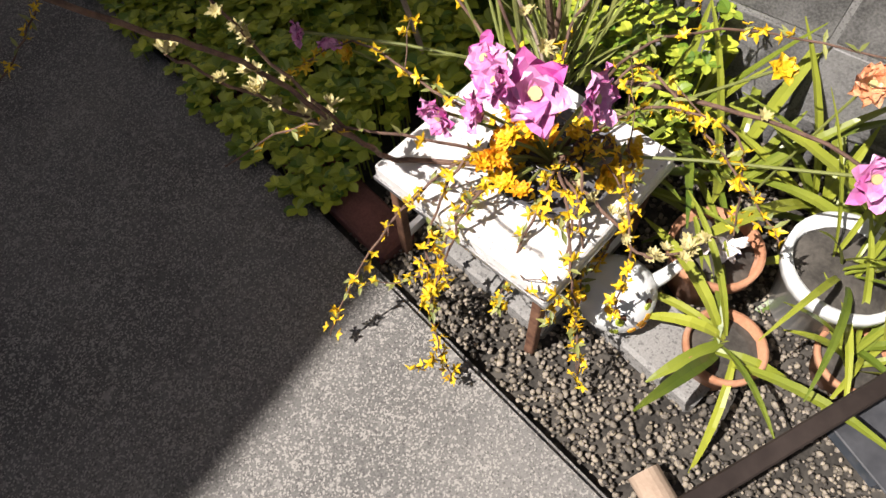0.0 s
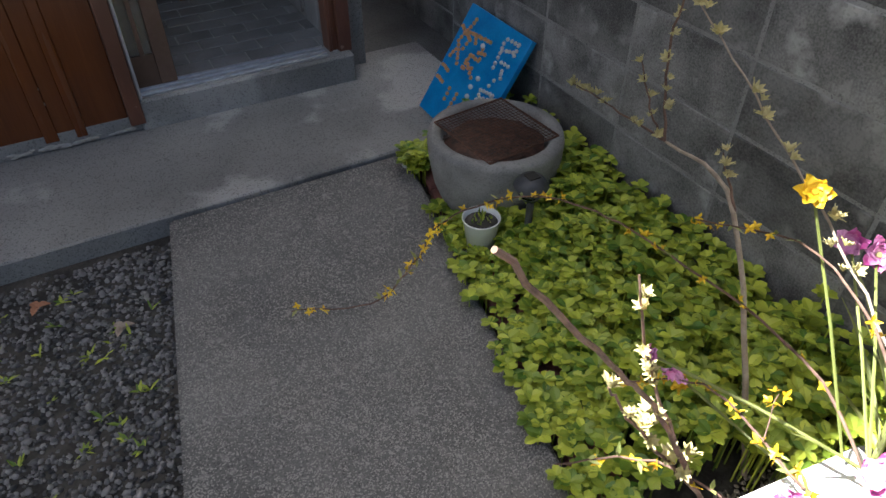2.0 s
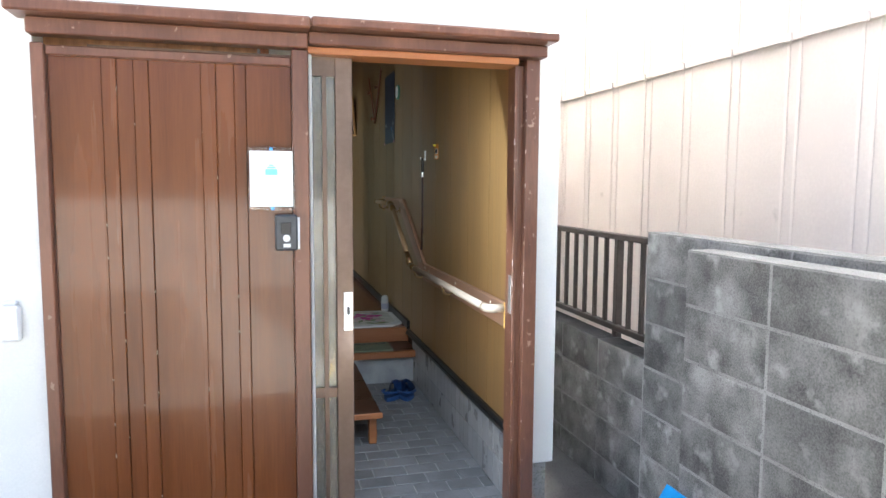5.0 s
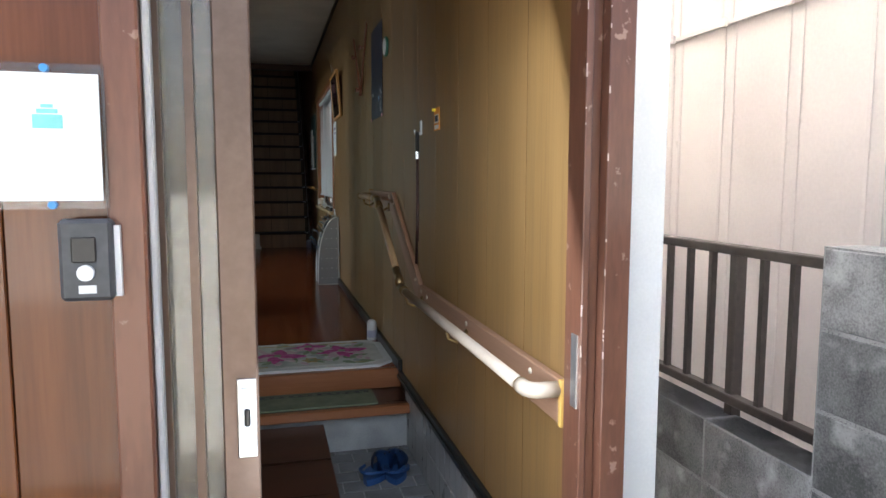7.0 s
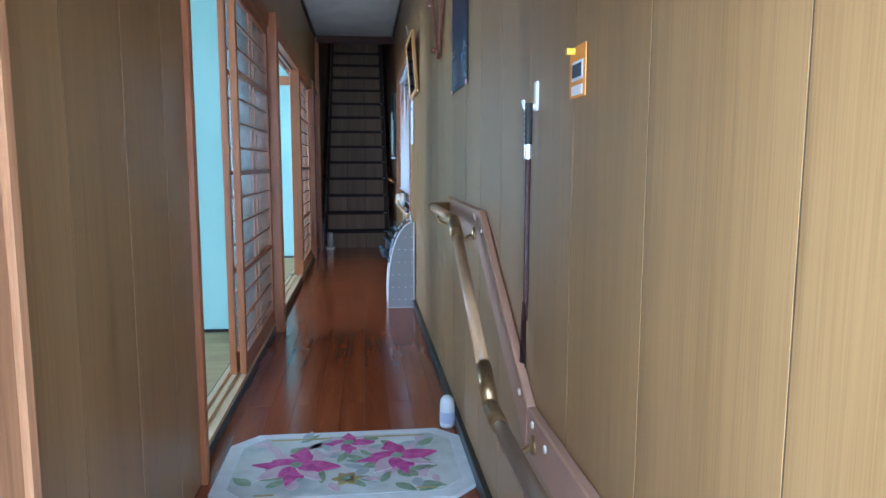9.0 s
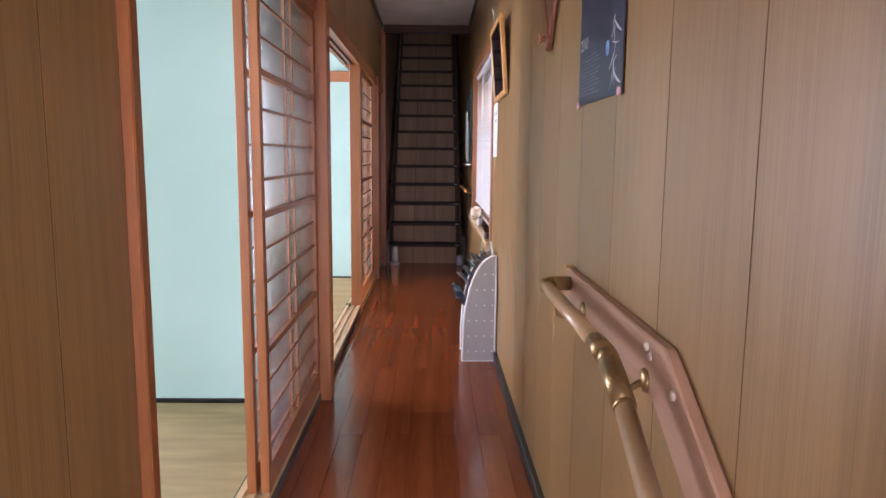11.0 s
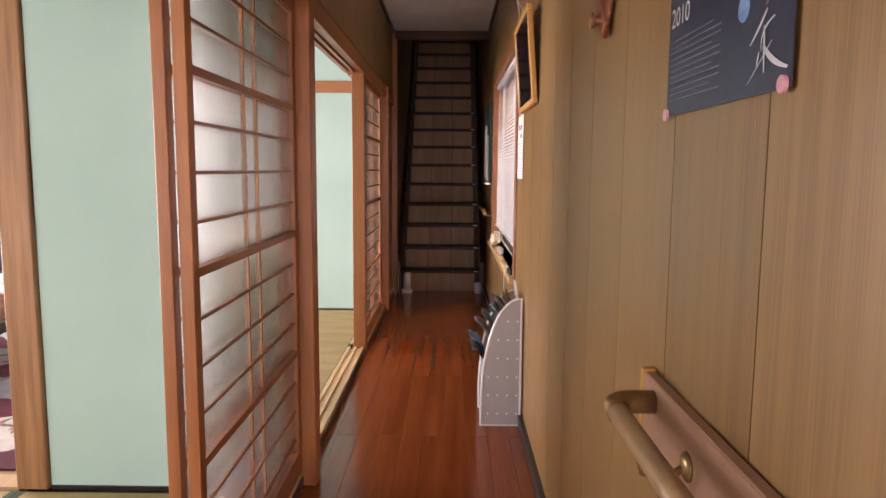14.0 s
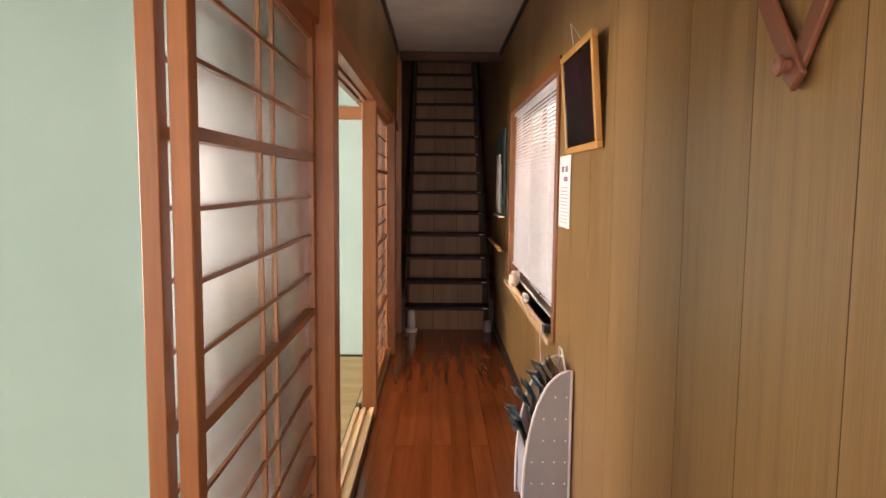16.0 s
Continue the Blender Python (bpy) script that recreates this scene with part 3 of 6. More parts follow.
hall = bpy.data.objects["hall_floor_base"]
for col in range(10):
    cuts = [5.797, *(5.797 + 1.818 * (k + (0.5 if col % 2 else 1)) for k in range(4)), 12.36]
    cuts = sorted(c for c in cuts if c <= 12.36)
    for y0, y1 in zip(cuts, cuts[1:]):
        if y1 - y0 > 0.02:
            me = plank if abs(y1 - y0 - 1.818) < 0.001 else mesh_from(boxes((0.001, 0.0985, 0, y1 - y0 - 0.002, -0.014, 0.0)), "floorboard", FLOOR_WOOD)
            piece("floorboard", me, hall, Matrix.Translation((-0.045 + 0.0988 * col, y0, HALL)))

# ---- panelling ----
def panelling(parent, x, normal, y0, y1, z0, z1, width, holes=()):
    y = y0
    while y < y1 - 0.02:
        end = min(y + width, y1)
        spans = [(z0, z1)]
        for h0, h1, low, high in holes:
            if end > h0 + 0.01 and y < h1 - 0.01:
                spans = [(z0, low), (high, z1)]
        for a, b in spans:
            me = mesh_from(boxes((0, 0.0007 * normal, 0.0017, end - y - 0.0017, 0, b - a)), "panel", PANEL)
            piece("panel", me, parent, Matrix.Translation((x, y, a)))
        y = end


panelling(bpy.data.objects["wall_east"], 0.92, 1, 3.702, 3.737, 0.6, 3.11, 0.3)
panelling(bpy.data.objects["wall_east"], 0.92, 1, 3.737, 12.3, 0.6, 3.11, 0.3165, ((9.13, 11.12, 1.24, 2.52),))
panelling(bpy.data.objects["wall_east"], 0.92, 1, 12.3, 16.1, 0.6, 5.6, 0.309)
panelling(bpy.data.objects["wall_west"], 0.03, -1, 4.83, 5.985, 0.61, 3.11, 0.31)
panelling(bpy.data.objects["wall_west"], 0.008, -1, 5.99, 12.2, 2.52, 3.11, 0.45)
panelling(bpy.data.objects["stair_ceiling"], 0.03, -1, 12.25, 16.1, 0.6, 5.6, 0.31)
structure("ceiling_trim", boxes((0.9, 0.92, 3.75, 12.1, 3.085, 3.11), (0.008, 0.03, 3.75, 12.1, 3.085, 3.11)), BLACK_TRIM, "black cornice strip under the ceiling")

# ---- posts, rails and sills along the rooms ----
structure("post_entrance", boxes((-0.06, 0.092, 4.66, 4.785, 0.3, 3.1), (0.035, 0.1, 4.785, 4.815, 0.3, 3.1), bevel=0.004), PALE_POST, "pale wooden post at the entrance wall")
structure("jamb_first", boxes((-0.1, 0.05, 5.987, 6.02, 0.6, 2.5), bevel=0.003), CEDAR, "cedar door jamb of the first room")
structure("post_middle", boxes((-0.1, 0.062, 8.01, 8.1, 0.6, 2.5), bevel=0.004), CEDAR, "cedar post between the sliding doors")
structure("post_far", boxes((-0.06, 0.02, 9.86, 9.95, 0.6, 2.5), (-0.1, 0.04, 11.3, 11.38, 0.6, 2.5), (-0.1, 0.05, 12.1, 12.19, 0.6, 3.1), bevel=0.004), CEDAR, "cedar posts by the stair end of the hall")
for y0, y1, group in ((6.02, 8.01, "a"), (8.1, 9.86, "b"), (9.95, 11.3, "c"), (11.38, 12.1, "d")):
    structure("lintel_rail", boxes((-0.1, 0.02, y0, y1, 2.43, 2.5), (-0.1, -0.075, y0, y1, 2.415, 2.43), (-0.055, -0.037, y0, y1, 2.415, 2.43), (-0.015, 0.02, y0, y1, 2.415, 2.43)), CEDAR_Y, "grooved cedar lintel over the sliding doors")
    structure("threshold", boxes((-0.1, 0.008, y0, y1, 0.58, 0.648), (-0.1, -0.078, y0, y1, 0.648, 0.66), (-0.058, -0.038, y0, y1, 0.648, 0.66), (-0.018, 0.008, y0, y1, 0.648, 0.66)), SILL_WOOD, "grooved pale threshold of the sliding doors")


# ---- sliding screens ----
def screen(name, label, length, height, bars, heavy, uprights, at, glassy):
    ob = thing(name, label, "sliding screen", "sliding screens along the hall", at=at)
    stile = mesh_from(boxes((0, 0.03, 0, 0.036, 0, height), bevel=0.002), "stile", CEDAR)
    for y in (0, length - 0.036):
        piece("stile", stile, ob, Matrix.Translation((0, y, 0)))
    part("top_rail", boxes((0.002, 0.028, 0.036, length - 0.036, height - 0.05, height)), CEDAR_Y, ob)
    part("bottom_rail", boxes((0.002, 0.028, 0.036, length - 0.036, 0, 0.09)), CEDAR_Y, ob)
    thin = mesh_from(boxes((0.0142, 0.0205, 0.036, length - 0.036, -0.004, 0.004)), "muntin", CEDAR_Y)
    thick = mesh_from(boxes((0.0005, 0.0285, 0.036, length - 0.036, -0.0105, 0.0105)), "crossbar", CEDAR_Y)
    for k, z in enumerate(bars):
        piece("crossbar" if k in heavy else "muntin", thick if k in heavy else thin, ob, Matrix.Translation((0, 0, z)))
    upright = mesh_from(boxes((0.0141, 0.0198, -0.004, 0.004, 0.09, height - 0.05)), "upright", CEDAR)
    for y in uprights:
        piece("upright", upright, ob, Matrix.Translation((0, y, 0)))
    pane = part("pane", boxes((0.0108, 0.0138, 0.036, length - 0.036, 0.09, height - 0.05)), glassy, ob, "frosted pane")
    pane.visible_shadow = False
    return ob


bars = [0.142 + 0.112 * k for k in range(15)]
heavy = {3, 7, 11}
first = screen("shoji_screen", "cedar lattice screen with frosted glass, slid open", 1.02, 1.76, bars, heavy, (0.44, 0.558), Matrix.Translation((-0.022, 6.985, 0.658)), FROST)
for x, y in ((-0.066, 6.98), (-0.022, 9.955), (-0.066, 10.25)):
    copy_thing(first, Matrix.Translation((x, y, 0.658)))
side = screen("shoji_screen", "cedar lattice screen with dim grey glass by the entrance", 0.92, 1.76, bars, heavy, (0.46,), Matrix.Translation((-0.05, 3.742, 0.52)), FROST)
part("finger_pull", boxes((0.0295, 0.032, 0.888, 0.912, 0.86, 0.95), bevel=0.001), BLACK_TRIM, side, "black recessed finger pull")
structure("side_room", boxes((-1.2, -0.06, 3.75, 3.8, 0.1, 3.1), (-1.2, -0.06, 4.68, 4.73, 0.1, 3.1), (-1.25, -1.2, 3.75, 4.73, 0.1, 3.1), (-1.2, -0.06, 3.75, 4.73, 2.9, 3.0), (-1.2, 0.02, 3.75, 4.66, 0.3, 0.515), (-0.06, 0.01, 3.742, 4.66, 2.285, 2.31)), PALE_POST, "wooden lining of the closet beside the entrance")
door_far = thing("sliding_door", "plain reddish wooden sliding door by the stairs", "door", at=Matrix.Translation((-0.03, 11.385, 0.66)))
part("panel", boxes((0, 0.03, 0, 0.712, 0, 1.75), bevel=0.002), CEDAR, door_far)
part("finger_pull", boxes((0.029, 0.033, 0.16, 0.2, 0.82, 0.92), bevel=0.002), ALU, door_far, "small metal finger pull")

# ---- staircase ----
stairs = thing("staircase", "steep wooden staircase with dark nosings and boarded risers", "staircase", kind="structure", at=Matrix.Translation((0, 12.28, HALL)))
RISE, RUN = 0.2125, 0.222
tread = mesh_from(boxes((0.065, 0.895, -0.03, RUN + 0.0, -0.03, 0), bevel=0.004), "tread", STAIR_TREAD)
riser = mesh_from(boxes((0, 0.232, 0, 0.012, 0, RISE - 0.032)), "riser_board", STAIR_RISER)
strip = mesh_from(boxes((0.1, 0.86, -0.034, 0.01, 0, 0.004)), "nosing_strip", surface("rubber_nosing", (0.012, 0.01, 0.009), (0.022, 0.018, 0.016), 9, 0.75, 0.05))
clip = mesh_from(boxes((0.8, 0.845, -0.037, -0.03, -0.01, -0.004)), "metal_clip", ALU)
for k in range(15):
    for c, x in enumerate((0.085, 0.322, 0.559)):
        piece("riser_board", riser, stairs, Matrix.Translation((x + 0.02, RUN * k, RISE * k)))
    piece("tread", tread, stairs, Matrix.Translation((0, RUN * k, RISE * (k + 1))))
    piece("nosing_strip", strip, stairs, Matrix.Translation((0, RUN * k, RISE * (k + 1))))
    if k < 9:
        piece("metal_clip", clip, stairs, Matrix.Translation((0, RUN * k, RISE * (k + 1))))
part("carcass", boxes(*[(0.07, 0.89, RUN * k + 0.012, 3.6, RISE * k, RISE * (k + 1) - 0.031) for k in range(15)]), GROOVE, stairs)
for x in (0.03, 0.862):
    bm = bmesh.new()
    pts = [(-0.06, -0.0), (-0.06, 0.3), (3.3, 0.3 + 3.36 * RISE / RUN), (3.3, 3.36 * RISE / RUN - 0.2), (0.3, -0.0)]
    a, b = [bm.verts.new((x, y, z)) for y, z in pts], [bm.verts.new((x + 0.04, y, z)) for y, z in pts]
    bm.faces.new(a), bm.faces.new(b[::-1])
    for k in range(5):
        bm.faces.new((a[k], b[k], b[(k + 1) % 5], a[(k + 1) % 5]))
    bmesh.ops.recalc_face_normals(bm, faces=bm.faces)
    part("stringer", bm, DARK_WOOD, stairs)
structure("stair_beam", boxes((0.03, 0.92, 12.09, 12.17, 3.03, 3.11), bevel=0.004), DARK_WOOD, "dark wooden beam over the stair foot")

# ---- hall window ----
window = thing("window_1", "cedar framed hall window with a pale ledge", "window", kind="structure", at=Matrix.Translation((0.92, 9.11, 1.24)))
part("window_frame", boxes((-0.014, 0.06, 0.0, 0.055, -0.02, 1.3), (-0.014, 0.06, 1.97, 2.03, -0.02, 1.3), (-0.014, 0.06, 0.055, 1.97, 1.24, 1.3), bevel=0.003), CEDAR, window)
part("window_sill", boxes((-0.04, 0.08, 0.0, 2.03, -0.03, 0.0), bevel=0.004), SILL_WOOD, window)
part("sash", boxes((0.075, 0.1, 0.055, 0.1, 0, 1.24), (0.075, 0.1, 0.98, 1.04, 0, 1.24), (0.075, 0.1, 1.92, 1.97, 0, 1.24), (0.075, 0.1, 0.1, 1.92, 0, 0.05), (0.075, 0.1, 0.1, 1.92, 1.19, 1.24)), BRONZE, window)
pane = part("pane", boxes((0.085, 0.089, 0.1, 1.92, 0.05, 1.19)), CLEAR, window)
pane.visible_shadow = False
blind = thing("venetian_blind", "white venetian blind lowered over the hall window", "blind", at=Matrix.Translation((0.945, 9.17, 1.37)))
part("head_rail", boxes((-0.012, 0.014, 0.0, 1.9, 1.08, 1.105), bevel=0.002), WHITE_PLASTIC, blind)
slat = bmesh.new()
box(slat, -0.0125, 0.0125, 0, 1.88, -0.0006, 0.0006)
slat = mesh_from(slat, "slat", WHITE_PLASTIC)
for k in range(50):
    piece("slat", slat, blind, Matrix.Translation((0, 0.01, 0.02 + 0.0213 * k)) @ pose(0, 0, 0, 0, -60, 0))
part("bottom_rail", boxes((-0.01, 0.01, 0.0, 1.9, 0.0, 0.012), bevel=0.002), WHITE_PLASTIC, blind)
for y in (0.3, 1.0, 1.6):
    part("cord", bar([(-0.013, y, 0.01), (-0.013, y, 1.08)], 0.001, 5), WHITE_PLASTIC, blind)

# ---- tatami rooms ----
mat_a = mesh_from(boxes((0, 0.9, 0, 1.8, -0.03, 0), bevel=0.003), "tatami", TATAMI)
rooms = bpy.data.objects["room_floor"]
for x0, y0, cols, rows in ((-3.68, 4.85, 4, 2), (-3.68, 7.95, 4, 2)):
    for c in range(cols):
        for r in range(rows):
            y1 = min(y0 + 1.55 * (r + 1), 11.04 if y0 > 6 else 7.83)
            me = mesh_from(boxes((0.028, 0.872, 0, y1 - y0 - 1.55 * r - 0.004, -0.03, 0)), "tatami", TATAMI)
            piece("tatami", me, rooms, Matrix.Translation((x0 + 0.9 * c, y0 + 1.55 * r, ROOM)))
            for dx in (0.002, 0.873):
                bd = mesh_from(boxes((dx, dx + 0.025, 0, y1 - y0 - 1.55 * r - 0.004, -0.03, 0.001)), "tatami_border", TATAMI_EDGE)
                piece("tatami_border", bd, rooms, Matrix.Translation((x0 + 0.9 * c, y0 + 1.55 * r, ROOM)))
structure("room_post", boxes((-0.993, -0.88, 7.84, 7.96, ROOM, 3.1), bevel=0.004), PALE_POST, "pale cedar post at the end of the green wall")
structure("room_base_strip", boxes((-0.875, -0.06, 7.85, 7.858, ROOM, ROOM + 0.012), (-3.69, -0.06, 11.035, 11.05, ROOM, ROOM + 0.014)), BLACK_TRIM, "dark strip along the foot of the green wall")
structure("room_rail", boxes((-3.69, -0.06, 11.02, 11.05, 2.42, 2.51), (-3.69, -0.993, 7.86, 7.94, 2.42, 2.5), bevel=0.003), CEDAR_X, "cedar picture rail in the room")
structure("room_threshold", boxes((-3.69, -0.993, 7.85, 7.95, 0.6, ROOM + 0.006)), SILL_WOOD, "wooden threshold between the rooms")
for at, wide, tall in ((pose(-1.95, 4.77, 0.8, 0, 0, 90), 1.03, 1.7), (pose(-3.74, 9.4, 0.75), 1.2, 1.9)):
    w = thing("window_room", "large sliding window of the room", "window", kind="structure", at=at)
    part("window_frame", boxes((-0.03, 0.03, -wide, 0.06 - wide, 0, tall), (-0.03, 0.03, wide - 0.06, wide, 0, tall), (-0.03, 0.03, -0.03, 0.03, 0, tall), (-0.03, 0.03, 0.06 - wide, wide - 0.06, 0, 0.06), (-0.03, 0.03, 0.06 - wide, wide - 0.06, tall - 0.06, tall)), BRONZE, w)
    glassy = part("pane", boxes((-0.002, 0.002, 0.06 - wide, wide - 0.06, 0.06, tall - 0.06)), CLEAR, w)
    glassy.visible_shadow = False

# ---- things in the entrance and hall ----
RAIL_WOOD = surface("bronze_rail_wood", (0.36, 0.22, 0.11), (0.45, 0.29, 0.15), 6, 0.35, 0.03, 90)
RAIL_PALE = surface("pale_rail_wood", (0.5, 0.4, 0.31), (0.58, 0.48, 0.38), 6, 0.4, 0.03, 90)
RAIL_BOARD = wood("rail_backing_board", (0.33, 0.18, 0.11), (0.42, 0.24, 0.15), "y", 0.4, 0.03)
BRASS = surface("antique_brass", (0.25, 0.16, 0.07), (0.36, 0.24, 0.11), 20, 0.35, 0.03, 90, metal=0.8)
FRAME_WOOD = wood("yellow_frame", (0.5, 0.24, 0.06), (0.65, 0.36, 0.11), "z", 0.35, 0.04)
rail = thing("handrail", "round wooden handrail on a board, rising with the step", "handrail", at=Matrix.Translation((0.92, 0, 0)))
part("backing_board", boxes((-0.022, -0.001, 3.785, 5.212, 1.01, 1.11), bevel=0.003), RAIL_BOARD, rail)
bm = bmesh.new()
rows = [(5.213, 1.01), (5.213, 1.11), (5.85, 1.487), (6.62, 1.487), (6.62, 1.387), (5.89, 1.387)]
a, b = [bm.verts.new((-0.022, y, z)) for y, z in rows], [bm.verts.new((-0.001, y, z)) for y, z in rows]
bm.faces.new(a[::-1]), bm.faces.new(b)
for k in range(6):
    bm.faces.new((a[k], b[k], b[(k + 1) % 6], a[(k + 1) % 6]))
bmesh.ops.recalc_face_normals(bm, faces=bm.faces)
bmesh.ops.bevel(bm, geom=bm.edges[:], offset=0.003, segments=1, affect="EDGES")
part("backing_board", bm, RAIL_BOARD, rail)
part("board_end", boxes((-0.023, -0.0005, 3.772, 3.785, 1.005, 1.112), bevel=0.002), surface("yellow_end_cap", (0.6, 0.36, 0.08), (0.7, 0.44, 0.12), 9, 0.4), rail, "yellowish end cap")
part("board_end", boxes((-0.024, -0.0005, 6.618, 6.634, 1.382, 1.492), bevel=0.002), FRAME_WOOD, rail, "yellowish end cap")
LOW, HIGH = 1.088, 1.455
part("bar", bar([(-0.09, 3.83, LOW), (-0.09, 5.2, LOW)], 0.016, 18), RAIL_PALE, rail, smooth=True)
part("bar", bar([(-0.09, 5.33, 1.135), (-0.09, 5.84, 1.423)], 0.016, 18), RAIL_WOOD, rail, smooth=True)
part("bar", bar([(-0.09, 5.99, HIGH), (-0.09, 6.53, HIGH)], 0.016, 18), RAIL_WOOD, rail, smooth=True)


def bend(y, z, way, r, n=7):
    """A quarter bend from the rail towards the wall, ending in a flange."""
    pts = [(-0.09, y - way * 0.05, z), (-0.09, y - way * 0.03, z)]
    pts += [(-0.09 + 0.03 * (1 - math.cos(a)), y - way * 0.03 + way * 0.03 * math.sin(a), z) for a in np.linspace(0.2, math.pi / 2, n)]
    return bar(pts + [(-0.022, y, z)], r, 18)


part("end_return", bend(3.79, LOW, -1, 0.018), RAIL_PALE, rail, smooth=True)
part("end_ring", bar([(-0.09, 3.836, LOW), (-0.09, 3.842, LOW)], 0.0186, 18), BRASS, rail, "thin brass ring")
part("end_return", bend(6.56, HIGH, 1, 0.0185), BRASS, rail, "brass end return", smooth=True)
for lower, middle, upper in (((5.165, LOW), (5.265, LOW + 0.004), (5.365, 1.155)), ((5.815, 1.409), (5.915, HIGH - 0.003), (6.0, HIGH))):
    mid = Vector((-0.09, *middle))
    for y, z in (lower, upper):
        end = Vector((-0.09, y, z))
        joint = part("joint", bar([end, mid + (end - mid) * 0.12], 0.0188, 18), BRASS, rail, "brass elbow joint", smooth=True)
        near, far = end + (mid - end) * 0.02, end - (mid - end) * 0.06
        part("lip", bar([far, near], 0.0178, 18), BRASS, joint)
        screw = end + (mid - end) * 0.3
        part("screw", bar([screw + Vector((0, 0, -0.017)), screw + Vector((0, 0, -0.022))], 0.005, 10), BRASS, joint)
    ball = bmesh.new()
    bmesh.ops.create_uvsphere(ball, u_segments=18, v_segments=10, radius=0.0182, matrix=Matrix.Translation(mid))
    part("knuckle", ball, BRASS, rail, smooth=True)
for y, z in ((4.5, 1.05), (5.15, 1.05), (5.93, 1.41), (6.4, 1.42)):
    br = part("bracket", bar([(-0.024, y, z), (-0.055, y, z - 0.02), (-0.083, y, z - 0.008), (-0.09, y, z + 0.02)], 0.006, 8), BRASS, rail, smooth=True)
    part("screw_plate", lathe([(0.021, 0), (0.02, 0.004), (0.012, 0.008), (0.003, 0.009)], 18), BRASS, br, smooth=True).matrix_basis = pose(-0.022, y, z, 0, -90, 0)
for y, z in ((3.95, 1.085), (4.5, 1.088), (5.06, 1.08), (5.16, 1.09), (5.28, 1.12), (5.8, 1.43), (5.91, 1.457), (5.93, 1.468)):
    part("screw_cover", lathe([(0.0085, 0), (0.008, 0.003), (0.004, 0.005), (0.001, 0.0055)], 12), RAIL_PALE, rail, smooth=True).matrix_basis = pose(-0.022, y, z, 0, -90, 0)

horn = thing("shoehorn", "long dark brown shoehorn hanging from a white hook", "shoehorn", at=Matrix.Translation((0.9, 5.248, 1.19)))
HORN = surface("dark_brown_lacquer", (0.035, 0.015, 0.014), (0.06, 0.028, 0.024), 10, 0.3)
part("shaft", bar([(0, 0, 0.1), (0, 0, 0.45)], 0.006, 10), HORN, horn)
bm = bmesh.new()
spoon = [[bm.verts.new((0.004 * (1 - abs(v) ** 2) * 2 - 0.006, v * (0.007 + 0.017 * (1 - u) ** 0.8), 0.14 * u)) for v in (-1, -0.5, 0, 0.5, 1)] for u in (0, 0.1, 0.3, 0.6, 1)]
for r0, r1 in zip(spoon, spoon[1:]):
    for k in range(4):
        bm.faces.new((r0[k], r0[k + 1], r1[k + 1], r1[k]))
bmesh.ops.solidify(bm, geom=bm.faces[:], thickness=0.003)
part("blade", bm, HORN, horn)
part("collar", bar([(0, 0, 0.445), (0, 0, 0.475)], 0.0085, 12), ALU, horn, "silver collar")
part("grip", bar([(0, 0, 0.475), (0, 0, 0.56)], 0.008, 10), BLACK_TRIM, horn)
for k in range(6):
    part("stud", bar([(-0.0085, 0, 0.485 + 0.012 * k), (-0.0095, 0, 0.485 + 0.012 * k)], 0.0025, 6), ALU, horn)
hook = thing("wall_hook", "white plastic hook on the panelled wall", "hook", at=Matrix.Translation((0.92, 5.255, 1.735)))
part("plate", boxes((-0.006, 0, -0.01, 0.01, 0.0, 0.06), bevel=0.002), WHITE_PLASTIC, hook)
part("prong", bar([(-0.004, 0, 0.012), (-0.016, 0.003, 0.0), (-0.026, 0.008, 0.006), (-0.028, 0.012, 0.022)], 0.004, 8), WHITE_PLASTIC, hook)

ORANGE = surface("orange_card", (0.75, 0.3, 0.04), (0.82, 0.36, 0.06), 14, 0.6)
INK = surface("dark_ink", (0.03, 0.03, 0.04), (0.05, 0.05, 0.06), 20, 0.7)
YELLOW_PIN = surface("yellow_pin", (0.8, 0.6, 0.03), (0.85, 0.65, 0.05), 20, 0.3)
tag = thing("paper_tag", "small orange and white card pinned to the wall", "card", at=Matrix.Translation((0.918, 4.935, 1.736)))
part("card", boxes((-0.002, 0, 0, 0.085, 0, 0.085)), ORANGE, tag)
part("label", boxes((-0.003, -0.002, 0.012, 0.07, 0.028, 0.06), (-0.003, -0.002, 0.012, 0.07, 0.004, 0.02)), PAPER, tag)
part("writing", boxes(*[(-0.004, -0.003, 0.018 + 0.006 * k, 0.021 + 0.006 * k, 0.033, 0.055) for k in range(8)]), INK, tag)
part("pin", bar([(-0.002, 0.06, 0.078), (-0.016, 0.06, 0.078)], 0.006, 8), YELLOW_PIN, tag)

NAVY = surface("navy_print", (0.008, 0.014, 0.04), (0.02, 0.032, 0.075), 4, 0.35, 0.02, 60, spots=((0.03, 0.06, 0.16), 3, 0.6, 0.75))
INK_WHITE = surface("white_ink", (0.6, 0.62, 0.66), (0.68, 0.7, 0.74), 20, 0.6)
PINK_TACK = surface("pink_tack", (0.65, 0.3, 0.36), (0.72, 0.38, 0.44), 20, 0.4)


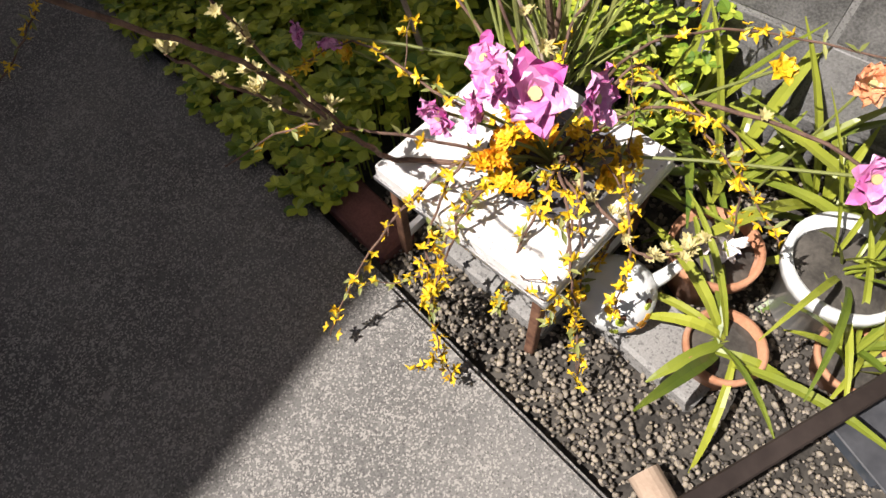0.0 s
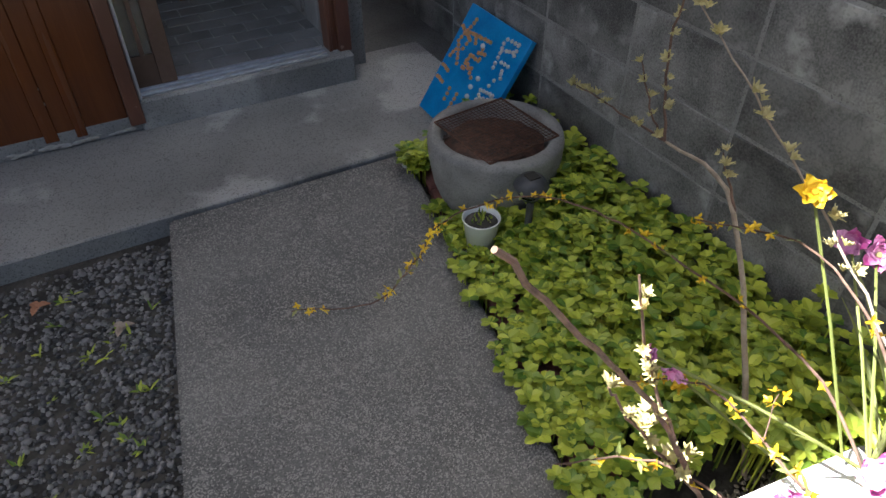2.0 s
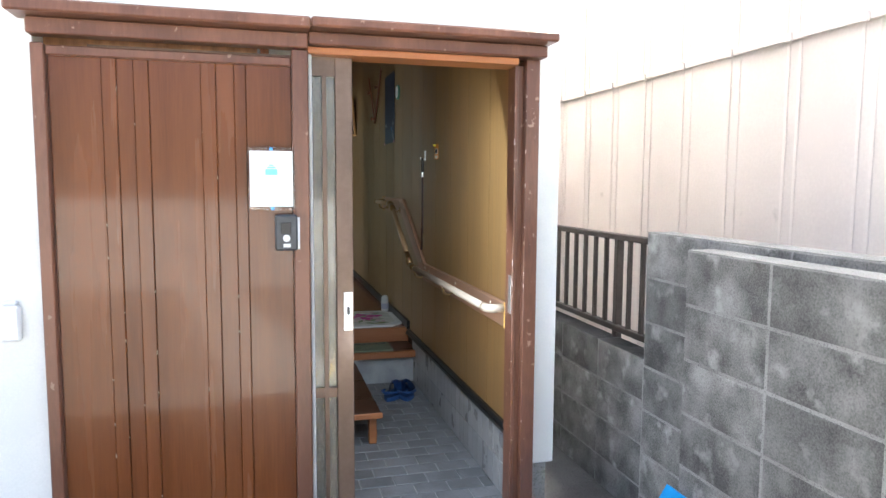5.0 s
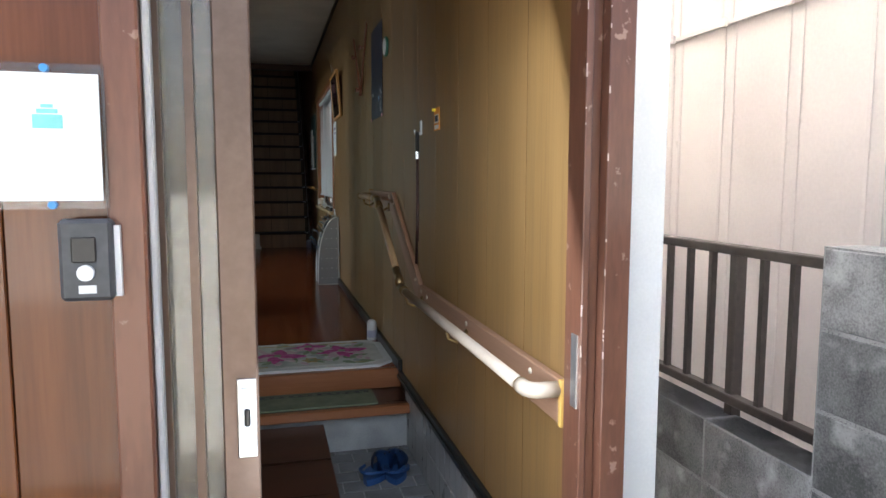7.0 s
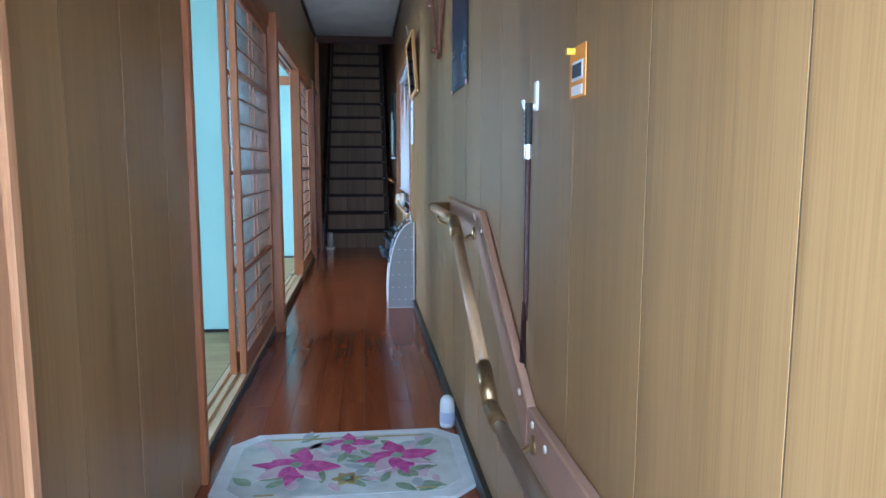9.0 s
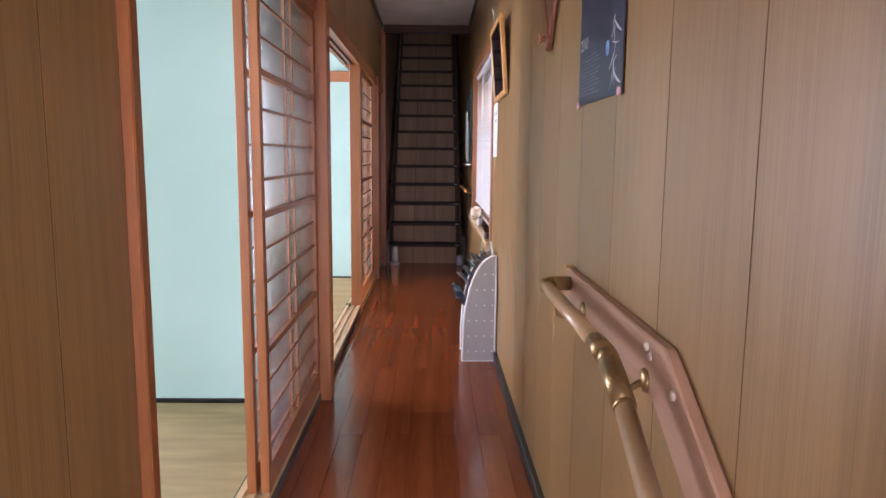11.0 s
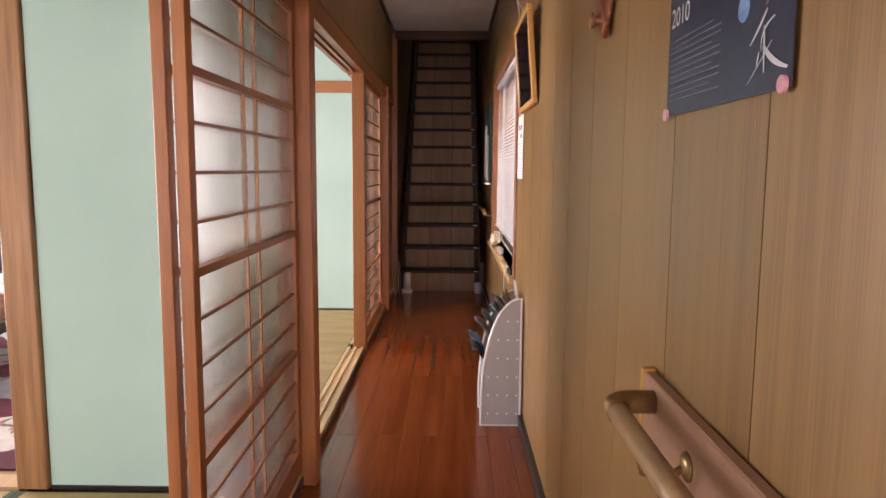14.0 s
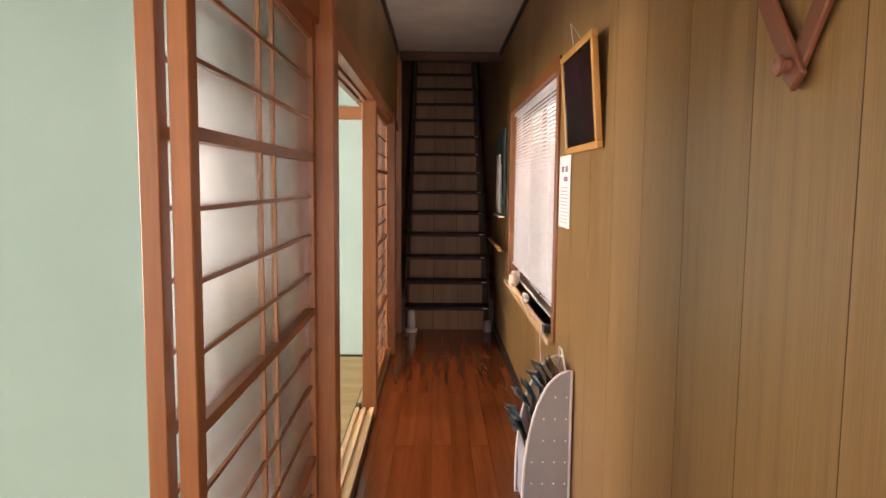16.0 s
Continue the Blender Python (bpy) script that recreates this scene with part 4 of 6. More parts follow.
def lettering(text, size, parent, m, material, name="lettering"):
    """Flat letters that face -x, read along -y."""
    cu = bpy.data.curves.new(name, "FONT")
    cu.body, cu.size = text, size
    tmp = bpy.data.objects.new(name, cu)
    scene.collection.objects.link(tmp)
    me = bpy.data.meshes.new_from_object(tmp.evaluated_get(bpy.context.evaluated_depsgraph_get()))
    bpy.data.objects.remove(tmp)
    me.materials.clear()
    me.materials.append(material)
    return piece(name, me, parent, m @ Matrix(((0, 0, -1, 0), (-1, 0, 0, 0), (0, 1, 0, 0), (0, 0, 0, 1))))


poster = thing("poster", "dark navy travel calendar poster tacked to the panelled wall", "poster", at=Matrix.Translation((0.916, 6.215, 1.905)))
part("sheet", boxes((-0.0015, 0, 0, 0.4, 0, 0.52)), NAVY, poster)
lettering("2010", 0.04, poster, Matrix.Translation((-0.003, 0.388, 0.132)), INK_WHITE)


def brush(name, points, wide, parent):
    """One brush stroke in the plane of the sheet: it swells, then thins to a point."""
    (y0, z0), (y1, z1), (y2, z2) = points
    bm, rows = bmesh.new(), []
    for k in range(11):
        u = k / 10
        y, z = ((1 - u) ** 2 * p + 2 * u * (1 - u) * (2 * q - (p + r) / 2) + u * u * r for p, q, r in ((y0, y1, y2), (z0, z1, z2)))
        dy, dz = y2 - y0, z2 - z0
        n = math.hypot(dy, dz)
        half = wide * (0.35 + 0.65 * math.sin(math.pi * min(0.96, 0.18 + 0.8 * u)))
        rows.append((bm.verts.new((-0.003, y - dz / n * half, z + dy / n * half)), bm.verts.new((-0.003, y + dz / n * half, z - dy / n * half))))
    for a, b in zip(rows, rows[1:]):
        bm.faces.new((a[0], a[1], b[1], b[0]))
    part(name, bm, INK_WHITE, parent)


BRUSHED = ((0.00227273, (0.063, 0.163), (0.073, 0.152), (0.079, 0.14)),
           (0.00318182, (0.067, 0.151), (0.041, 0.135), (0.012, 0.122)),
           (0.00181818, (0.067, 0.141), (0.08, 0.128), (0.088, 0.119)),
           (0.00227273, (0.065, 0.14), (0.065, 0.124), (0.064, 0.107)),
           (0.00136364, (0.08, 0.111), (0.05, 0.105), (0.025, 0.104)),
           (0.00136364, (0.06, 0.106), (0.055, 0.101), (0.063, 0.095)),
           (0.00227273, (0.059, 0.09), (0.078, 0.072), (0.098, 0.057)),
           (0.00181818, (0.04, 0.079), (0.065, 0.067), (0.069, 0.046)),
           (0.00227273, (0.064, 0.073), (0.062, 0.049), (0.06, 0.022)),
           (0.00363636, (0.065, 0.052), (0.039, 0.033), (0.006, 0.021)),
           (0.00181818, (0.074, 0.046), (0.077, 0.037), (0.079, 0.031)),
           (0.000909091, (0.044, 0.054), (0.069, 0.036), (0.1, 0.014)))
for wide, *points in BRUSHED:
    brush("brush_stroke", points, wide, poster)
GREY_INK = surface("grey_ink", (0.12, 0.14, 0.2), (0.2, 0.22, 0.29), 300, 0.6)
for k in range(11):
    part("text_line", boxes((-0.0028, -0.0016, 0.19 + 0.03 * (k % 3 == 1), 0.385, 0.022 + 0.0088 * k, 0.0236 + 0.0088 * k)), GREY_INK, poster)
part("emblem", bar([(-0.002, 0.122, 0.104), (-0.0025, 0.122, 0.104)], 0.016, 18), surface("sky_blue_ink", (0.1, 0.24, 0.5), (0.2, 0.4, 0.65), 30, 0.5), poster)
for y, z in ((0.395, 0.002), (0.012, 0.004)):
    part("tack", bar([(-0.002, y, z), (-0.006, y, z)], 0.0095, 12), PINK_TACK, poster)

ornament = thing("wall_ornament", "round white ornament with a green rim on the wall", "ornament", at=Matrix.Translation((0.918, 6.08, 2.25)))
part("rim", bar([(0, 0, 0), (-0.012, 0, 0)], 0.052, 20), surface("green_rim", (0.06, 0.2, 0.13), (0.09, 0.26, 0.17), 10, 0.4), ornament)
part("face", bar([(-0.012, 0, 0), (-0.016, 0, 0)], 0.042, 20), WHITE_PLASTIC, ornament)

RACK_WOOD = wood("hook_rack_wood", (0.16, 0.055, 0.03), (0.24, 0.09, 0.05), "z", 0.35, 0.04)
peg_rack = thing("peg_rack", "folding reddish wooden peg rack on the wall", "peg rack", at=Matrix.Translation((0.914, 7.05, 2.145)))
for s in (-1, 1):
    part("lath", boxes((-0.012, -0.001, -0.02, 0.02, -0.035, 0.48), bevel=0.003), RACK_WOOD, peg_rack).matrix_basis = pose(-0.007 * (s > 0), 0, 0, s * -38, 0, 0)
for y, z in ((0, 0), (0.19, 0.243), (-0.19, 0.243)):
    part("peg", lathe([(0.01, 0), (0.01, 0.012), (0.017, 0.016), (0.017, 0.022), (0.006, 0.026)], 12), RACK_WOOD, peg_rack).matrix_basis = pose(-0.018, y, z, 0, -90, 0)

picture = thing("picture", "dark photograph in a yellow wood frame, hung tilted", "picture", at=pose(0.915, 8.28, 2.085, 0, 0, 0) @ pose(0, 0, 0, 0, -4.5, 0))
for row in ((-0.022, 0, 0, 0.56, 0, 0.025), (-0.022, 0, 0, 0.56, 0.365, 0.39), (-0.022, 0, 0, 0.025, 0.025, 0.365), (-0.022, 0, 0.535, 0.56, 0.025, 0.365)):
    part("frame_bar", boxes(row, bevel=0.003), FRAME_WOOD, picture)
PHOTO = surface("dark_photo", (0.008, 0.007, 0.012), (0.03, 0.015, 0.025), 4, 0.3, 0, 60, spots=((0.24, 0.06, 0.13), 6, 0.54, 0.68))
part("photo", boxes((-0.014, -0.01, 0.025, 0.535, 0.025, 0.365)), PHOTO, picture)
part("picture_glass", boxes((-0.018, -0.0165, 0.025, 0.535, 0.025, 0.365)), CLEAR, picture)
part("cord", bar([(-0.005, 0.2, 0.385), (-0.03, 0.28, 0.47), (-0.005, 0.36, 0.385)], 0.0015, 5), WHITE_PLASTIC, picture)

leaflet = thing("notice", "long white printed notice pinned beside the window", "notice", at=Matrix.Translation((0.917, 8.83, 1.775)))
part("sheet", boxes((-0.0015, 0, 0, 0.25, 0, 0.31)), PAPER, leaflet)
part("print", boxes((-0.0028, -0.0016, 0.06, 0.11, 0.24, 0.265), (-0.0028, -0.0016, 0.14, 0.19, 0.24, 0.265), (-0.0028, -0.0016, 0.06, 0.14, 0.2, 0.22)), surface("mauve_print", (0.25, 0.12, 0.22), (0.32, 0.17, 0.28), 20, 0.7), leaflet)
PALE_INK = surface("pale_grey_ink", (0.4, 0.4, 0.45), (0.5, 0.5, 0.55), 30, 0.7)
for k in range(11):
    part("text_line", boxes((-0.0028, -0.0016, 0.05, 0.21, 0.02 + 0.015 * k, 0.025 + 0.015 * k)), PALE_INK, leaflet)

board = thing("notice_board", "dark green hanging board with curled papers", "notice board", at=pose(0.912, 11.42, 1.7))
part("panel", boxes((-0.012, 0, 0, 0.75, 0, 0.7), bevel=0.003), surface("green_board", (0.03, 0.075, 0.07), (0.05, 0.11, 0.1), 5, 0.6), board)
for row in ((-0.04, -0.03, 0.12, 0.42, 0.05, 0.5), (-0.028, -0.014, 0.18, 0.5, 0.02, 0.42)):
    part("paper", boxes(row), PAPER, board)
part("tray", boxes((-0.05, 0, 0.05, 0.6, -0.01, 0.005)), ALU, board)
grab = thing("grab_rail", "short wooden grab rail beside the stairs", "handrail", at=Matrix.Translation((0.92, 11.25, 1.43)))
part("bar", bar([(-0.06, 0, 0.02), (-0.06, 1.1, 0.02)], 0.016, 12), FRAME_WOOD, grab, smooth=True)
for y in (0.08, 1.0):
    part("bracket", bar([(0, y, 0), (-0.04, y, 0), (-0.06, y, 0.012)], 0.007, 8), BRASS, grab)

# magazine rack
MESH_WHITE = surface("white_perforated_sheet", (0.62, 0.62, 0.65), (0.7, 0.7, 0.73), 8, 0.5, 0.1, 300)
MESH_WHITE.node_tree.nodes["Principled BSDF"].inputs["Alpha"].default_value = 0.42
rack = thing("magazine_rack", "white perforated metal magazine rack holding brochures", "magazine rack", at=Matrix.Translation((0.72, 8.66, HALL)))


def quarter(inset, n=12):
    pts = [(0.188 - inset, inset), (0.188 - inset, 0.62 - inset * 1.6)]
    for k in range(1, n + 1):
        ang = math.pi / 2 * k / n
        pts.append((0.188 - inset - (0.188 - 2 * inset) * math.sin(ang), inset + (0.62 - 3 * inset) * math.cos(ang) ** 0.75))
    return pts


for y in (0.0, 0.25):
    outer = quarter(0.0)
    bm = bmesh.new()
    tube(bm, [(x, y, z) for x, z in outer] + [(outer[0][0], y, outer[0][1])], 0.006, 6)
    side_frame = part("side_frame", bm, WHITE_PLASTIC, rack)
    bm = bmesh.new()
    ring = quarter(0.004)
    a, b = [bm.verts.new((x, y - 0.001, z)) for x, z in ring], [bm.verts.new((x, y + 0.001, z)) for x, z in ring]
    bm.faces.new(a), bm.faces.new(b[::-1])
    for k in range(len(ring)):
        bm.faces.new((a[k], b[k], b[(k + 1) % len(ring)], a[(k + 1) % len(ring)]))
    bmesh.ops.recalc_face_normals(bm, faces=bm.faces)
    part("side_sheet", bm, MESH_WHITE, rack)
    if y == 0:
        for k, (x, z) in enumerate([(0.035 + 0.045 * c, 0.06 + 0.09 * r) for r in range(6) for c in range(4)]):
            if (0.188 - x) / 0.188 < (1 - (z / 0.66) ** 2) ** 0.5 - 0.1:
                part("rivet", bar([(x, -0.001, z), (x, -0.004, z)], 0.004, 6), WHITE_PLASTIC, rack)
POCKETS = ((0.012, 0.03, 0.36), (0.056, 0.11, 0.46), (0.1, 0.195, 0.54), (0.145, 0.295, 0.58))
for x, z, top in POCKETS:
    part("pocket_floor", boxes((x, x + 0.043, 0.003, 0.247, z, z + 0.003)), WHITE_PLASTIC, rack)
    part("divider", boxes((x - 0.002, x, 0.003, 0.247, z, top - 0.06)), MESH_WHITE, rack)
    part("divider_edge", boxes((x - 0.003, x + 0.001, 0.001, 0.005, z, top - 0.03)), WHITE_PLASTIC, rack)
MAGS = [surface("brochure_" + n, d, l, 9, 0.35, 0.02, 60, spots=((0.6, 0.62, 0.65), 14, 0.6, 0.66)) for n, d, l in (("blue", (0.03, 0.12, 0.3), (0.06, 0.22, 0.45)), ("tan", (0.3, 0.2, 0.12), (0.42, 0.3, 0.2)), ("teal", (0.05, 0.2, 0.28), (0.1, 0.3, 0.38)), ("grey", (0.3, 0.32, 0.35), (0.45, 0.46, 0.48)))]
for k in range(20):
    x0, floor_z, top = POCKETS[k % 4]
    long = top - floor_z + random.uniform(0.02, 0.075)
    bm = bmesh.new()
    curl = random.uniform(0.02, 0.05)
    pts = [(0.0, 0.0), (0.002, long * 0.5), (-0.004, long * 0.78), (-0.015 - curl * 0.3, long * 0.93), (-0.02 - curl, long)]
    prof = [[bm.verts.new((x + 0.012 * (j - 0.5) * (i == 4) * random.uniform(-1, 1), y, z + (0.02 * random.uniform(-1, 1) if i == 4 else 0))) for j, y in enumerate((0.0, 0.1, 0.2))] for i, (x, z) in enumerate(pts)]
    for r0, r1 in zip(prof, prof[1:]):
        for j in range(2):
            bm.faces.new((r0[j], r0[j + 1], r1[j + 1], r1[j]))
    bmesh.ops.solidify(bm, geom=bm.faces[:], thickness=0.002)
    solid("brochure", bm, MAGS[(k * 3 + k // 4) % 4], "folded printed brochure leaning in the white rack", "brochure", "brochures in the rack", at=pose(0.72 + x0 + 0.006 + 0.007 * (k // 4), 8.685 + random.uniform(-0.01, 0.012), HALL + floor_z + 0.004, 0, random.uniform(-4, 0), 0))
part("carry_loop", bar([(0.175, 0.06, 0.6), (0.165, 0.1, 0.68), (0.165, 0.16, 0.68), (0.175, 0.2, 0.6)], 0.004, 6), WHITE_PLASTIC, rack)

# window ledge
CREAM = surface("cream_china", (0.7, 0.6, 0.48), (0.8, 0.72, 0.6), 12, 0.3, spots=((0.6, 0.22, 0.06), 40, 0.58, 0.64))
solid("owl_figurine", lathe([(0.024, 0), (0.034, 0.02), (0.036, 0.04), (0.031, 0.058), (0.034, 0.07), (0.026, 0.088), (0.008, 0.094)], 18), CREAM, "small cream and orange owl figurine on the ledge", "figurine", at=Matrix.Translation((0.912, 10.78, 1.24)), smooth=True)
solid("china_box", boxes((0, 0.05, 0, 0.07, 0, 0.09), bevel=0.006), WHITE_PLASTIC, "small white china box on the ledge", "ornament", at=Matrix.Translation((0.915, 10.88, 1.24)))
bm, rnd = bmesh.new(), random.Random(5)
for k in range(46):
    ang, lift = rnd.uniform(0, 6.28), rnd.uniform(0.2, 1.3)
    r = rnd.uniform(0.03, 0.06)
    tip = Vector((0.5 * r * math.cos(ang) * math.cos(lift), 1.3 * r * math.sin(ang) * math.cos(lift), 0.012 + r * math.sin(lift)))
    tube(bm, [(0, 0, 0.004), tip * 0.6 + Vector((0, 0, 0.004)), tip], 0.005, 5, 0.003)
solid("coral", bm, WHITE_PLASTIC, "piece of bleached white branching coral on the ledge", "coral", at=Matrix.Translation((0.905, 10.1, 1.24)))
pad = thing("small_device", "small black box with a dangling white cord on the ledge", "device", at=Matrix.Translation((0.9, 9.25, 1.24)))
part("body", boxes((-0.012, 0.03, 0, 0.06, 0, 0.035), bevel=0.004), BLACK_TRIM, pad)
part("cord", bar([(0.0, 0.03, 0.035), (-0.02, 0.0, 0.05), (-0.036, -0.03, -0.02), (-0.03, -0.09, -0.2), (-0.025, -0.2, -0.42)], 0.0018, 5), WHITE_PLASTIC, pad)

LILAC = surface("pale_lilac_plastic", (0.5, 0.5, 0.62), (0.6, 0.6, 0.72), 10, 0.35)
fresh = thing("air_freshener", "white rounded air freshener on the hall floor", "air freshener", at=Matrix.Translation((0.872, 6.4, HALL)))
part("body", lathe([(0.026, 0), (0.029, 0.01), (0.029, 0.09), (0.026, 0.11), (0.016, 0.122), (0.004, 0.125)], 20), WHITE_PLASTIC, fresh, smooth=True)
part("band", lathe([(0.0295, 0.02), (0.0298, 0.022), (0.0298, 0.06), (0.0295, 0.062)], 20), LILAC, fresh, "pale lilac band")
humid = thing("humidifier", "white cylindrical air purifier at the foot of the stairs", "air purifier", at=Matrix.Translation((0.14, 12.17, HALL)))
part("base", lathe([(0.05, 0), (0.055, 0.008), (0.055, 0.03), (0.045, 0.036)], 24), WHITE_PLASTIC, humid)
part("tower", lathe([(0.037, 0.036), (0.035, 0.18), (0.03, 0.2), (0.01, 0.203)], 24), WHITE_PLASTIC, humid, smooth=True)
solid("cup", lathe([(0.03, 0), (0.034, 0.01), (0.034, 0.09), (0.026, 0.105), (0.006, 0.108)], 20), LILAC, "pale lilac plastic freshener beside the stairs", "air freshener", at=Matrix.Translation((0.842, 12.18, HALL)), smooth=True)

# rugs and mats
RUG = surface("cream_rug", (0.55, 0.55, 0.5), (0.68, 0.68, 0.63), 8, 0.95, 0.9, 260, spots=((0.42, 0.45, 0.42), 6, 0.5, 0.65))
RUG_EDGE = surface("white_rug_edge", (0.66, 0.66, 0.64), (0.75, 0.75, 0.73), 20, 0.95, 0.9, 240)
RUG_PINK = surface("magenta_rug_pile", (0.4, 0.04, 0.2), (0.58, 0.12, 0.34), 30, 0.95, 0.9, 240)
RUG_GREEN = surface("sage_rug_pile", (0.2, 0.27, 0.16), (0.32, 0.38, 0.25), 30, 0.95, 0.9, 240)
RUG_GOLD = surface("gold_rug_pile", (0.36, 0.27, 0.1), (0.46, 0.36, 0.15), 30, 0.95, 0.9, 240)
RUG_PALE = surface("pale_pink_rug_pile", (0.55, 0.4, 0.44), (0.64, 0.5, 0.53), 30, 0.95, 0.9, 240)


def flat(points, z0, z1):
    bm = bmesh.new()
    a, b = [bm.verts.new((x, y, z0)) for x, y in points], [bm.verts.new((x, y, z1)) for x, y in points]
    bm.faces.new(b)
    for k in range(len(points)):
        bm.faces.new((a[k], a[(k + 1) % len(points)], b[(k + 1) % len(points)], b[k]))
    bmesh.ops.recalc_face_normals(bm, faces=bm.faces)
    return bm


def octagon(w, d, cut):
    return [(cut, 0), (w - cut, 0), (w, cut), (w, d - cut), (w - cut, d), (cut, d), (0, d - cut), (0, cut)]


def petal(x, y, ang, long, wide, n=8):
    pts = []
    for k in range(n):
        u = k / (n - 1)
        pts.append((long * u, wide * math.sin(math.pi * u ** 0.8)))
    pts += [(a, -b) for a, b in pts[-2:0:-1]]
    return [(x + a * math.cos(ang) - b * math.sin(ang), y + a * math.sin(ang) + b * math.cos(ang)) for a, b in pts]


rug = thing("rug", "white octagonal entrance rug with magenta flowers", "rug", at=Matrix.Translation((0.07, 5.8, HALL)))
part("edge", flat(octagon(0.84, 0.55, 0.09), 0, 0.014), RUG_EDGE, rug)
part("field", flat([(x + 0.05, y + 0.045) for x, y in octagon(0.74, 0.46, 0.07)], 0.012, 0.016), RUG, rug)
for row in ((0.14, 0.2, 0.06, 0.068), (0.14, 0.7, 0.48, 0.488), (0.64, 0.7, 0.06, 0.068)):
    part("gold_line", boxes((row[0], row[1], row[2], row[3], 0.016, 0.018)), RUG_GOLD, rug)
for cx, cy, r in ((0.25, 0.26, 0.125), (0.59, 0.3, 0.12), (0.42, 0.43, 0.08)):
    for k in range(16):
        part("petal", flat(petal(cx, cy, 0.393 * k + cx, r * (0.8 + 0.4 * (k % 2)), r * (0.2 + 0.1 * (k % 3 == 0))), 0.016, 0.0185 + 0.0002 * k), RUG_PALE if k % 4 == 1 else RUG_PINK, rug)
    part("flower_centre", flat([(cx + 0.02 * math.cos(a), cy + 0.018 * math.sin(a)) for a in np.linspace(0, 5.8, 10)], 0.018, 0.0245), RUG_GREEN, rug)
for k in range(6):
    part("petal", flat(petal(0.42, 0.15, 1.05 * k, 0.05, 0.016), 0.016, 0.0185), RUG_GOLD, rug)
part("flower_centre", flat([(0.42 + 0.014 * math.cos(a), 0.15 + 0.013 * math.sin(a)) for a in np.linspace(0, 5.8, 10)], 0.018, 0.021), RUG_GREEN, rug)
rnd = random.Random(8)
RUG_GREY = surface("grey_rug_pile", (0.34, 0.37, 0.36), (0.46, 0.48, 0.47), 30, 0.95, 0.9, 240)
for k in range(72):
    x, y = rnd.uniform(0.11, 0.72), rnd.uniform(0.08, 0.47)
    part("leaf", flat(petal(x, y, rnd.uniform(0, 6.28), rnd.uniform(0.06, 0.11), rnd.uniform(0.013, 0.024)), 0.016, 0.0175 + 0.0001 * (k % 5)), (RUG_GREEN, RUG_GREY, RUG_GREEN, RUG_PALE)[k % 4], rug)

mat = thing("step_mat", "sage green mat with a dark patterned edge on the step", "mat", at=Matrix.Translation((0.2, 5.52, 0.5)))
MAT_GREEN = surface("sage_mat", (0.17, 0.2, 0.13), (0.24, 0.27, 0.18), 14, 0.95, 0.7, 240)
part("mat_body", flat(octagon(0.57, 0.225, 0.012), 0.0005, 0.008), MAT_GREEN, mat)
part("pattern", boxes((0.02, 0.55, 0.172, 0.175, 0.008, 0.0092), (0.02, 0.55, 0.198, 0.201, 0.008, 0.0092), *[(0.03 + 0.045 * k, 0.052 + 0.045 * k, 0.183, 0.19, 0.008, 0.0092) for k in range(12)]), INK, mat)

bench = thing("step_bench", "low dark brown wooden step bench", "bench", at=Matrix.Translation((0.06, 4.47, TILE_Z)))
part("seat", boxes((0, 0.45, 0, 0.98, 0.15, 0.172), bevel=0.004), DARK_WOOD, bench)
part("front_edge", boxes((-0.002, 0.452, -0.014, -0.001, 0.145, 0.174), bevel=0.003), STEP_WOOD, bench)
for x in (0.02, 0.39):
    for y in (0.03, 0.9):
        part("leg", boxes((x, x + 0.04, y, y + 0.04, 0, 0.15), bevel=0.005), STEP_WOOD, bench)

BLUE_RUBBER = surface("blue_foam_rubber", (0.015, 0.05, 0.16), (0.03, 0.09, 0.25), 12, 0.5, 0.05)


def clog(at):
    ob = thing("clog", "dark blue rubber clog on the entrance tiles", "clog", "pair of clogs", at=at)
    part("sole", flat(petal(0, 0, 0, 0.25, 0.05, 12), 0, 0.025), BLUE_RUBBER, ob)
    bm = bmesh.new()
    rings = []
    for u in np.linspace(0, 1, 7):
        w, hgt = 0.052 * math.sin(math.pi * min(1, 0.45 + 0.55 * (1 - u))) + 0.012, 0.03 + 0.05 * math.sin(math.pi * (0.35 + 0.6 * u))
        rings.append([bm.verts.new((0.1 + 0.14 * u, w * math.cos(a), 0.02 + hgt * math.sin(a))) for a in np.linspace(0, math.pi, 9)])
    for r0, r1 in zip(rings, rings[1:]):
        for k in range(8):
            bm.faces.new((r0[k], r0[k + 1], r1[k + 1], r1[k]))
    bmesh.ops.solidify(bm, geom=bm.faces[:], thickness=0.006)
    part("upper", bm, BLUE_RUBBER, ob, smooth=True)
    part("strap", bar([(0.11, 0.055, 0.04), (0.05, 0.052, 0.05), (0.01, 0.025, 0.055), (0.0, 0, 0.056), (0.01, -0.025, 0.055), (0.05, -0.052, 0.05), (0.11, -0.055, 0.04)], 0.007, 6), BLUE_RUBBER, ob)
    for k in range(8):
        part("vent", bar([(0.15 + 0.02 * (k % 4), 0.022 * (-1) ** (k // 4), 0.078 - 0.004 * (k % 4)), (0.15 + 0.02 * (k % 4), 0.022 * (-1) ** (k // 4), 0.088 - 0.004 * (k % 4))], 0.004, 6), BLACK_TRIM, ob)
    return ob


clog(pose(0.66, 5.14, TILE_Z, 0, 0, 60))
clog(pose(0.78, 5.12, TILE_Z, 0, 0, 82))

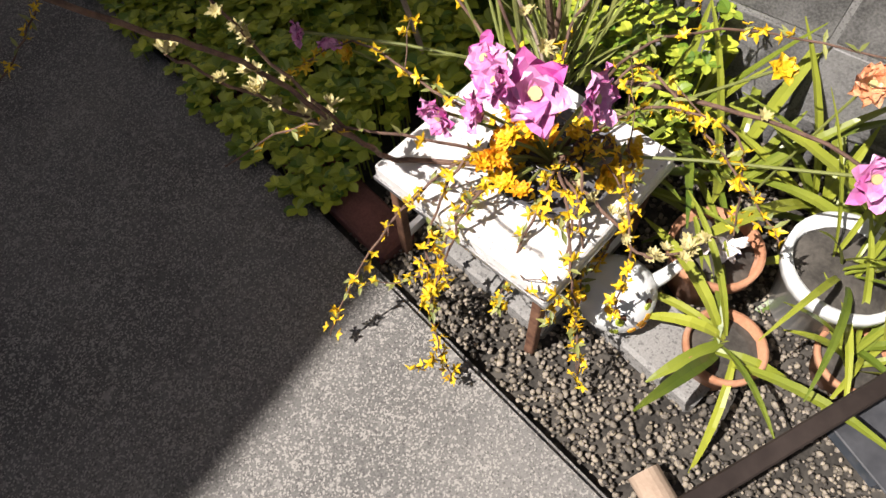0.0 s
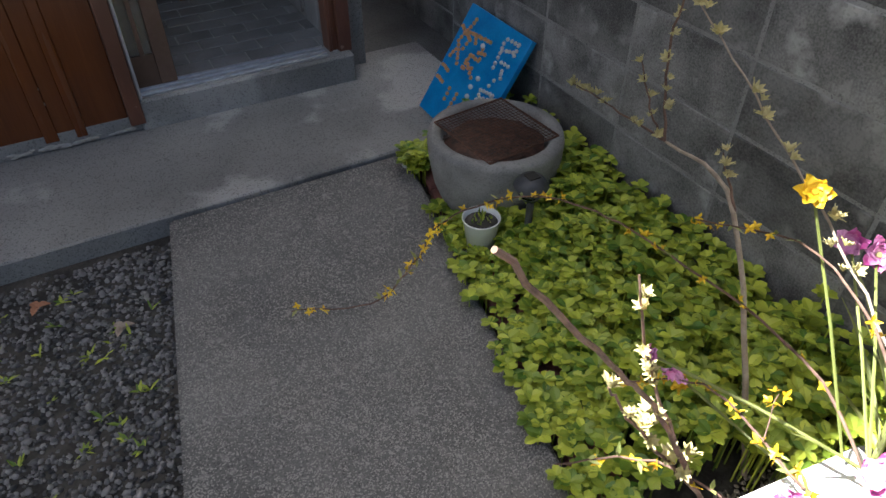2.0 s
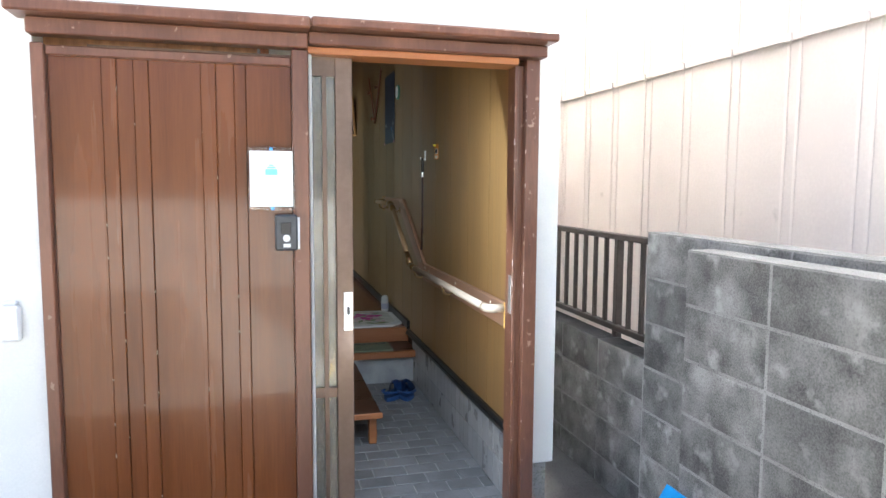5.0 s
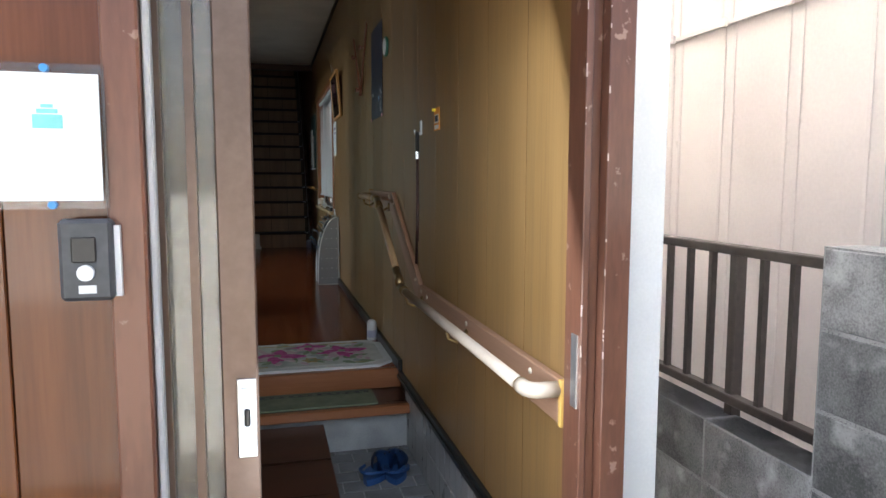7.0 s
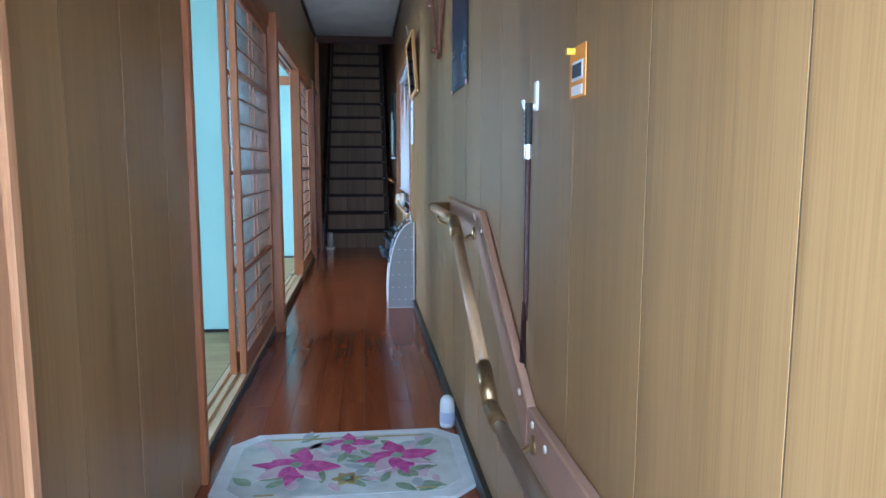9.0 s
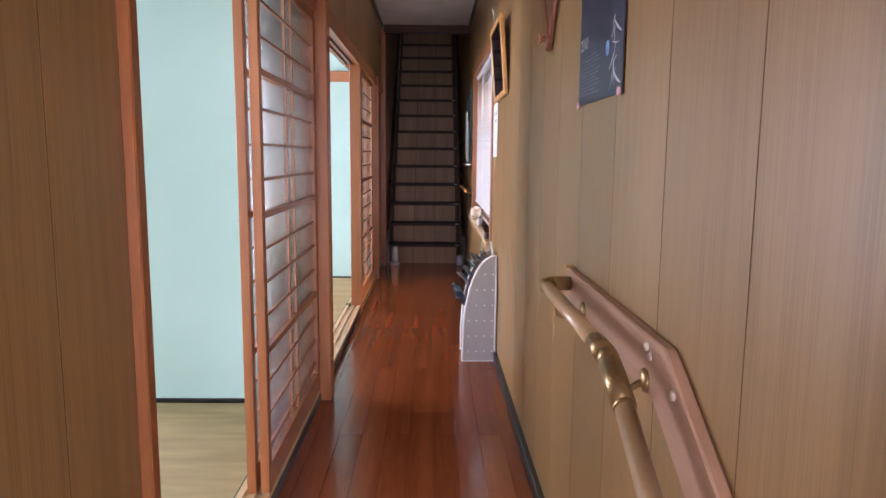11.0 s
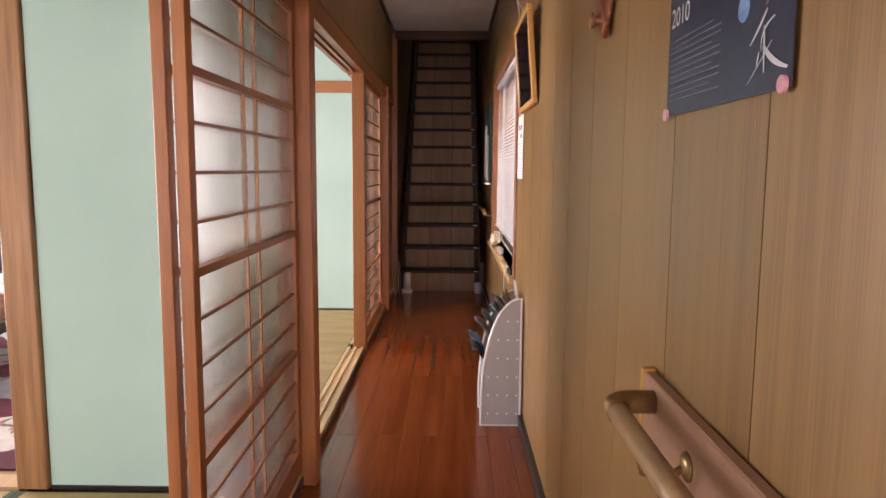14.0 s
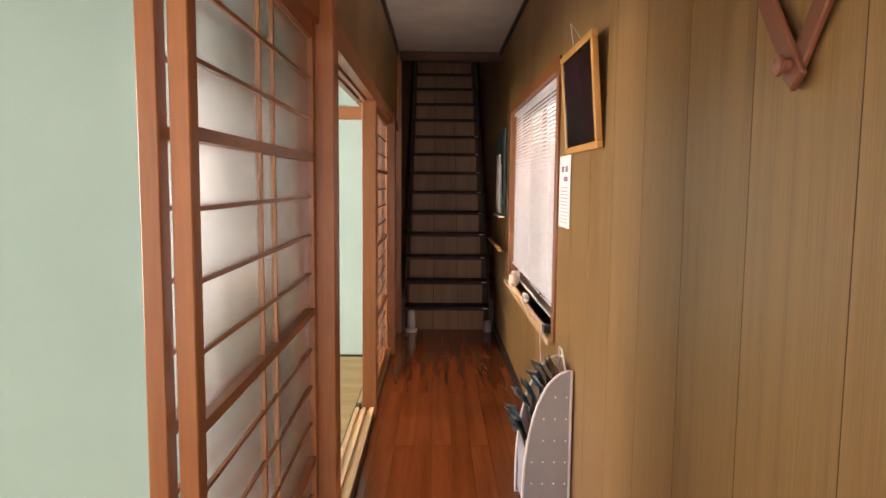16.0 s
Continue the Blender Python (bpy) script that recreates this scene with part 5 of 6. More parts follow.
# ---- things in the second room ----
CARPET = surface("wine_carpet", (0.09, 0.008, 0.025), (0.14, 0.014, 0.04), 10, 0.95, 0.6, 260)
CARPET_WHITE = surface("carpet_white", (0.5, 0.47, 0.44), (0.62, 0.58, 0.55), 14, 0.95, 0.7, 260, spots=((0.4, 0.2, 0.22), 9, 0.55, 0.66))
CARPET_GREY = surface("carpet_grey", (0.25, 0.25, 0.3), (0.36, 0.36, 0.4), 14, 0.95, 0.7, 260, spots=((0.2, 0.24, 0.16), 12, 0.55, 0.66))
carpet = thing("carpet", "wine red carpet with white and grey floral bands", "carpet", at=Matrix.Translation((-3.4, 7.99, ROOM)))
part("ground", boxes((0, 2.38, 0, 2.5, 0.0005, 0.01)), CARPET, carpet)
CARPET_ROSE = surface("carpet_rose", (0.4, 0.12, 0.16), (0.56, 0.25, 0.28), 30, 0.95, 0.6, 260)
CARPET_LEAF = surface("carpet_leaf", (0.12, 0.14, 0.08), (0.2, 0.22, 0.13), 30, 0.95, 0.6, 260)
rnd = random.Random(11)
for row in range(4):
    pale, y0 = CARPET_GREY if row % 2 else CARPET_WHITE, 0.15 + 0.6 * row
    edge = [(0.06 + 2.26 * k / 60, y0 + 0.05 * rnd.random() + 0.03 * math.sin(k * 0.9)) for k in range(61)]
    edge += [(0.06 + 2.26 * k / 60, y0 + 0.34 + 0.06 * rnd.random() + 0.03 * math.sin(k * 1.3)) for k in range(60, -1, -1)]
    part("band", flat(edge, 0.0098, 0.0122), pale, carpet)
    for k in range(16):
        x, y = 0.1 + 0.14 * k + rnd.uniform(-0.03, 0.03), y0 + rnd.uniform(0.1, 0.3)
        for q in range(5):
            part("petal", flat(petal(x, y, 1.257 * q + k, rnd.uniform(0.03, 0.045), 0.014), 0.012, 0.0134 + 0.0002 * q), CARPET_ROSE if k % 3 else CARPET_GREY, carpet)
        for q in range(3):
            part("leaf", flat(petal(x, y, rnd.uniform(0, 6.28), rnd.uniform(0.06, 0.1), 0.012), 0.012, 0.0129), CARPET_LEAF, carpet)
tea_table = thing("low_table", "wide low brown lacquered table on the wine carpet", "table", at=Matrix.Translation((-3.1, 8.72, ROOM + 0.011)))
part("tabletop", boxes((0, 1.2, 0, 1.22, 0.275, 0.305), bevel=0.01), wood("lacquered_table_wood", (0.09, 0.04, 0.02), (0.17, 0.08, 0.04), "y", 0.2, 0.03), tea_table)
part("apron", boxes((0.05, 1.15, 0.05, 1.17, 0.215, 0.275)), DARK_WOOD, tea_table)
for x in (0.05, 1.08):
    for y in (0.05, 1.1):
        part("leg", boxes((x, x + 0.07, y, y + 0.07, 0, 0.215), bevel=0.008), DARK_WOOD, tea_table)
table = thing("low_table", "low dark brown wooden stand beyond the carpet", "table", at=pose(-2.35, 10.52, ROOM) @ Matrix.Diagonal((0.7, 0.5, 0.62, 1)) @ pose(-1.35, 0, 0))
part("tabletop", boxes((0, 1.35, 0, 0.9, 0.3, 0.34), bevel=0.012), STEP_WOOD, table)
part("apron", boxes((0.06, 1.29, 0.06, 0.84, 0.24, 0.3)), DARK_WOOD, table)
for x in (0.06, 1.22):
    for y in (0.06, 0.77):
        part("leg", boxes((x, x + 0.07, y, y + 0.07, 0, 0.3), bevel=0.008), DARK_WOOD, table)
PINK_CLOTH = surface("pale_pink_cloth", (0.5, 0.36, 0.42), (0.6, 0.46, 0.52), 12, 0.95, 0.4, 200)
for k in range(2):
    bm = bmesh.new()
    box(bm, -0.25, 0.25, -0.25, 0.25, 0, 0.06, 0.025)
    solid("floor_cushion", bm, PINK_CLOTH if k % 2 else RUG_EDGE, "pale pink square floor cushion lying in a stack", "cushion", "stack of floor cushions", at=pose(-2.65, 10.74, ROOM + 0.211 + 0.077 * k, 0, 0, 4 * (k % 3)))
curtain = bmesh.new()
folds = [[curtain.verts.new((-3.62 + 0.03 * k, 10.86 + 0.022 * math.sin(k * 1.6), z)) for z in (ROOM + 0.1, 1.6, 2.42)] for k in range(18)]
for a, b in zip(folds, folds[1:]):
    for k in range(2):
        curtain.faces.new((a[k], a[k + 1], b[k + 1], b[k]))
bmesh.ops.solidify(curtain, geom=curtain.faces[:], thickness=0.004)
solid("curtain", curtain, surface("black_curtain_cloth", (0.012, 0.014, 0.02), (0.03, 0.032, 0.04), 20, 0.9, 0.3, 200), "black pleated curtain hanging in the room", "curtain", at=Matrix.Translation((0.3, 0, 0)))
paper_screen = thing("shoji_window", "white paper lattice window screen in the room", "sliding screen", at=Matrix.Translation((-3.05, 10.99, 0.95)))
for row in ((0, 0.04, 0, 0.03, 0, 1.46), (0.86, 0.9, 0, 0.03, 0, 1.46)):
    part("stile", boxes(row), CEDAR, paper_screen)
for z in (0, 1.42):
    part("rail", boxes((0.04, 0.86, 0, 0.03, z, z + 0.04)), CEDAR_X, paper_screen)
for k in range(11):
    part("muntin", boxes((0.04, 0.86, 0.004, 0.012, 0.15 + 0.115 * k, 0.158 + 0.115 * k)), CEDAR_X, paper_screen)
for k in range(3):
    part("upright", boxes((0.24 + 0.2 * k, 0.248 + 0.2 * k, 0.004, 0.012, 0.04, 1.42)), CEDAR, paper_screen)
part("paper", boxes((0.04, 0.86, 0.013, 0.015, 0.04, 1.42)), PAPER, paper_screen)

fern = thing("hanging_ornament", "small green leafy ornament hung high on the panel", "ornament", at=Matrix.Translation((0.036, 4.9, 2.18)))
LEAF_ORN = surface("dark_leaf", (0.03, 0.06, 0.03), (0.07, 0.12, 0.06), 20, 0.6)
bm = bmesh.new()
for k in range(9):
    ang = k * 0.7
    tube(bm, [(0, 0, 0), (0.012, 0.02 * math.cos(ang), 0.02 * math.sin(ang)), (0.018, 0.05 * math.cos(ang), 0.05 * math.sin(ang) - 0.015)], 0.004, 5, 0.001)
part("leaves", bm, LEAF_ORN, fern)
part("nail", bar([(-0.004, 0, 0.0), (0.012, 0, 0.004)], 0.003, 6), ALU, fern)

# ---- garden ----
def leafy(name, dark, light, rough=0.5, fine=9.0):
    """Leaf or petal colour that shifts from piece to piece."""
    m = bpy.data.materials.new(name)
    m.use_nodes = True
    nodes, link = m.node_tree.nodes, m.node_tree.links.new
    b, geo, ramp = nodes["Principled BSDF"], nodes.new("ShaderNodeNewGeometry"), nodes.new("ShaderNodeValToRGB")
    co, n = nodes.new("ShaderNodeTexCoord"), nodes.new("ShaderNodeTexNoise")
    n.inputs["Scale"].default_value = fine
    link(co.outputs["Object"], n.inputs["Vector"])
    mix = nodes.new("ShaderNodeMath")
    mix.operation = "MULTIPLY_ADD"
    link(geo.outputs["Random Per Island"], mix.inputs[0])
    mix.inputs[1].default_value = 0.6
    half = nodes.new("ShaderNodeMath")
    half.operation = "MULTIPLY"
    half.inputs[1].default_value = 0.45
    link(n.outputs[0], half.inputs[0])
    link(half.outputs[0], mix.inputs[2])
    ramp.color_ramp.elements[0].color, ramp.color_ramp.elements[1].color = (*dark, 1), (*light, 1)
    ramp.color_ramp.elements[0].position, ramp.color_ramp.elements[1].position = 0.2, 0.85
    link(mix.outputs[0], ramp.inputs[0])
    link(ramp.outputs[0], b.inputs["Base Color"])
    b.inputs["Roughness"].default_value = rough
    b.inputs["Subsurface Weight"].default_value = 0.15
    b.inputs["Subsurface Radius"].default_value = (0.004, 0.004, 0.002)
    return m


COVER = leafy("ground_cover_leaf", (0.075, 0.165, 0.014), (0.54, 0.59, 0.06), 0.4)
STRAP = leafy("strap_leaf", (0.05, 0.1, 0.012), (0.34, 0.36, 0.04), 0.35)
STEM_GREEN = leafy("green_stem", (0.14, 0.17, 0.04), (0.32, 0.33, 0.1))
BARK = surface("twig_bark", (0.09, 0.05, 0.035), (0.2, 0.12, 0.085), 30, 0.85, 0.6, 200)
BARK_PALE = surface("pale_twig_bark", (0.26, 0.2, 0.15), (0.42, 0.34, 0.26), 30, 0.85, 0.6, 200)
FORSYTHIA = leafy("forsythia_yellow", (0.65, 0.36, 0.005), (0.85, 0.62, 0.02))
MARIGOLD = leafy("marigold_orange", (0.75, 0.28, 0.005), (0.85, 0.48, 0.01))
MAGENTA = leafy("magenta_petal", (0.52, 0.05, 0.3), (0.84, 0.5, 0.74), 0.5, 45.0)
BUD = leafy("cream_bud", (0.42, 0.36, 0.14), (0.62, 0.55, 0.28))
WHITE_PETAL = leafy("white_petal", (0.66, 0.6, 0.58), (0.82, 0.78, 0.76))
PEBBLE = leafy("pebble", (0.045, 0.04, 0.034), (0.36, 0.31, 0.24), 0.75, 25.0)
TERRACOTTA = surface("terracotta", (0.36, 0.16, 0.08), (0.5, 0.25, 0.14), 8, 0.85, 0.4, 160, spots=((0.5, 0.42, 0.35), 6, 0.58, 0.72))
BRICK = surface("red_brick", (0.13, 0.055, 0.045), (0.24, 0.1, 0.08), 12, 0.9, 0.7, 200, vary=0.15)
GLAZE = surface("white_glaze", (0.7, 0.72, 0.7), (0.8, 0.82, 0.8), 5, 0.15, 0.02, 60)
RUST = surface("rusty_wire", (0.1, 0.045, 0.026), (0.22, 0.11, 0.062), 30, 0.85, 0.4, 150)


def blade(bm, base, way, long, wide, droop=0.3, fold=0.25, segs=3, normal=Vector((0, 0, 1)), ruffle=0.0, peak=1.0):
    """One leaf or petal: a folded, tapering, drooping strip."""
    way = Vector(way).normalized()
    side = way.cross(normal)
    side = side.normalized() if side.length > 1e-4 else Vector((1, 0, 0))
    up, rows, p, d = side.cross(way), [], Vector(base), way.copy()
    for k in range(segs + 1):
        u = k / segs
        w = wide * math.sin(math.pi * min(0.97, (0.12 + 0.85 * u) ** peak)) ** 0.8
        wave = ruffle * wide * math.sin(9.0 * u + 40 * p.x)
        rows.append((bm.verts.new(p - side * w + up * (w * fold + wave)), bm.verts.new(p), bm.verts.new(p + side * w + up * (w * fold - wave))))
        d = (d - Vector((0, 0, droop / segs))).normalized()
        p = p + d * (long / segs)
    for a, b in zip(rows, rows[1:]):
        bm.faces.new((a[0], a[1], b[1], b[0]))
        bm.faces.new((a[1], a[2], b[2], b[1]))


def blossom(bm, at, r, rnd, petals=5, width=0.32, facing=None, cup=0.45, segs=2, ruffle=0.0):
    f = Vector(facing) if facing else Vector((rnd.uniform(-1, 1), rnd.uniform(-1, 1), rnd.uniform(-0.6, 1)))
    f.normalize()
    s = f.cross(Vector((0.3, 0.5, 0.81))).normalized()
    t = f.cross(s)
    start = rnd.uniform(0, 6)
    for k in range(petals):
        a = start + 2 * math.pi * k / petals
        blade(bm, at, (math.cos(a) * s + math.sin(a) * t) + f * cup * rnd.uniform(0.7, 1.3), r * rnd.uniform(0.8, 1.15), r * width, 0.1, 0.3, segs, f, ruffle)


def bed_x(y):
    return right(y) + 0.01


# brick edging, each brick on its own
edging = thing("brick_edging", "row of reddish edging bricks beside the path", "edging", at=Matrix.Translation((0, 0, 0.085)))
brick = mesh_from(boxes((0, 0.095, 0.004, 0.196, 0, 0.065), bevel=0.006), "brick", BRICK)
rnd = random.Random(2)
for k in range(8):
    y = 1.34 + 0.2 * k
    piece("brick", brick, edging, pose(bed_x(y) + 0.012, y, rnd.uniform(-0.006, 0.006), rnd.uniform(-2, 2), rnd.uniform(-3, 3), -11.3))

# leafy ground cover
bm, rnd = bmesh.new(), random.Random(3)
count = 0
while count < 1500:
    y = rnd.uniform(1.15, 2.98)
    x = rnd.uniform(bed_x(y) + 0.01, 1.33)
    if (x - 1.03) ** 2 + (y - 2.6) ** 2 < 0.205 ** 2 or (x < bed_x(y) + 0.1 and rnd.random() < 0.55) or (y > 2.62 and rnd.random() < 0.75) or (y < 1.5 and x < 0.95) or (y < 1.36 and x < 1.14):
        continue
    z = 0.17 + 0.13 * min(1, (x - bed_x(y)) / 0.3) * rnd.uniform(0.4, 1.15)
    n = rnd.randint(5, 8)
    size = rnd.uniform(0.55, 1.05)
    for k in range(n):
        a = 2.4 * k + rnd.uniform(-0.3, 0.3)
        lift = rnd.uniform(0.05, 0.7)
        blade(bm, (x, y, z), (math.cos(a), math.sin(a), lift), 0.038 * size, 0.0135 * size, 0.3, 0.25, 4, peak=1.5)
    tube(bm, [(x, y, 0.1), (x + rnd.uniform(-0.01, 0.01), y, z)], 0.0022, 4)
    count += 1
for k in range(330):
    if k < 190:
        x, y = rnd.uniform(1.1, 1.335), rnd.uniform(0.98, 1.62)
        z = rnd.uniform(0.22, 0.43) * (0.75 + 0.25 * (x - 1.1) / 0.23)
    elif k < 290:
        y = rnd.uniform(1.55, 2.6)
        x, z = bed_x(y) + rnd.uniform(-0.05, 0.05), rnd.uniform(0.165, 0.2)
    else:
        x, y = 0.87 + rnd.gauss(0, 0.02), 2.86 + rnd.gauss(0, 0.03)
        z = rnd.uniform(0.17, 0.23)
    size = rnd.uniform(0.55, 1.0)
    for s in range(rnd.randint(5, 7)):
        a = 2.4 * s + rnd.uniform(-0.3, 0.3)
        blade(bm, (x, y, z), (math.cos(a), math.sin(a), rnd.uniform(0.05, 0.7)), 0.038 * size, 0.0135 * size, 0.3, 0.25, 4, peak=1.5)
    tube(bm, [(x, y, 0.1), (x, y, z)], 0.002, 4)
solid("ground_cover", bm, COVER, "dense yellow-green leafy ground cover in the bed", "plants", kind="stuff")


def pebbles(name, label, n, place, seed, sizes, material):
    rnd, verts, faces = random.Random(seed), [], []
    ico = bmesh.new()
    bmesh.ops.create_icosphere(ico, subdivisions=1, radius=1.0)
    base, tris = [v.co.copy() for v in ico.verts], [[v.index for v in f.verts] for f in ico.faces]
    ico.free()
    for _ in range(n):
        x, y, z = place(rnd)
        r = rnd.uniform(*sizes) * (1.5 if rnd.random() < 0.06 else 1)
        m = pose(x, y, z, rnd.uniform(0, 40), rnd.uniform(0, 40), rnd.uniform(0, 360)) @ Matrix.Diagonal((r * rnd.uniform(0.9, 1.5), r, r * rnd.uniform(0.5, 0.8), 1))
        o = len(verts)
        verts += [tuple(m @ (v * rnd.uniform(0.85, 1.1))) for v in base]
        faces += [[o + i for i in t] for t in tris]
    me = bpy.data.meshes.new(name)
    me.from_pydata(verts, [], faces)
    me.materials.append(material)
    me.shade_smooth()
    return tagged(new(name, me), label, "gravel", kind="stuff")


def in_bed(rnd):
    y = rnd.uniform(0.25, 1.45)
    return rnd.uniform(bed_x(y) + 0.004, 1.33), y, 0.118 + rnd.uniform(0, 0.012)


def in_yard(rnd):
    y = rnd.uniform(0.6, 2.95) if rnd.random() < 0.85 else rnd.uniform(-1.5, 0.6)
    return left(y) - 0.01 - abs(rnd.gauss(0, 0.5)), y, 0.086


structure("bed_soil", flat([(bed_x(-4) - 0.01, -4), (1.352, -4), (1.352, 2.955), (bed_x(2.955) - 0.008, 2.955)], 0.0, 0.112), SOIL, "dark soil of the planting bed")
pebbles("gravel", "mixed grey and tan gravel between the pots", 11000, in_bed, 4, (0.0025, 0.0068), PEBBLE)
pebbles("yard_grit", "grey grit scattered over the bare soil", 15000, in_yard, 6, (0.003, 0.009), leafy("yard_pebble", (0.02, 0.02, 0.02), (0.3, 0.29, 0.275), 0.8, 60.0))
bm, rnd = bmesh.new(), random.Random(9)
for _ in range(70):
    y = rnd.uniform(1.0, 2.9)
    x = left(y) - rnd.uniform(0.05, 0.8)
    for k in range(rnd.randint(3, 7)):
        a = rnd.uniform(0, 6.28)
        blade(bm, (x, y, 0.086), (math.cos(a), math.sin(a), rnd.uniform(0.3, 1.5)), rnd.uniform(0.015, 0.04), rnd.uniform(0.002, 0.006), 0.4, 0.2, 2)
solid("weeds", bm, COVER, "small green weeds in the bare soil", "weeds", kind="stuff")
for k, (x, y) in enumerate(((-0.36, 2.82), (-0.16, 2.62), (-0.62, 2.86))):
    bm = bmesh.new()
    for s in range(3):
        blade(bm, (0, 0, 0.01), (math.cos(2.1 * s), math.sin(2.1 * s), 0.5), 0.034, 0.012, 0.8, 0.5, 4)
    solid("dead_leaf", bm, TERRACOTTA if k == 0 else BARK_PALE, "curled dry leaf on the bare soil", "leaf", "dry leaves", at=Matrix.Translation((x, y, 0.086)))

# stone basin with its grate
basin = thing("stone_basin", "round granite water basin with a rusty grate", "basin", at=Matrix.Translation((1.033, 2.595, 0.112)) @ Matrix.Diagonal((1.06, 1.06, 1, 1)))
bm = lathe([(0.125, 0.0), (0.15, 0.02), (0.185, 0.12), (0.2, 0.21), (0.203, 0.265), (0.198, 0.285), (0.168, 0.288), (0.16, 0.275), (0.15, 0.2), (0.12, 0.13), (0.02, 0.12)], 44, 0.002, 3)
part("bowl", bm, STONE, basin, smooth=True)
part("wet_leaves", lathe([(0.0, 0.225), (0.13, 0.23), (0.15, 0.24), (0.08, 0.252), (0.01, 0.255)], 24, 0.05, 5), surface("wet_dead_leaves", (0.035, 0.018, 0.012), (0.13, 0.06, 0.036), 40, 0.6, 1.0, 90), basin)
grate = bmesh.new()
for k in range(21):
    u = -0.13 + 0.013 * k
    h = 0.105 if abs(u) < 0.12 else 0.1
    tube(grate, [(u, -0.14, 0.291), (u, 0.14, 0.297)], 0.0011, 4)
    tube(grate, [(-0.135, u * 1.05, 0.2925), (0.135, u * 1.05, 0.2955)], 0.0011, 4)
for s in (-1, 1):
    tube(grate, [(s * 0.137, -0.142, 0.291), (s * 0.137, 0.142, 0.297)], 0.0028, 6)
    tube(grate, [(-0.137, s * 0.142, 0.294 + 0.003 * s), (0.137, s * 0.142, 0.294 + 0.003 * s)], 0.0028, 6)
g = part("grate", grate, surface("dark_rusty_wire", (0.05, 0.023, 0.014), (0.13, 0.06, 0.034), 60, 0.85, 0.3, 150), basin, "rusty wire grate")
g.matrix_basis = pose(0, 0, -0.0015, 0, 0, 7) @ Matrix.Diagonal((0.93, 0.93, 1, 1))
bm, rnd = bmesh.new(), random.Random(21)
for _ in range(110):
    x, y = rnd.uniform(-0.11, 0.07), rnd.uniform(-0.11, 0.11)
    a = rnd.uniform(0, 6.28)
    blade(bm, (x, y, rnd.uniform(0.215, 0.25)), (math.cos(a), math.sin(a), rnd.uniform(-0.3, 0.3)), 0.05, 0.012, 0.1, 0.3, 2)
# leaves kept darker than the wire, so that the grate stands out
part("dead_leaves", bm, surface("dark_brown_leaf", (0.02, 0.011, 0.008), (0.06, 0.03, 0.02), 30, 0.6, 0.5, 90), basin, "brown dead leaves under the grate")

# blue board of shells
BLUE = surface("blue_board_paint", (0.0, 0.2, 0.52), (0.01, 0.28, 0.64), 12, 0.45, 0.15, 120)
SHELL = leafy("orange_shell", (0.42, 0.13, 0.03), (0.68, 0.36, 0.16), 0.4)
SHELL_PALE = leafy("pale_shell", (0.36, 0.3, 0.27), (0.75, 0.7, 0.65), 0.4)
T, R, L = Vector((1.322, 3.234, 0.535)), Vector((1.322, 2.836, 0.535)), Vector((1.085, 3.234, 0.166))
u, v = (R - T).normalized(), (L - T).normalized()
n = u.cross(v).normalized()
n = n if n.x < 0 else -n
m = Matrix((u, v, n)).transposed().to_4x4()
m.translation = T
sign = thing("blue_board", "bright blue board with shell lettering leaning on the wall", "sign", at=m)
part("board", boxes((0, (R - T).length, 0, (L - T).length, -0.022, 0), bevel=0.002), BLUE, sign)
ring = lathe([(0.0075, 0), (0.0085, 0.004), (0.0058, 0.007), (0.0038, 0.004), (0.0005, 0.0035)], 10)
shell = mesh_from(ring, "shell", SHELL, True)
pale = mesh_from(lathe([(0.007, 0), (0.0078, 0.003), (0.005, 0.007), (0.001, 0.008)], 10), "shell", SHELL_PALE, True)
rnd = random.Random(14)
for me, strokes in ((shell, ((0.076, 0.042, 0.035, 0.144), (0.016, 0.09, 0.096, 0.116), (0.079, 0.093, 0.209, 0.082), (0.05, 0.156, 0.033, 0.205), (0.05, 0.156, 0.092, 0.213), (0.096, 0.116, 0.083, 0.158), (0.112, 0.091, 0.135, 0.114), (0.142, 0.159, 0.132, 0.211), (0.142, 0.159, 0.198, 0.16), (0.136, 0.182, 0.205, 0.224), (0.176, 0.136, 0.213, 0.127), (0.201, 0.152, 0.187, 0.114), (0.141, 0.211, 0.184, 0.196), (0.018, 0.249, 0.065, 0.255), (0.018, 0.297, 0.067, 0.302), (0.123, 0.304, 0.128, 0.349), (0.177, 0.306, 0.178, 0.363))),
                    (pale, ((0.285, 0.041, 0.349, 0.034), (0.348, 0.038, 0.356, 0.074), (0.276, 0.058, 0.289, 0.147), (0.285, 0.082, 0.343, 0.066), (0.314, 0.117, 0.353, 0.115), (0.336, 0.137, 0.352, 0.164), (0.288, 0.235, 0.357, 0.228), (0.356, 0.232, 0.355, 0.271), (0.29, 0.237, 0.292, 0.292), (0.314, 0.208, 0.326, 0.183), (0.301, 0.261, 0.345, 0.251), (0.296, 0.29, 0.35, 0.274)))):
    for x0, y0, x1, y1 in strokes:
        k = max(1, round(math.hypot(x1 - x0, y1 - y0) / 0.0185))
        for i in range(k + 1):
            piece("shell", me, sign, pose(x0 + (x1 - x0) * i / k + rnd.uniform(-0.002, 0.002), y0 + (y1 - y0) * i / k + rnd.uniform(-0.002, 0.002), 0, 0, 0, rnd.uniform(0, 360)))

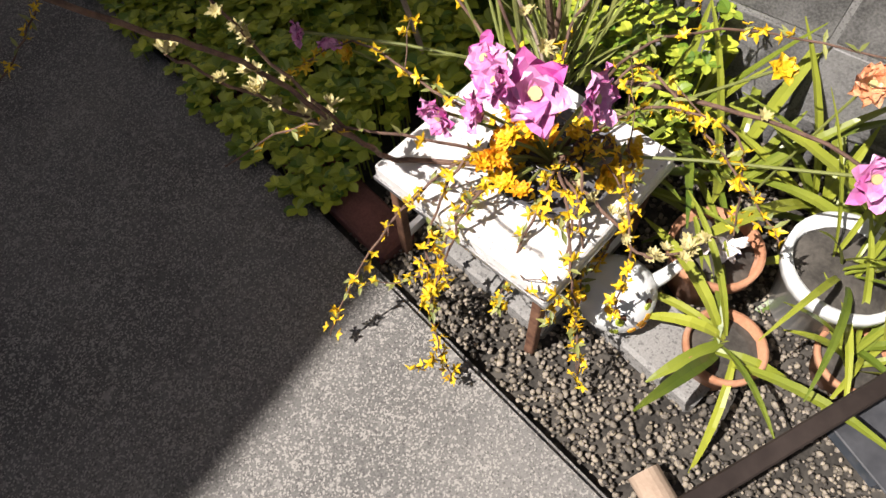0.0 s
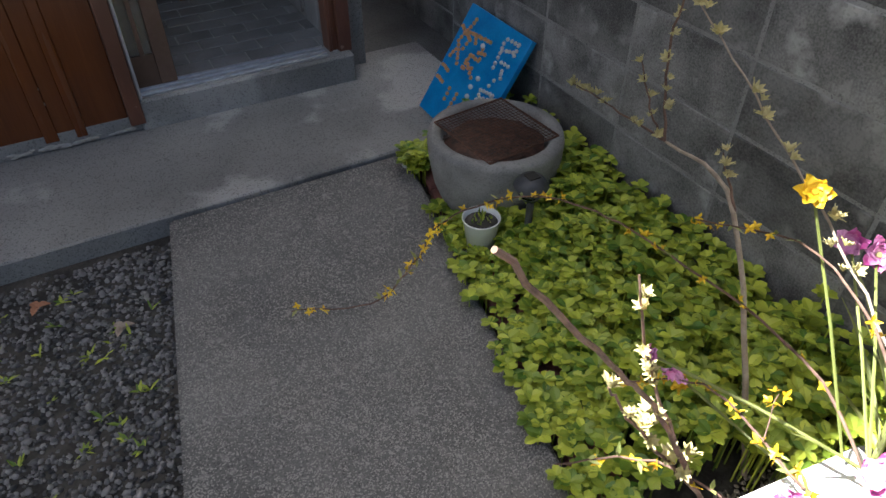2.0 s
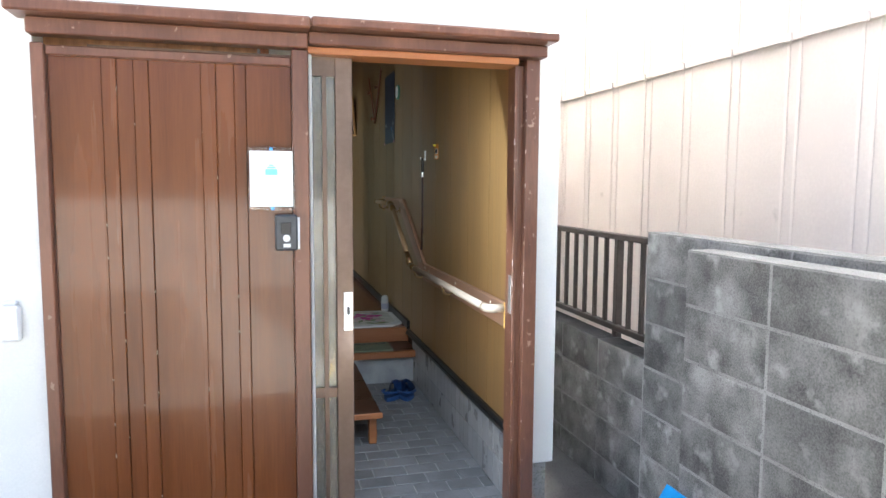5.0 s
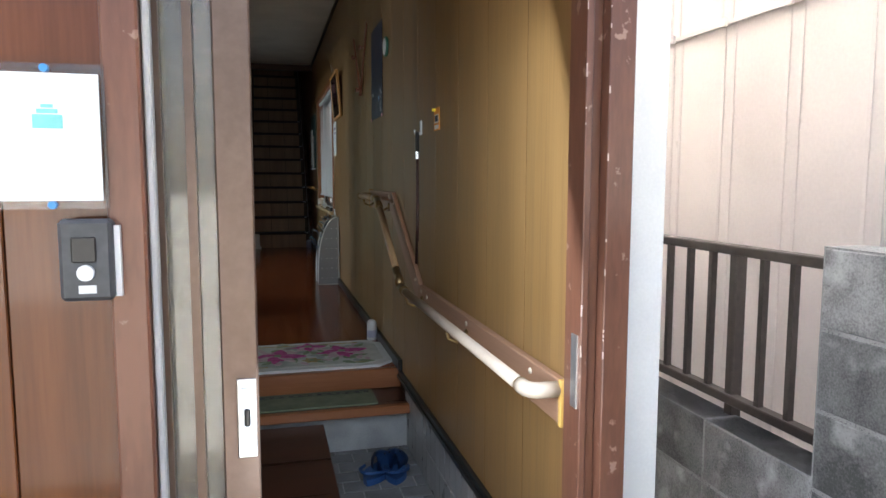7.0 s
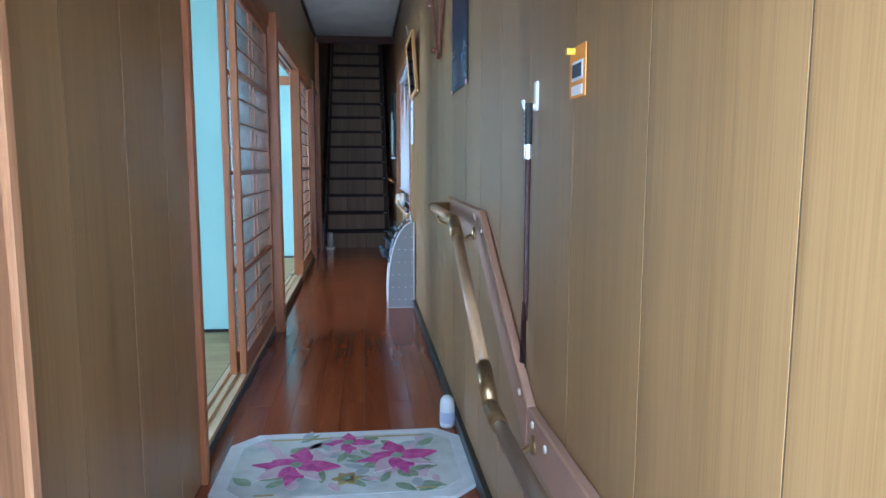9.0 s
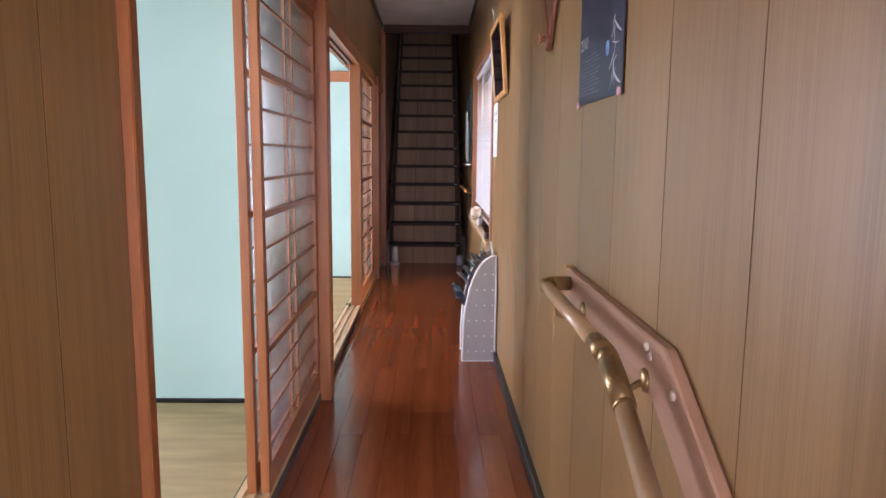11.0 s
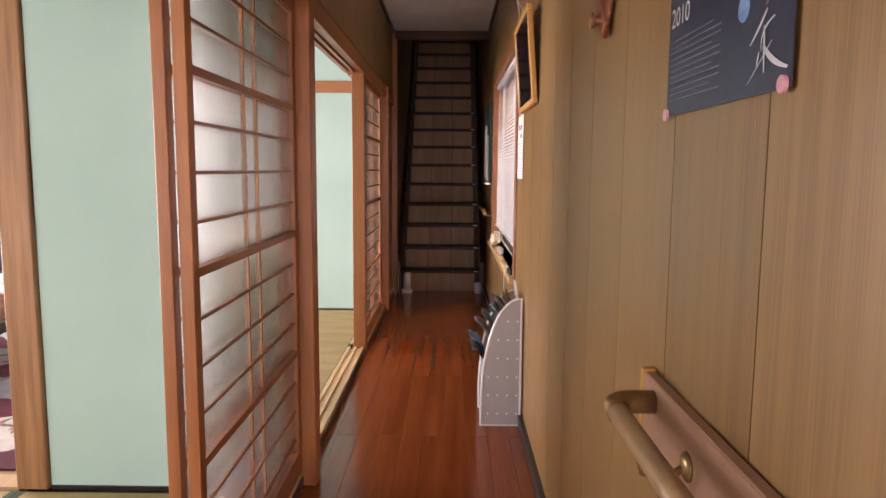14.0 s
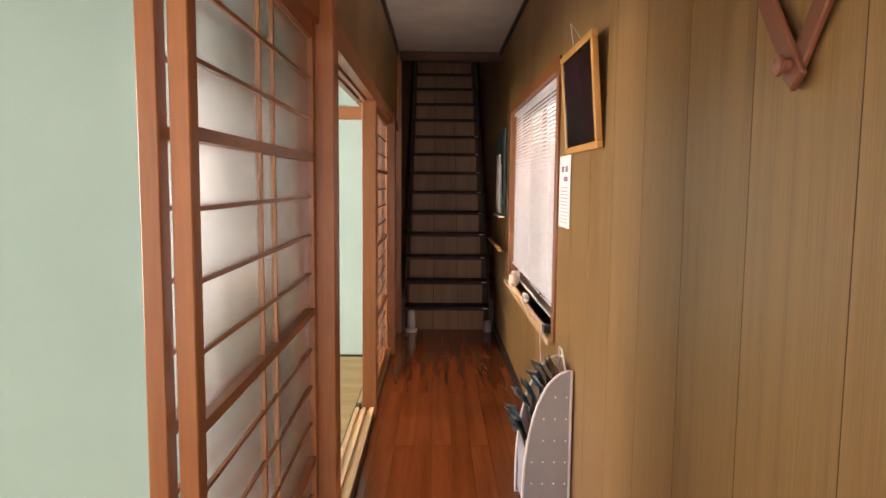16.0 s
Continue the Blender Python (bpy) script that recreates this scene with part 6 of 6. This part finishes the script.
for x, y in ((0.18, 0.107), (0.245, 0.211), (0.23, 0.251), (0.238, 0.286)):
    pebble = bmesh.new()
    bmesh.ops.create_icosphere(pebble, subdivisions=2, radius=0.011, matrix=Matrix.Translation((x, y, 0.004)) @ Matrix.Diagonal((1.1, 0.9, 0.6, 1)))
    part("white_stone", pebble, GLAZE, sign, smooth=True)

# small pot, solar lamp, bottle cap
pot = thing("small_pot", "small white plastic plant pot on a saucer", "plant pot", at=Matrix.Translation((0.85, 2.37, 0.15)) @ Matrix.Diagonal((1.2, 1.2, 1.25, 1)))
part("saucer", lathe([(0.03, 0), (0.042, 0.004), (0.045, 0.014), (0.04, 0.008), (0.004, 0.006)], 20), GLAZE, pot)
part("body", lathe([(0.032, 0.006), (0.046, 0.1), (0.048, 0.103), (0.044, 0.103), (0.042, 0.088), (0.005, 0.086)], 24), GLAZE, pot, smooth=True)
part("soil", lathe([(0.0, 0.088), (0.041, 0.09), (0.03, 0.096), (0.004, 0.097)], 16), SOIL, pot)
bm, rnd = bmesh.new(), random.Random(31)
for _ in range(26):
    a, r = rnd.uniform(0, 6.28), rnd.uniform(0, 0.03)
    blade(bm, (r * math.cos(a), r * math.sin(a), 0.09), (rnd.uniform(-0.4, 0.4), rnd.uniform(-0.4, 0.4), 1), 0.02, 0.003, 0.2, 0.2, 2)
part("seedlings", bm, COVER, pot)
lamp = thing("solar_lamp", "black plastic solar garden lamp on a stake", "garden lamp", at=Matrix.Translation((0.965, 2.3, 0.112)))
part("stake", bar([(0, 0, 0), (0.004, 0, 0.24)], 0.011, 12), GREY_PLASTIC, lamp)
part("lens", lathe([(0.024, 0.24), (0.034, 0.255), (0.036, 0.275), (0.03, 0.28)], 20), glass("smoky_lens", (0.4, 0.4, 0.4), 0.2), lamp)
head = part("head", lathe([(0.048, 0.278), (0.05, 0.285), (0.042, 0.3), (0.03, 0.312), (0.004, 0.315)], 24), GREY_PLASTIC, lamp, smooth=True)
part("solar_cell", boxes((-0.017, 0.017, -0.017, 0.017, 0.314, 0.317)), BLACK_TRIM, head)
solid("bottle_cap", lathe([(0.013, 0), (0.014, 0.005), (0.011, 0.008), (0.002, 0.008)], 14), GLAZE, "pale bottle cap lying on the concrete", "cap", at=Matrix.Translation((0.855, 2.885, GROUND - 0.006)))

# ---- table with the flower bowl ----
TOP = surface("white_terrazzo", (0.68, 0.67, 0.64), (0.8, 0.79, 0.77), 60, 0.5, 0.08, 400, spots=((0.42, 0.41, 0.4), 120, 0.64, 0.68))
stand = thing("garden_table", "small table with a white speckled top and rusty legs", "table", at=pose(0.589, 0.968, 0.112, 0, 0, -6.6))
part("tabletop", boxes((0, 0.365, 0, 0.385, 0.285, 0.318), bevel=0.004), TOP, stand)
part("metal_rim", boxes((-0.003, 0.368, -0.003, 0.388, 0.275, 0.285)), ALU, stand)
for x in (0.012, 0.33):
    for y in (0.012, 0.35):
        part("leg", boxes((x, x + 0.02, y, y + 0.02, 0, 0.275), bevel=0.002), RUST, stand)
for y in (0.016, 0.354):
    part("brace", boxes((0.032, 0.33, y, y + 0.012, 0.06, 0.085)), ALU, stand)
TABLE_Z = 0.43
bowl = thing("flower_bowl", "shallow grey glass bowl holding the cut flowers", "bowl", at=Matrix.Translation((0.8, 1.09, TABLE_Z + 0.0005)))
part("dish", lathe([(0.05, 0), (0.085, 0.006), (0.11, 0.03), (0.113, 0.033), (0.106, 0.032), (0.08, 0.012), (0.005, 0.008)], 32), surface("smoked_grey_glass", (0.1, 0.1, 0.11), (0.18, 0.18, 0.19), 10, 0.1), bowl, smooth=True)
coil = [(0.05 * math.cos(a), 0.05 * math.sin(a), 0.02 + 0.0012 * a) for a in np.linspace(0, 38, 90)]
part("wire_holder", bar(coil, 0.0016, 5), BLACK_TRIM, bowl)


def spray(name, label, category, points, bark, radius, decorate, seed, twigs=0, group=""):
    """A cut branch: a tapering stem, side twigs, and what grows on it."""
    ob, rnd = thing(name, label, category, group), random.Random(seed)
    pts = [Vector(p) for p in points]
    fine = []
    for i in range(len(pts) - 1):
        p0, p1, p2, p3 = pts[max(0, i - 1)], pts[i], pts[i + 1], pts[min(len(pts) - 1, i + 2)]
        for s in range(7):
            w = s / 7
            fine.append(0.5 * (2 * p1 + (p2 - p0) * w + (2 * p0 - 5 * p1 + 4 * p2 - p3) * w * w + (3 * p1 - p0 - 3 * p2 + p3) * w ** 3))
    fine.append(pts[-1])
    fine = [p + Vector((rnd.uniform(-1, 1), rnd.uniform(-1, 1), rnd.uniform(-1, 1))) * 0.003 for p in fine]
    bm = tube(bmesh.new(), fine, radius, 7, radius * 0.45)
    nodes = [(p, radius) for p in fine]
    for _ in range(twigs):
        i = rnd.randint(len(fine) // 4, len(fine) - 2)
        way = Vector((rnd.uniform(-1, 1), rnd.uniform(-1, 1), rnd.uniform(-0.2, 1))).normalized()
        tw = [fine[i] + way * (0.03 * k) + Vector((rnd.uniform(-1, 1), rnd.uniform(-1, 1), rnd.uniform(-1, 1))) * 0.006 for k in range(rnd.randint(3, 5))]
        tube(bm, tw, radius * 0.45, 5, radius * 0.25)
        nodes += [(p, radius * 0.4) for p in tw[1:]]
    part("stem", bm, bark, ob)
    for pname, material, chance, make in decorate:
        if pname == "leaves":
            bm = bmesh.new()
            for p, r in nodes[3:]:
                if rnd.random() < chance:
                    make(bm, p, rnd)
            part(pname, bm, material, ob)
            continue
        for p, r in nodes[3:]:
            if rnd.random() < chance:
                bm = bmesh.new()
                make(bm, p, rnd)
                part(pname, bm, material, ob)
    return ob


def forsy(bm, p, rnd):
    for _ in range(rnd.randint(1, 3)):
        q = p + Vector((rnd.uniform(-1, 1), rnd.uniform(-1, 1), rnd.uniform(-1, 1))) * 0.01
        blossom(bm, q, rnd.uniform(0.010, 0.016), rnd, 4, 0.26)


def budding(bm, p, rnd):
    for _ in range(2):
        q = p + Vector((rnd.uniform(-1, 1), rnd.uniform(-1, 1), rnd.uniform(-1, 1))) * 0.008
        blossom(bm, q, rnd.uniform(0.01, 0.024), rnd, 8, 0.2, (rnd.uniform(-0.8, 0.8), rnd.uniform(-0.8, 0.8), 1), 1.1, 3, 0.3)


def greenery(bm, p, rnd):
    for _ in range(2):
        blade(bm, p, (rnd.uniform(-1, 1), rnd.uniform(-1, 1), rnd.uniform(-0.3, 1)), rnd.uniform(0.014, 0.028), 0.004, 0.3, 0.2, 2)


YELLOW_TWIGS = "yellow forsythia sprays"
C = (0.8, 1.09, 0.45)
for k, (pts, f) in enumerate((
    ((C, (0.68, 1.2, 0.5), (0.52, 1.28, 0.36), (0.389, 1.302, 0.2)), 0.8),
    ((C, (0.65, 1.14, 0.5), (0.56, 1.15, 0.38), (0.516, 1.158, 0.27)), 0.6),
    ((C, (0.72, 1.0, 0.5), (0.68, 0.95, 0.36), (0.655, 0.93, 0.2)), 0.45),
    ((C, (0.84, 0.98, 0.52), (0.79, 0.95, 0.38), (0.745, 0.96, 0.2)), 0.75),
    ((C, (0.9, 1.0, 0.55), (0.92, 0.85, 0.56), (0.86, 0.78, 0.42)), 0.7),
    ((C, (0.96, 1.4, 0.53), (1.0, 1.762, 0.5), (0.948, 2.018, 0.5), (0.827, 2.154, 0.5), (0.618, 2.161, 0.5), (0.493, 2.069, 0.5), (0.35, 1.993, 0.5), (0.21, 2.12, 0.43)), 0.5),
    ((C, (0.75, 1.3, 0.55), (0.78, 1.5, 0.52), (0.72, 1.65, 0.4)), 0.75),
    ((C, (0.95, 1.05, 0.6), (1.1, 0.9, 0.6), (1.15, 0.6, 0.62)), 0.55),
    ((C, (0.74, 1.06, 0.5), (0.62, 1.05, 0.42), (0.58, 1.05, 0.3)), 0.7),
    ((C, (0.66, 1.22, 0.56), (0.56, 1.4, 0.58), (0.45, 1.5, 0.52)), 0.5),
    ((C, (0.84, 1.02, 0.52), (0.78, 0.95, 0.5), (0.72, 0.9, 0.45), (0.69, 0.88, 0.3)), 0.9),
    ((C, (0.73, 1.03, 0.5), (0.64, 0.95, 0.42), (0.6, 0.9, 0.3), (0.585, 0.87, 0.18)), 0.8),
    ((C, (0.97, 1.05, 0.55), (0.93, 0.93, 0.55), (0.88, 0.82, 0.53), (0.83, 0.72, 0.5)), 0.6),
    ((C, (0.66, 1.16, 0.46), (0.58, 1.17, 0.36), (0.51, 1.14, 0.26), (0.45, 1.06, 0.2)), 0.9),
    ((C, (0.7, 1.18, 0.52), (0.6, 1.2, 0.42), (0.55, 1.18, 0.3), (0.54, 1.17, 0.2)), 0.9),
    ((C, (0.76, 1.02, 0.52), (0.66, 0.98, 0.44), (0.6, 0.96, 0.32)), 0.35),
    ((C, (0.92, 1.15, 0.62), (1.05, 1.12, 0.66), (1.2, 1.0, 0.62)), 0.7),
    ((C, (0.85, 1.25, 0.7), (0.95, 1.5, 0.76), (1.02, 1.8, 0.6)), 0.35),
)):
    spray("forsythia_spray", "thin twig of yellow forsythia in the flower bowl", "flower", pts, BARK, 0.0032, (("blossom", FORSYTHIA, f, forsy), ("leaves", STEM_GREEN, 0.3, greenery)), 40 + k, 2 if f > 0.6 else 0, YELLOW_TWIGS)
for k, pts in enumerate((
    (C, (0.671, 1.301, 0.44), (0.6, 1.34, 0.55), (0.508, 1.386, 0.753), (0.34, 1.34, 1.0), (0.171, 1.296, 1.245)),
    ((0.6, 1.34, 0.55), (0.5, 1.4, 0.7), (0.411, 1.392, 0.861)),
    ((0.62, 1.33, 0.5), (0.54, 1.43, 0.75), (0.495, 1.461, 0.94)),
    (C, (0.95, 1.06, 0.52), (1.007, 0.928, 0.504), (1.02, 0.7, 0.52), (0.95, 0.48, 0.5)),
    (C, (0.75, 0.96, 0.47), (0.72, 0.88, 0.46), (0.76, 0.84, 0.45), (0.82, 0.8, 0.45)),
    (C, (0.9, 1.2, 0.6), (0.98, 1.45, 0.75), (1.0, 1.7, 0.9), (0.98, 1.9, 1.05)),
)):
    spray("budding_branch", "brown budding branch standing in the flower bowl", "branch", pts, BARK if k != 5 else BARK_PALE, 0.0055 if k in (0, 3) else 0.0035, (("bud", BUD, 0.06 if k in (0, 3) else 0.5, budding),), 60 + k, 0, "budding branches")
BED_STEMS = (((0.98, 1.45, 0.14), (1.06, 1.736, 0.642), (1.1, 1.993, 0.665)), ((1.1, 1.993, 0.665), (1.13, 2.18, 0.639), (1.16, 2.408, 0.613)), ((1.1, 1.993, 0.665), (1.12, 2.06, 0.855), (1.14, 2.058, 1.012), (1.15, 2.071, 1.105)), ((1.1, 1.993, 0.665), (1.11, 2.056, 0.698), (1.12, 2.135, 0.801)), ((1.06, 1.736, 0.642), (1.08, 1.822, 0.734)))
for k, pts in enumerate(BED_STEMS):
    spray("budding_branch", "pale thin stem with green buds in the bed", "branch", pts, BARK_PALE if k == 0 else BARK, 0.0075 if k == 0 else 0.0035, (("bud", BUD, 0.0 if k == 0 else 0.55, budding),), 71 + k, 0, "budding branches")


def flower(name, label, at, r, petals, material, heart, stem_to, seed, facing=None, width=0.34, cup=0.5):
    ob, rnd = thing(name, label, "flower"), random.Random(seed)
    at = Vector(at)
    f = Vector(facing or (-0.5, -0.3, 0.8)).normalized()
    bm = bmesh.new()
    blossom(bm, at, r, rnd, petals, width, f, cup, 5, 0.35)
    blossom(bm, at + f * r * 0.1, r * 0.8, rnd, petals, width, f, cup * 1.6, 5, 0.35)
    part("petals", bm, material, ob)
    part("centre", bar([at, at + f * r * 0.35], r * 0.16, 8), heart, ob)
    part("stem", bar([at, (at + Vector(stem_to)) / 2 + Vector((0, 0, 0.01)), stem_to], 0.0028, 6), STEM_GREEN, ob)


for k, (at, r, face) in enumerate((((0.715, 1.091, 0.703), 0.062, (-0.6, -0.2, 0.6)), ((0.69, 1.13, 0.72), 0.045, (-0.6, 0.4, 0.5)), ((0.77, 1.04, 0.67), 0.05, (0.1, -0.8, 0.4)), ((0.745, 1.588, 0.525), 0.03, (-0.6, 0.3, 0.2)), ((0.78, 1.56, 0.5), 0.032, (-0.3, -0.2, -0.5)), ((1.133, 1.538, 0.681), 0.035, (-0.7, -0.2, 0.4)), ((1.16, 1.5, 0.67), 0.035, (-0.4, -0.5, 0.5)), ((0.7, 1.24, 0.58), 0.045, (-0.8, 0.1, 0.0)), ((0.76, 1.2, 0.66), 0.04, (-0.4, 0.2, 0.7)), ((0.97, 0.66, 0.55), 0.05, (-0.5, -0.3, 0.6)), ((0.72, 1.18, 0.6), 0.04, (-0.5, 0.5, 0.2)))):
    flower("gladiolus_flower", "pink and magenta ruffled flower in the bowl", at, r, 6, MAGENTA, BUD, (0.8, 1.1, 0.47) if at[1] < 1.4 else (0.9, 1.25, 0.5), 80 + k, face, 0.38)
for k, (at, r, face) in enumerate((((0.839, 1.575, 0.41), 0.03, (-0.5, 0.2, 0.2)), ((0.814, 1.001, 0.479), 0.042, (-0.2, -0.6, 0.3)), ((0.973, 1.557, 0.838), 0.034, (-0.5, -0.4, 0.7)), ((0.85, 0.98, 0.5), 0.034, (0.3, -0.6, 0.5)), ((1.1, 0.85, 0.55), 0.03, (-0.4, -0.3, 0.8)))):
    flower("daffodil", "bright yellow daffodil with an orange centre", at, r, 6, FORSYTHIA, MARIGOLD, (0.82, 1.1, 0.46) if k != 2 else (0.93, 1.3, 0.45), 100 + k, face)
rnd = random.Random(120)
for k in range(17):
    a, d = rnd.uniform(0, 6.28), rnd.uniform(0.0, 0.1)
    x, y, z = 0.74 + d * math.cos(a), 1.13 + d * math.sin(a), 0.48 + rnd.uniform(0, 0.09)
    flower("marigold", "orange-yellow blossom clustered in the flower bowl", (x, y, z), rnd.uniform(0.02, 0.03), 9, MARIGOLD if k % 3 else FORSYTHIA, FORSYTHIA, (0.8, 1.09, 0.45), 130 + k, (rnd.uniform(-0.8, 0.2), rnd.uniform(-0.6, 0.5), 0.8), 0.24)


# ---- pots and strap-leaved plants ----
def strap_plant(name, label, at, n, long, wide, seed, material=STRAP, rise=1.0, droop=1.0):
    bm, rnd = bmesh.new(), random.Random(seed)
    for k in range(n):
        a = 2.4 * k + rnd.uniform(-0.4, 0.4)
        a += rnd.choice((0, 0, 0.8, -0.7))
        blade(bm, (rnd.uniform(-0.025, 0.025), rnd.uniform(-0.025, 0.025), 0), (math.cos(a), math.sin(a), rise * rnd.uniform(0.3, 2.2)), long * rnd.uniform(0.45, 1.25), wide * rnd.uniform(0.6, 1.2), droop * rnd.uniform(0.3, 1.7), 0.35, 7)
    return solid(name, bm, material, label, "plant", at=Matrix.Translation(at))


def clay_pot(name, label, at, r, h, material, seed=1, tilt=0, pebbled=True):
    ob = thing(name, label, "plant pot", at=pose(*at, tilt, 0, 0))
    part("body", lathe([(r * 0.62, 0), (r * 0.7, h * 0.05), (r * 0.95, h * 0.8), (r * 1.04, h * 0.84), (r * 1.05, h), (r * 0.92, h), (r * 0.9, h * 0.84), (0.01, h * 0.82)], 28, 0.004, seed), material, ob, smooth=True)
    part("soil", lathe([(r * 0.1, h * 0.83), (r * 0.89, h * 0.85), (r * 0.6, h * 0.9), (0.004, h * 0.91)], 18, 0.05, seed), SOIL, ob)
    return ob


clay_pot("terracotta_pot", "worn terracotta pot with white flowers", (0.93, 0.79, 0.118), 0.085, 0.15, TERRACOTTA, 3)
clay_pot("bulbous_pot", "chipped white glazed pot on the gravel", (1.0, 0.585, 0.118), 0.105, 0.19, GLAZE, 4)
clay_pot("terracotta_pot", "small terracotta pot with a strap-leaved plant", (0.775, 0.69, 0.118), 0.07, 0.12, TERRACOTTA, 5)
clay_pot("terracotta_pot", "low terracotta pot half hidden by leaves", (0.9, 0.49, 0.118), 0.065, 0.09, TERRACOTTA, 6)
black_pot = clay_pot("black_pot", "black plastic pot behind the table", (1.06, 1.22, 0.118), 0.115, 0.2, BLACK_TRIM, 7)
teapot = thing("white_jar", "white china jar with painted leaves", "jar", at=Matrix.Translation((0.765, 0.9, 0.155)))
part("body", lathe([(0.035, 0), (0.062, 0.015), (0.076, 0.05), (0.072, 0.085), (0.05, 0.105), (0.035, 0.108), (0.004, 0.11)], 28), GLAZE, teapot, smooth=True)
part("spout", bar([(0.05, -0.04, 0.06), (0.075, -0.06, 0.09), (0.09, -0.07, 0.115)], 0.016, 10, 0.011), GLAZE, teapot, smooth=True)
rnd = random.Random(17)
for k in range(20):
    a, z = rnd.uniform(2.0, 5.2), rnd.uniform(0.035, 0.098)
    r = float(np.interp(z, (0.015, 0.05, 0.085, 0.105), (0.062, 0.076, 0.072, 0.05))) - 0.0005
    dot = lathe([(0.0095, -0.002), (0.008, 0.0015), (0.001, 0.002)], 8)
    part("painted_leaf", dot, (COVER, RUST, MARIGOLD)[k % 3], teapot).matrix_basis = Matrix.Translation((r * math.cos(a), r * math.sin(a), z)) @ Vector((math.cos(a), math.sin(a), (z - 0.05) * 12)).to_track_quat("Z", "Y").to_matrix().to_4x4()
solid("stepping_stone", boxes((0, 0.14, 0, 0.3, 0, 0.055), bevel=0.008), APRON, "rough grey concrete block among the pots", "stone", at=pose(0.67, 0.68, 0.108, 0, 0, -12))
solid("stepping_stone", boxes((0, 0.1, 0, 0.3, 0, 0.055), bevel=0.008), APRON, "rough grey concrete block under the table", "stone", at=pose(0.64, 0.98, 0.104, 0, 0, -9))
solid("clay_pipe", bar([(-0.045, 0, 0.03), (0.045, 0, 0.03)], 0.03, 18), surface("tan_clay", (0.34, 0.25, 0.18), (0.46, 0.35, 0.26), 9, 0.9, 0.5, 160), "short tan clay cylinder lying at the path edge", "pipe", at=pose(0.5, 0.66, 0.118, 0, 0, 60))
strap_plant("strap_leaf_plant", "strap-leaved plant with broad green blades in a pot", (0.775, 0.69, 0.225), 13, 0.25, 0.0105, 201, rise=0.9, droop=1.2)
strap_plant("strap_leaf_plant", "thick clump of arching leaves against the wall", (1.2, 1.0, 0.14), 16, 0.42, 0.012, 208, rise=1.5)
strap_plant("strap_leaf_plant", "thick clump of arching leaves against the wall", (1.2, 0.64, 0.14), 16, 0.42, 0.014, 209, rise=1.5)
strap_plant("strap_leaf_plant", "narrow arching leaves behind the table", (1.03, 1.05, 0.14), 12, 0.34, 0.009, 210, rise=1.3)
strap_plant("strap_leaf_plant", "clump of long arching orchid leaves", (1.0, 0.585, 0.27), 14, 0.3, 0.007, 202, rise=1.4)
strap_plant("strap_leaf_plant", "clump of long arching orchid leaves", (1.17, 0.84, 0.15), 14, 0.38, 0.012, 203, rise=1.3)
strap_plant("strap_leaf_plant", "clump of long arching orchid leaves", (1.16, 0.5, 0.15), 26, 0.42, 0.014, 204, rise=1.3)
strap_plant("strap_leaf_plant", "narrow yellowing leaves in a low pot", (0.9, 0.49, 0.19), 14, 0.24, 0.008, 205, rise=1.2)
strap_plant("grassy_plant", "tall grassy leaves in the black pot", (1.06, 1.22, 0.28), 34, 0.4, 0.0055, 206, STEM_GREEN, 2.2, 0.7)
strap_plant("white_orchid", "pale fading white flowers in the terracotta pot", (0.93, 0.79, 0.262), 40, 0.045, 0.011, 207, WHITE_PETAL, 0.9, 0.6)
for k, (x, y, dx, dy, h) in enumerate(((1.06, 1.24, 0.1, 0.12, 0.85), (1.04, 1.2, -0.08, 0.16, 0.95), (1.1, 1.2, 0.22, -0.1, 0.75), (1.08, 1.26, 0.18, 0.04, 0.6), (1.02, 1.26, -0.1, 0.1, 0.8))):
    stem = thing("cane_stem", "stout yellow-green cane stem in the black pot", "plant", "canes in the black pot")
    part("stem", bar([(x, y, 0.27), (x + dx * 0.4, y + dy * 0.4, 0.27 + h * 0.45), (x + dx, y + dy, 0.27 + h)], 0.0075, 8, 0.004), STEM_GREEN if k % 2 == 0 else BARK, stem)
flower("orange_flower", "salmon orange ruffled flower by the wall", (1.2, 0.72, 0.5), 0.045, 8, leafy("salmon_petal", (0.6, 0.2, 0.08), (0.8, 0.45, 0.25)), BUD, (1.15, 0.78, 0.2), 301)

# dark metal frame and tray at the bed's near end
bar_frame = thing("metal_bench_frame", "dark brown metal bench rail beside the pots", "bench frame", at=pose(0.47, 0.655, 0.112, 0, 0, -26.5))
part("rail", boxes((-0.02, 1.0, -0.03, 0.0, 0.135, 0.235), bevel=0.003), DARK_BRONZE, bar_frame)
part("leg", boxes((0.0, 0.03, -0.03, 0.0, 0.0, 0.17)), DARK_BRONZE, bar_frame)
part("leg", boxes((0.9, 0.93, -0.03, 0.0, 0.0, 0.17)), DARK_BRONZE, bar_frame)
tray = thing("plastic_tray", "dark clear plastic tray under the bench rail", "tray", at=pose(0.72, 0.36, 0.13, 0, 0, -26))
part("tray_body", boxes((0, 0.26, 0, 0.14, 0, 0.05), bevel=0.012), surface("dark_clear_plastic", (0.04, 0.05, 0.06), (0.09, 0.1, 0.12), 9, 0.12, 0.3, 40), tray)
part("tray_rim", boxes((-0.008, 0.268, -0.008, 0.148, 0.05, 0.056), bevel=0.002), GREY_PLASTIC, tray)
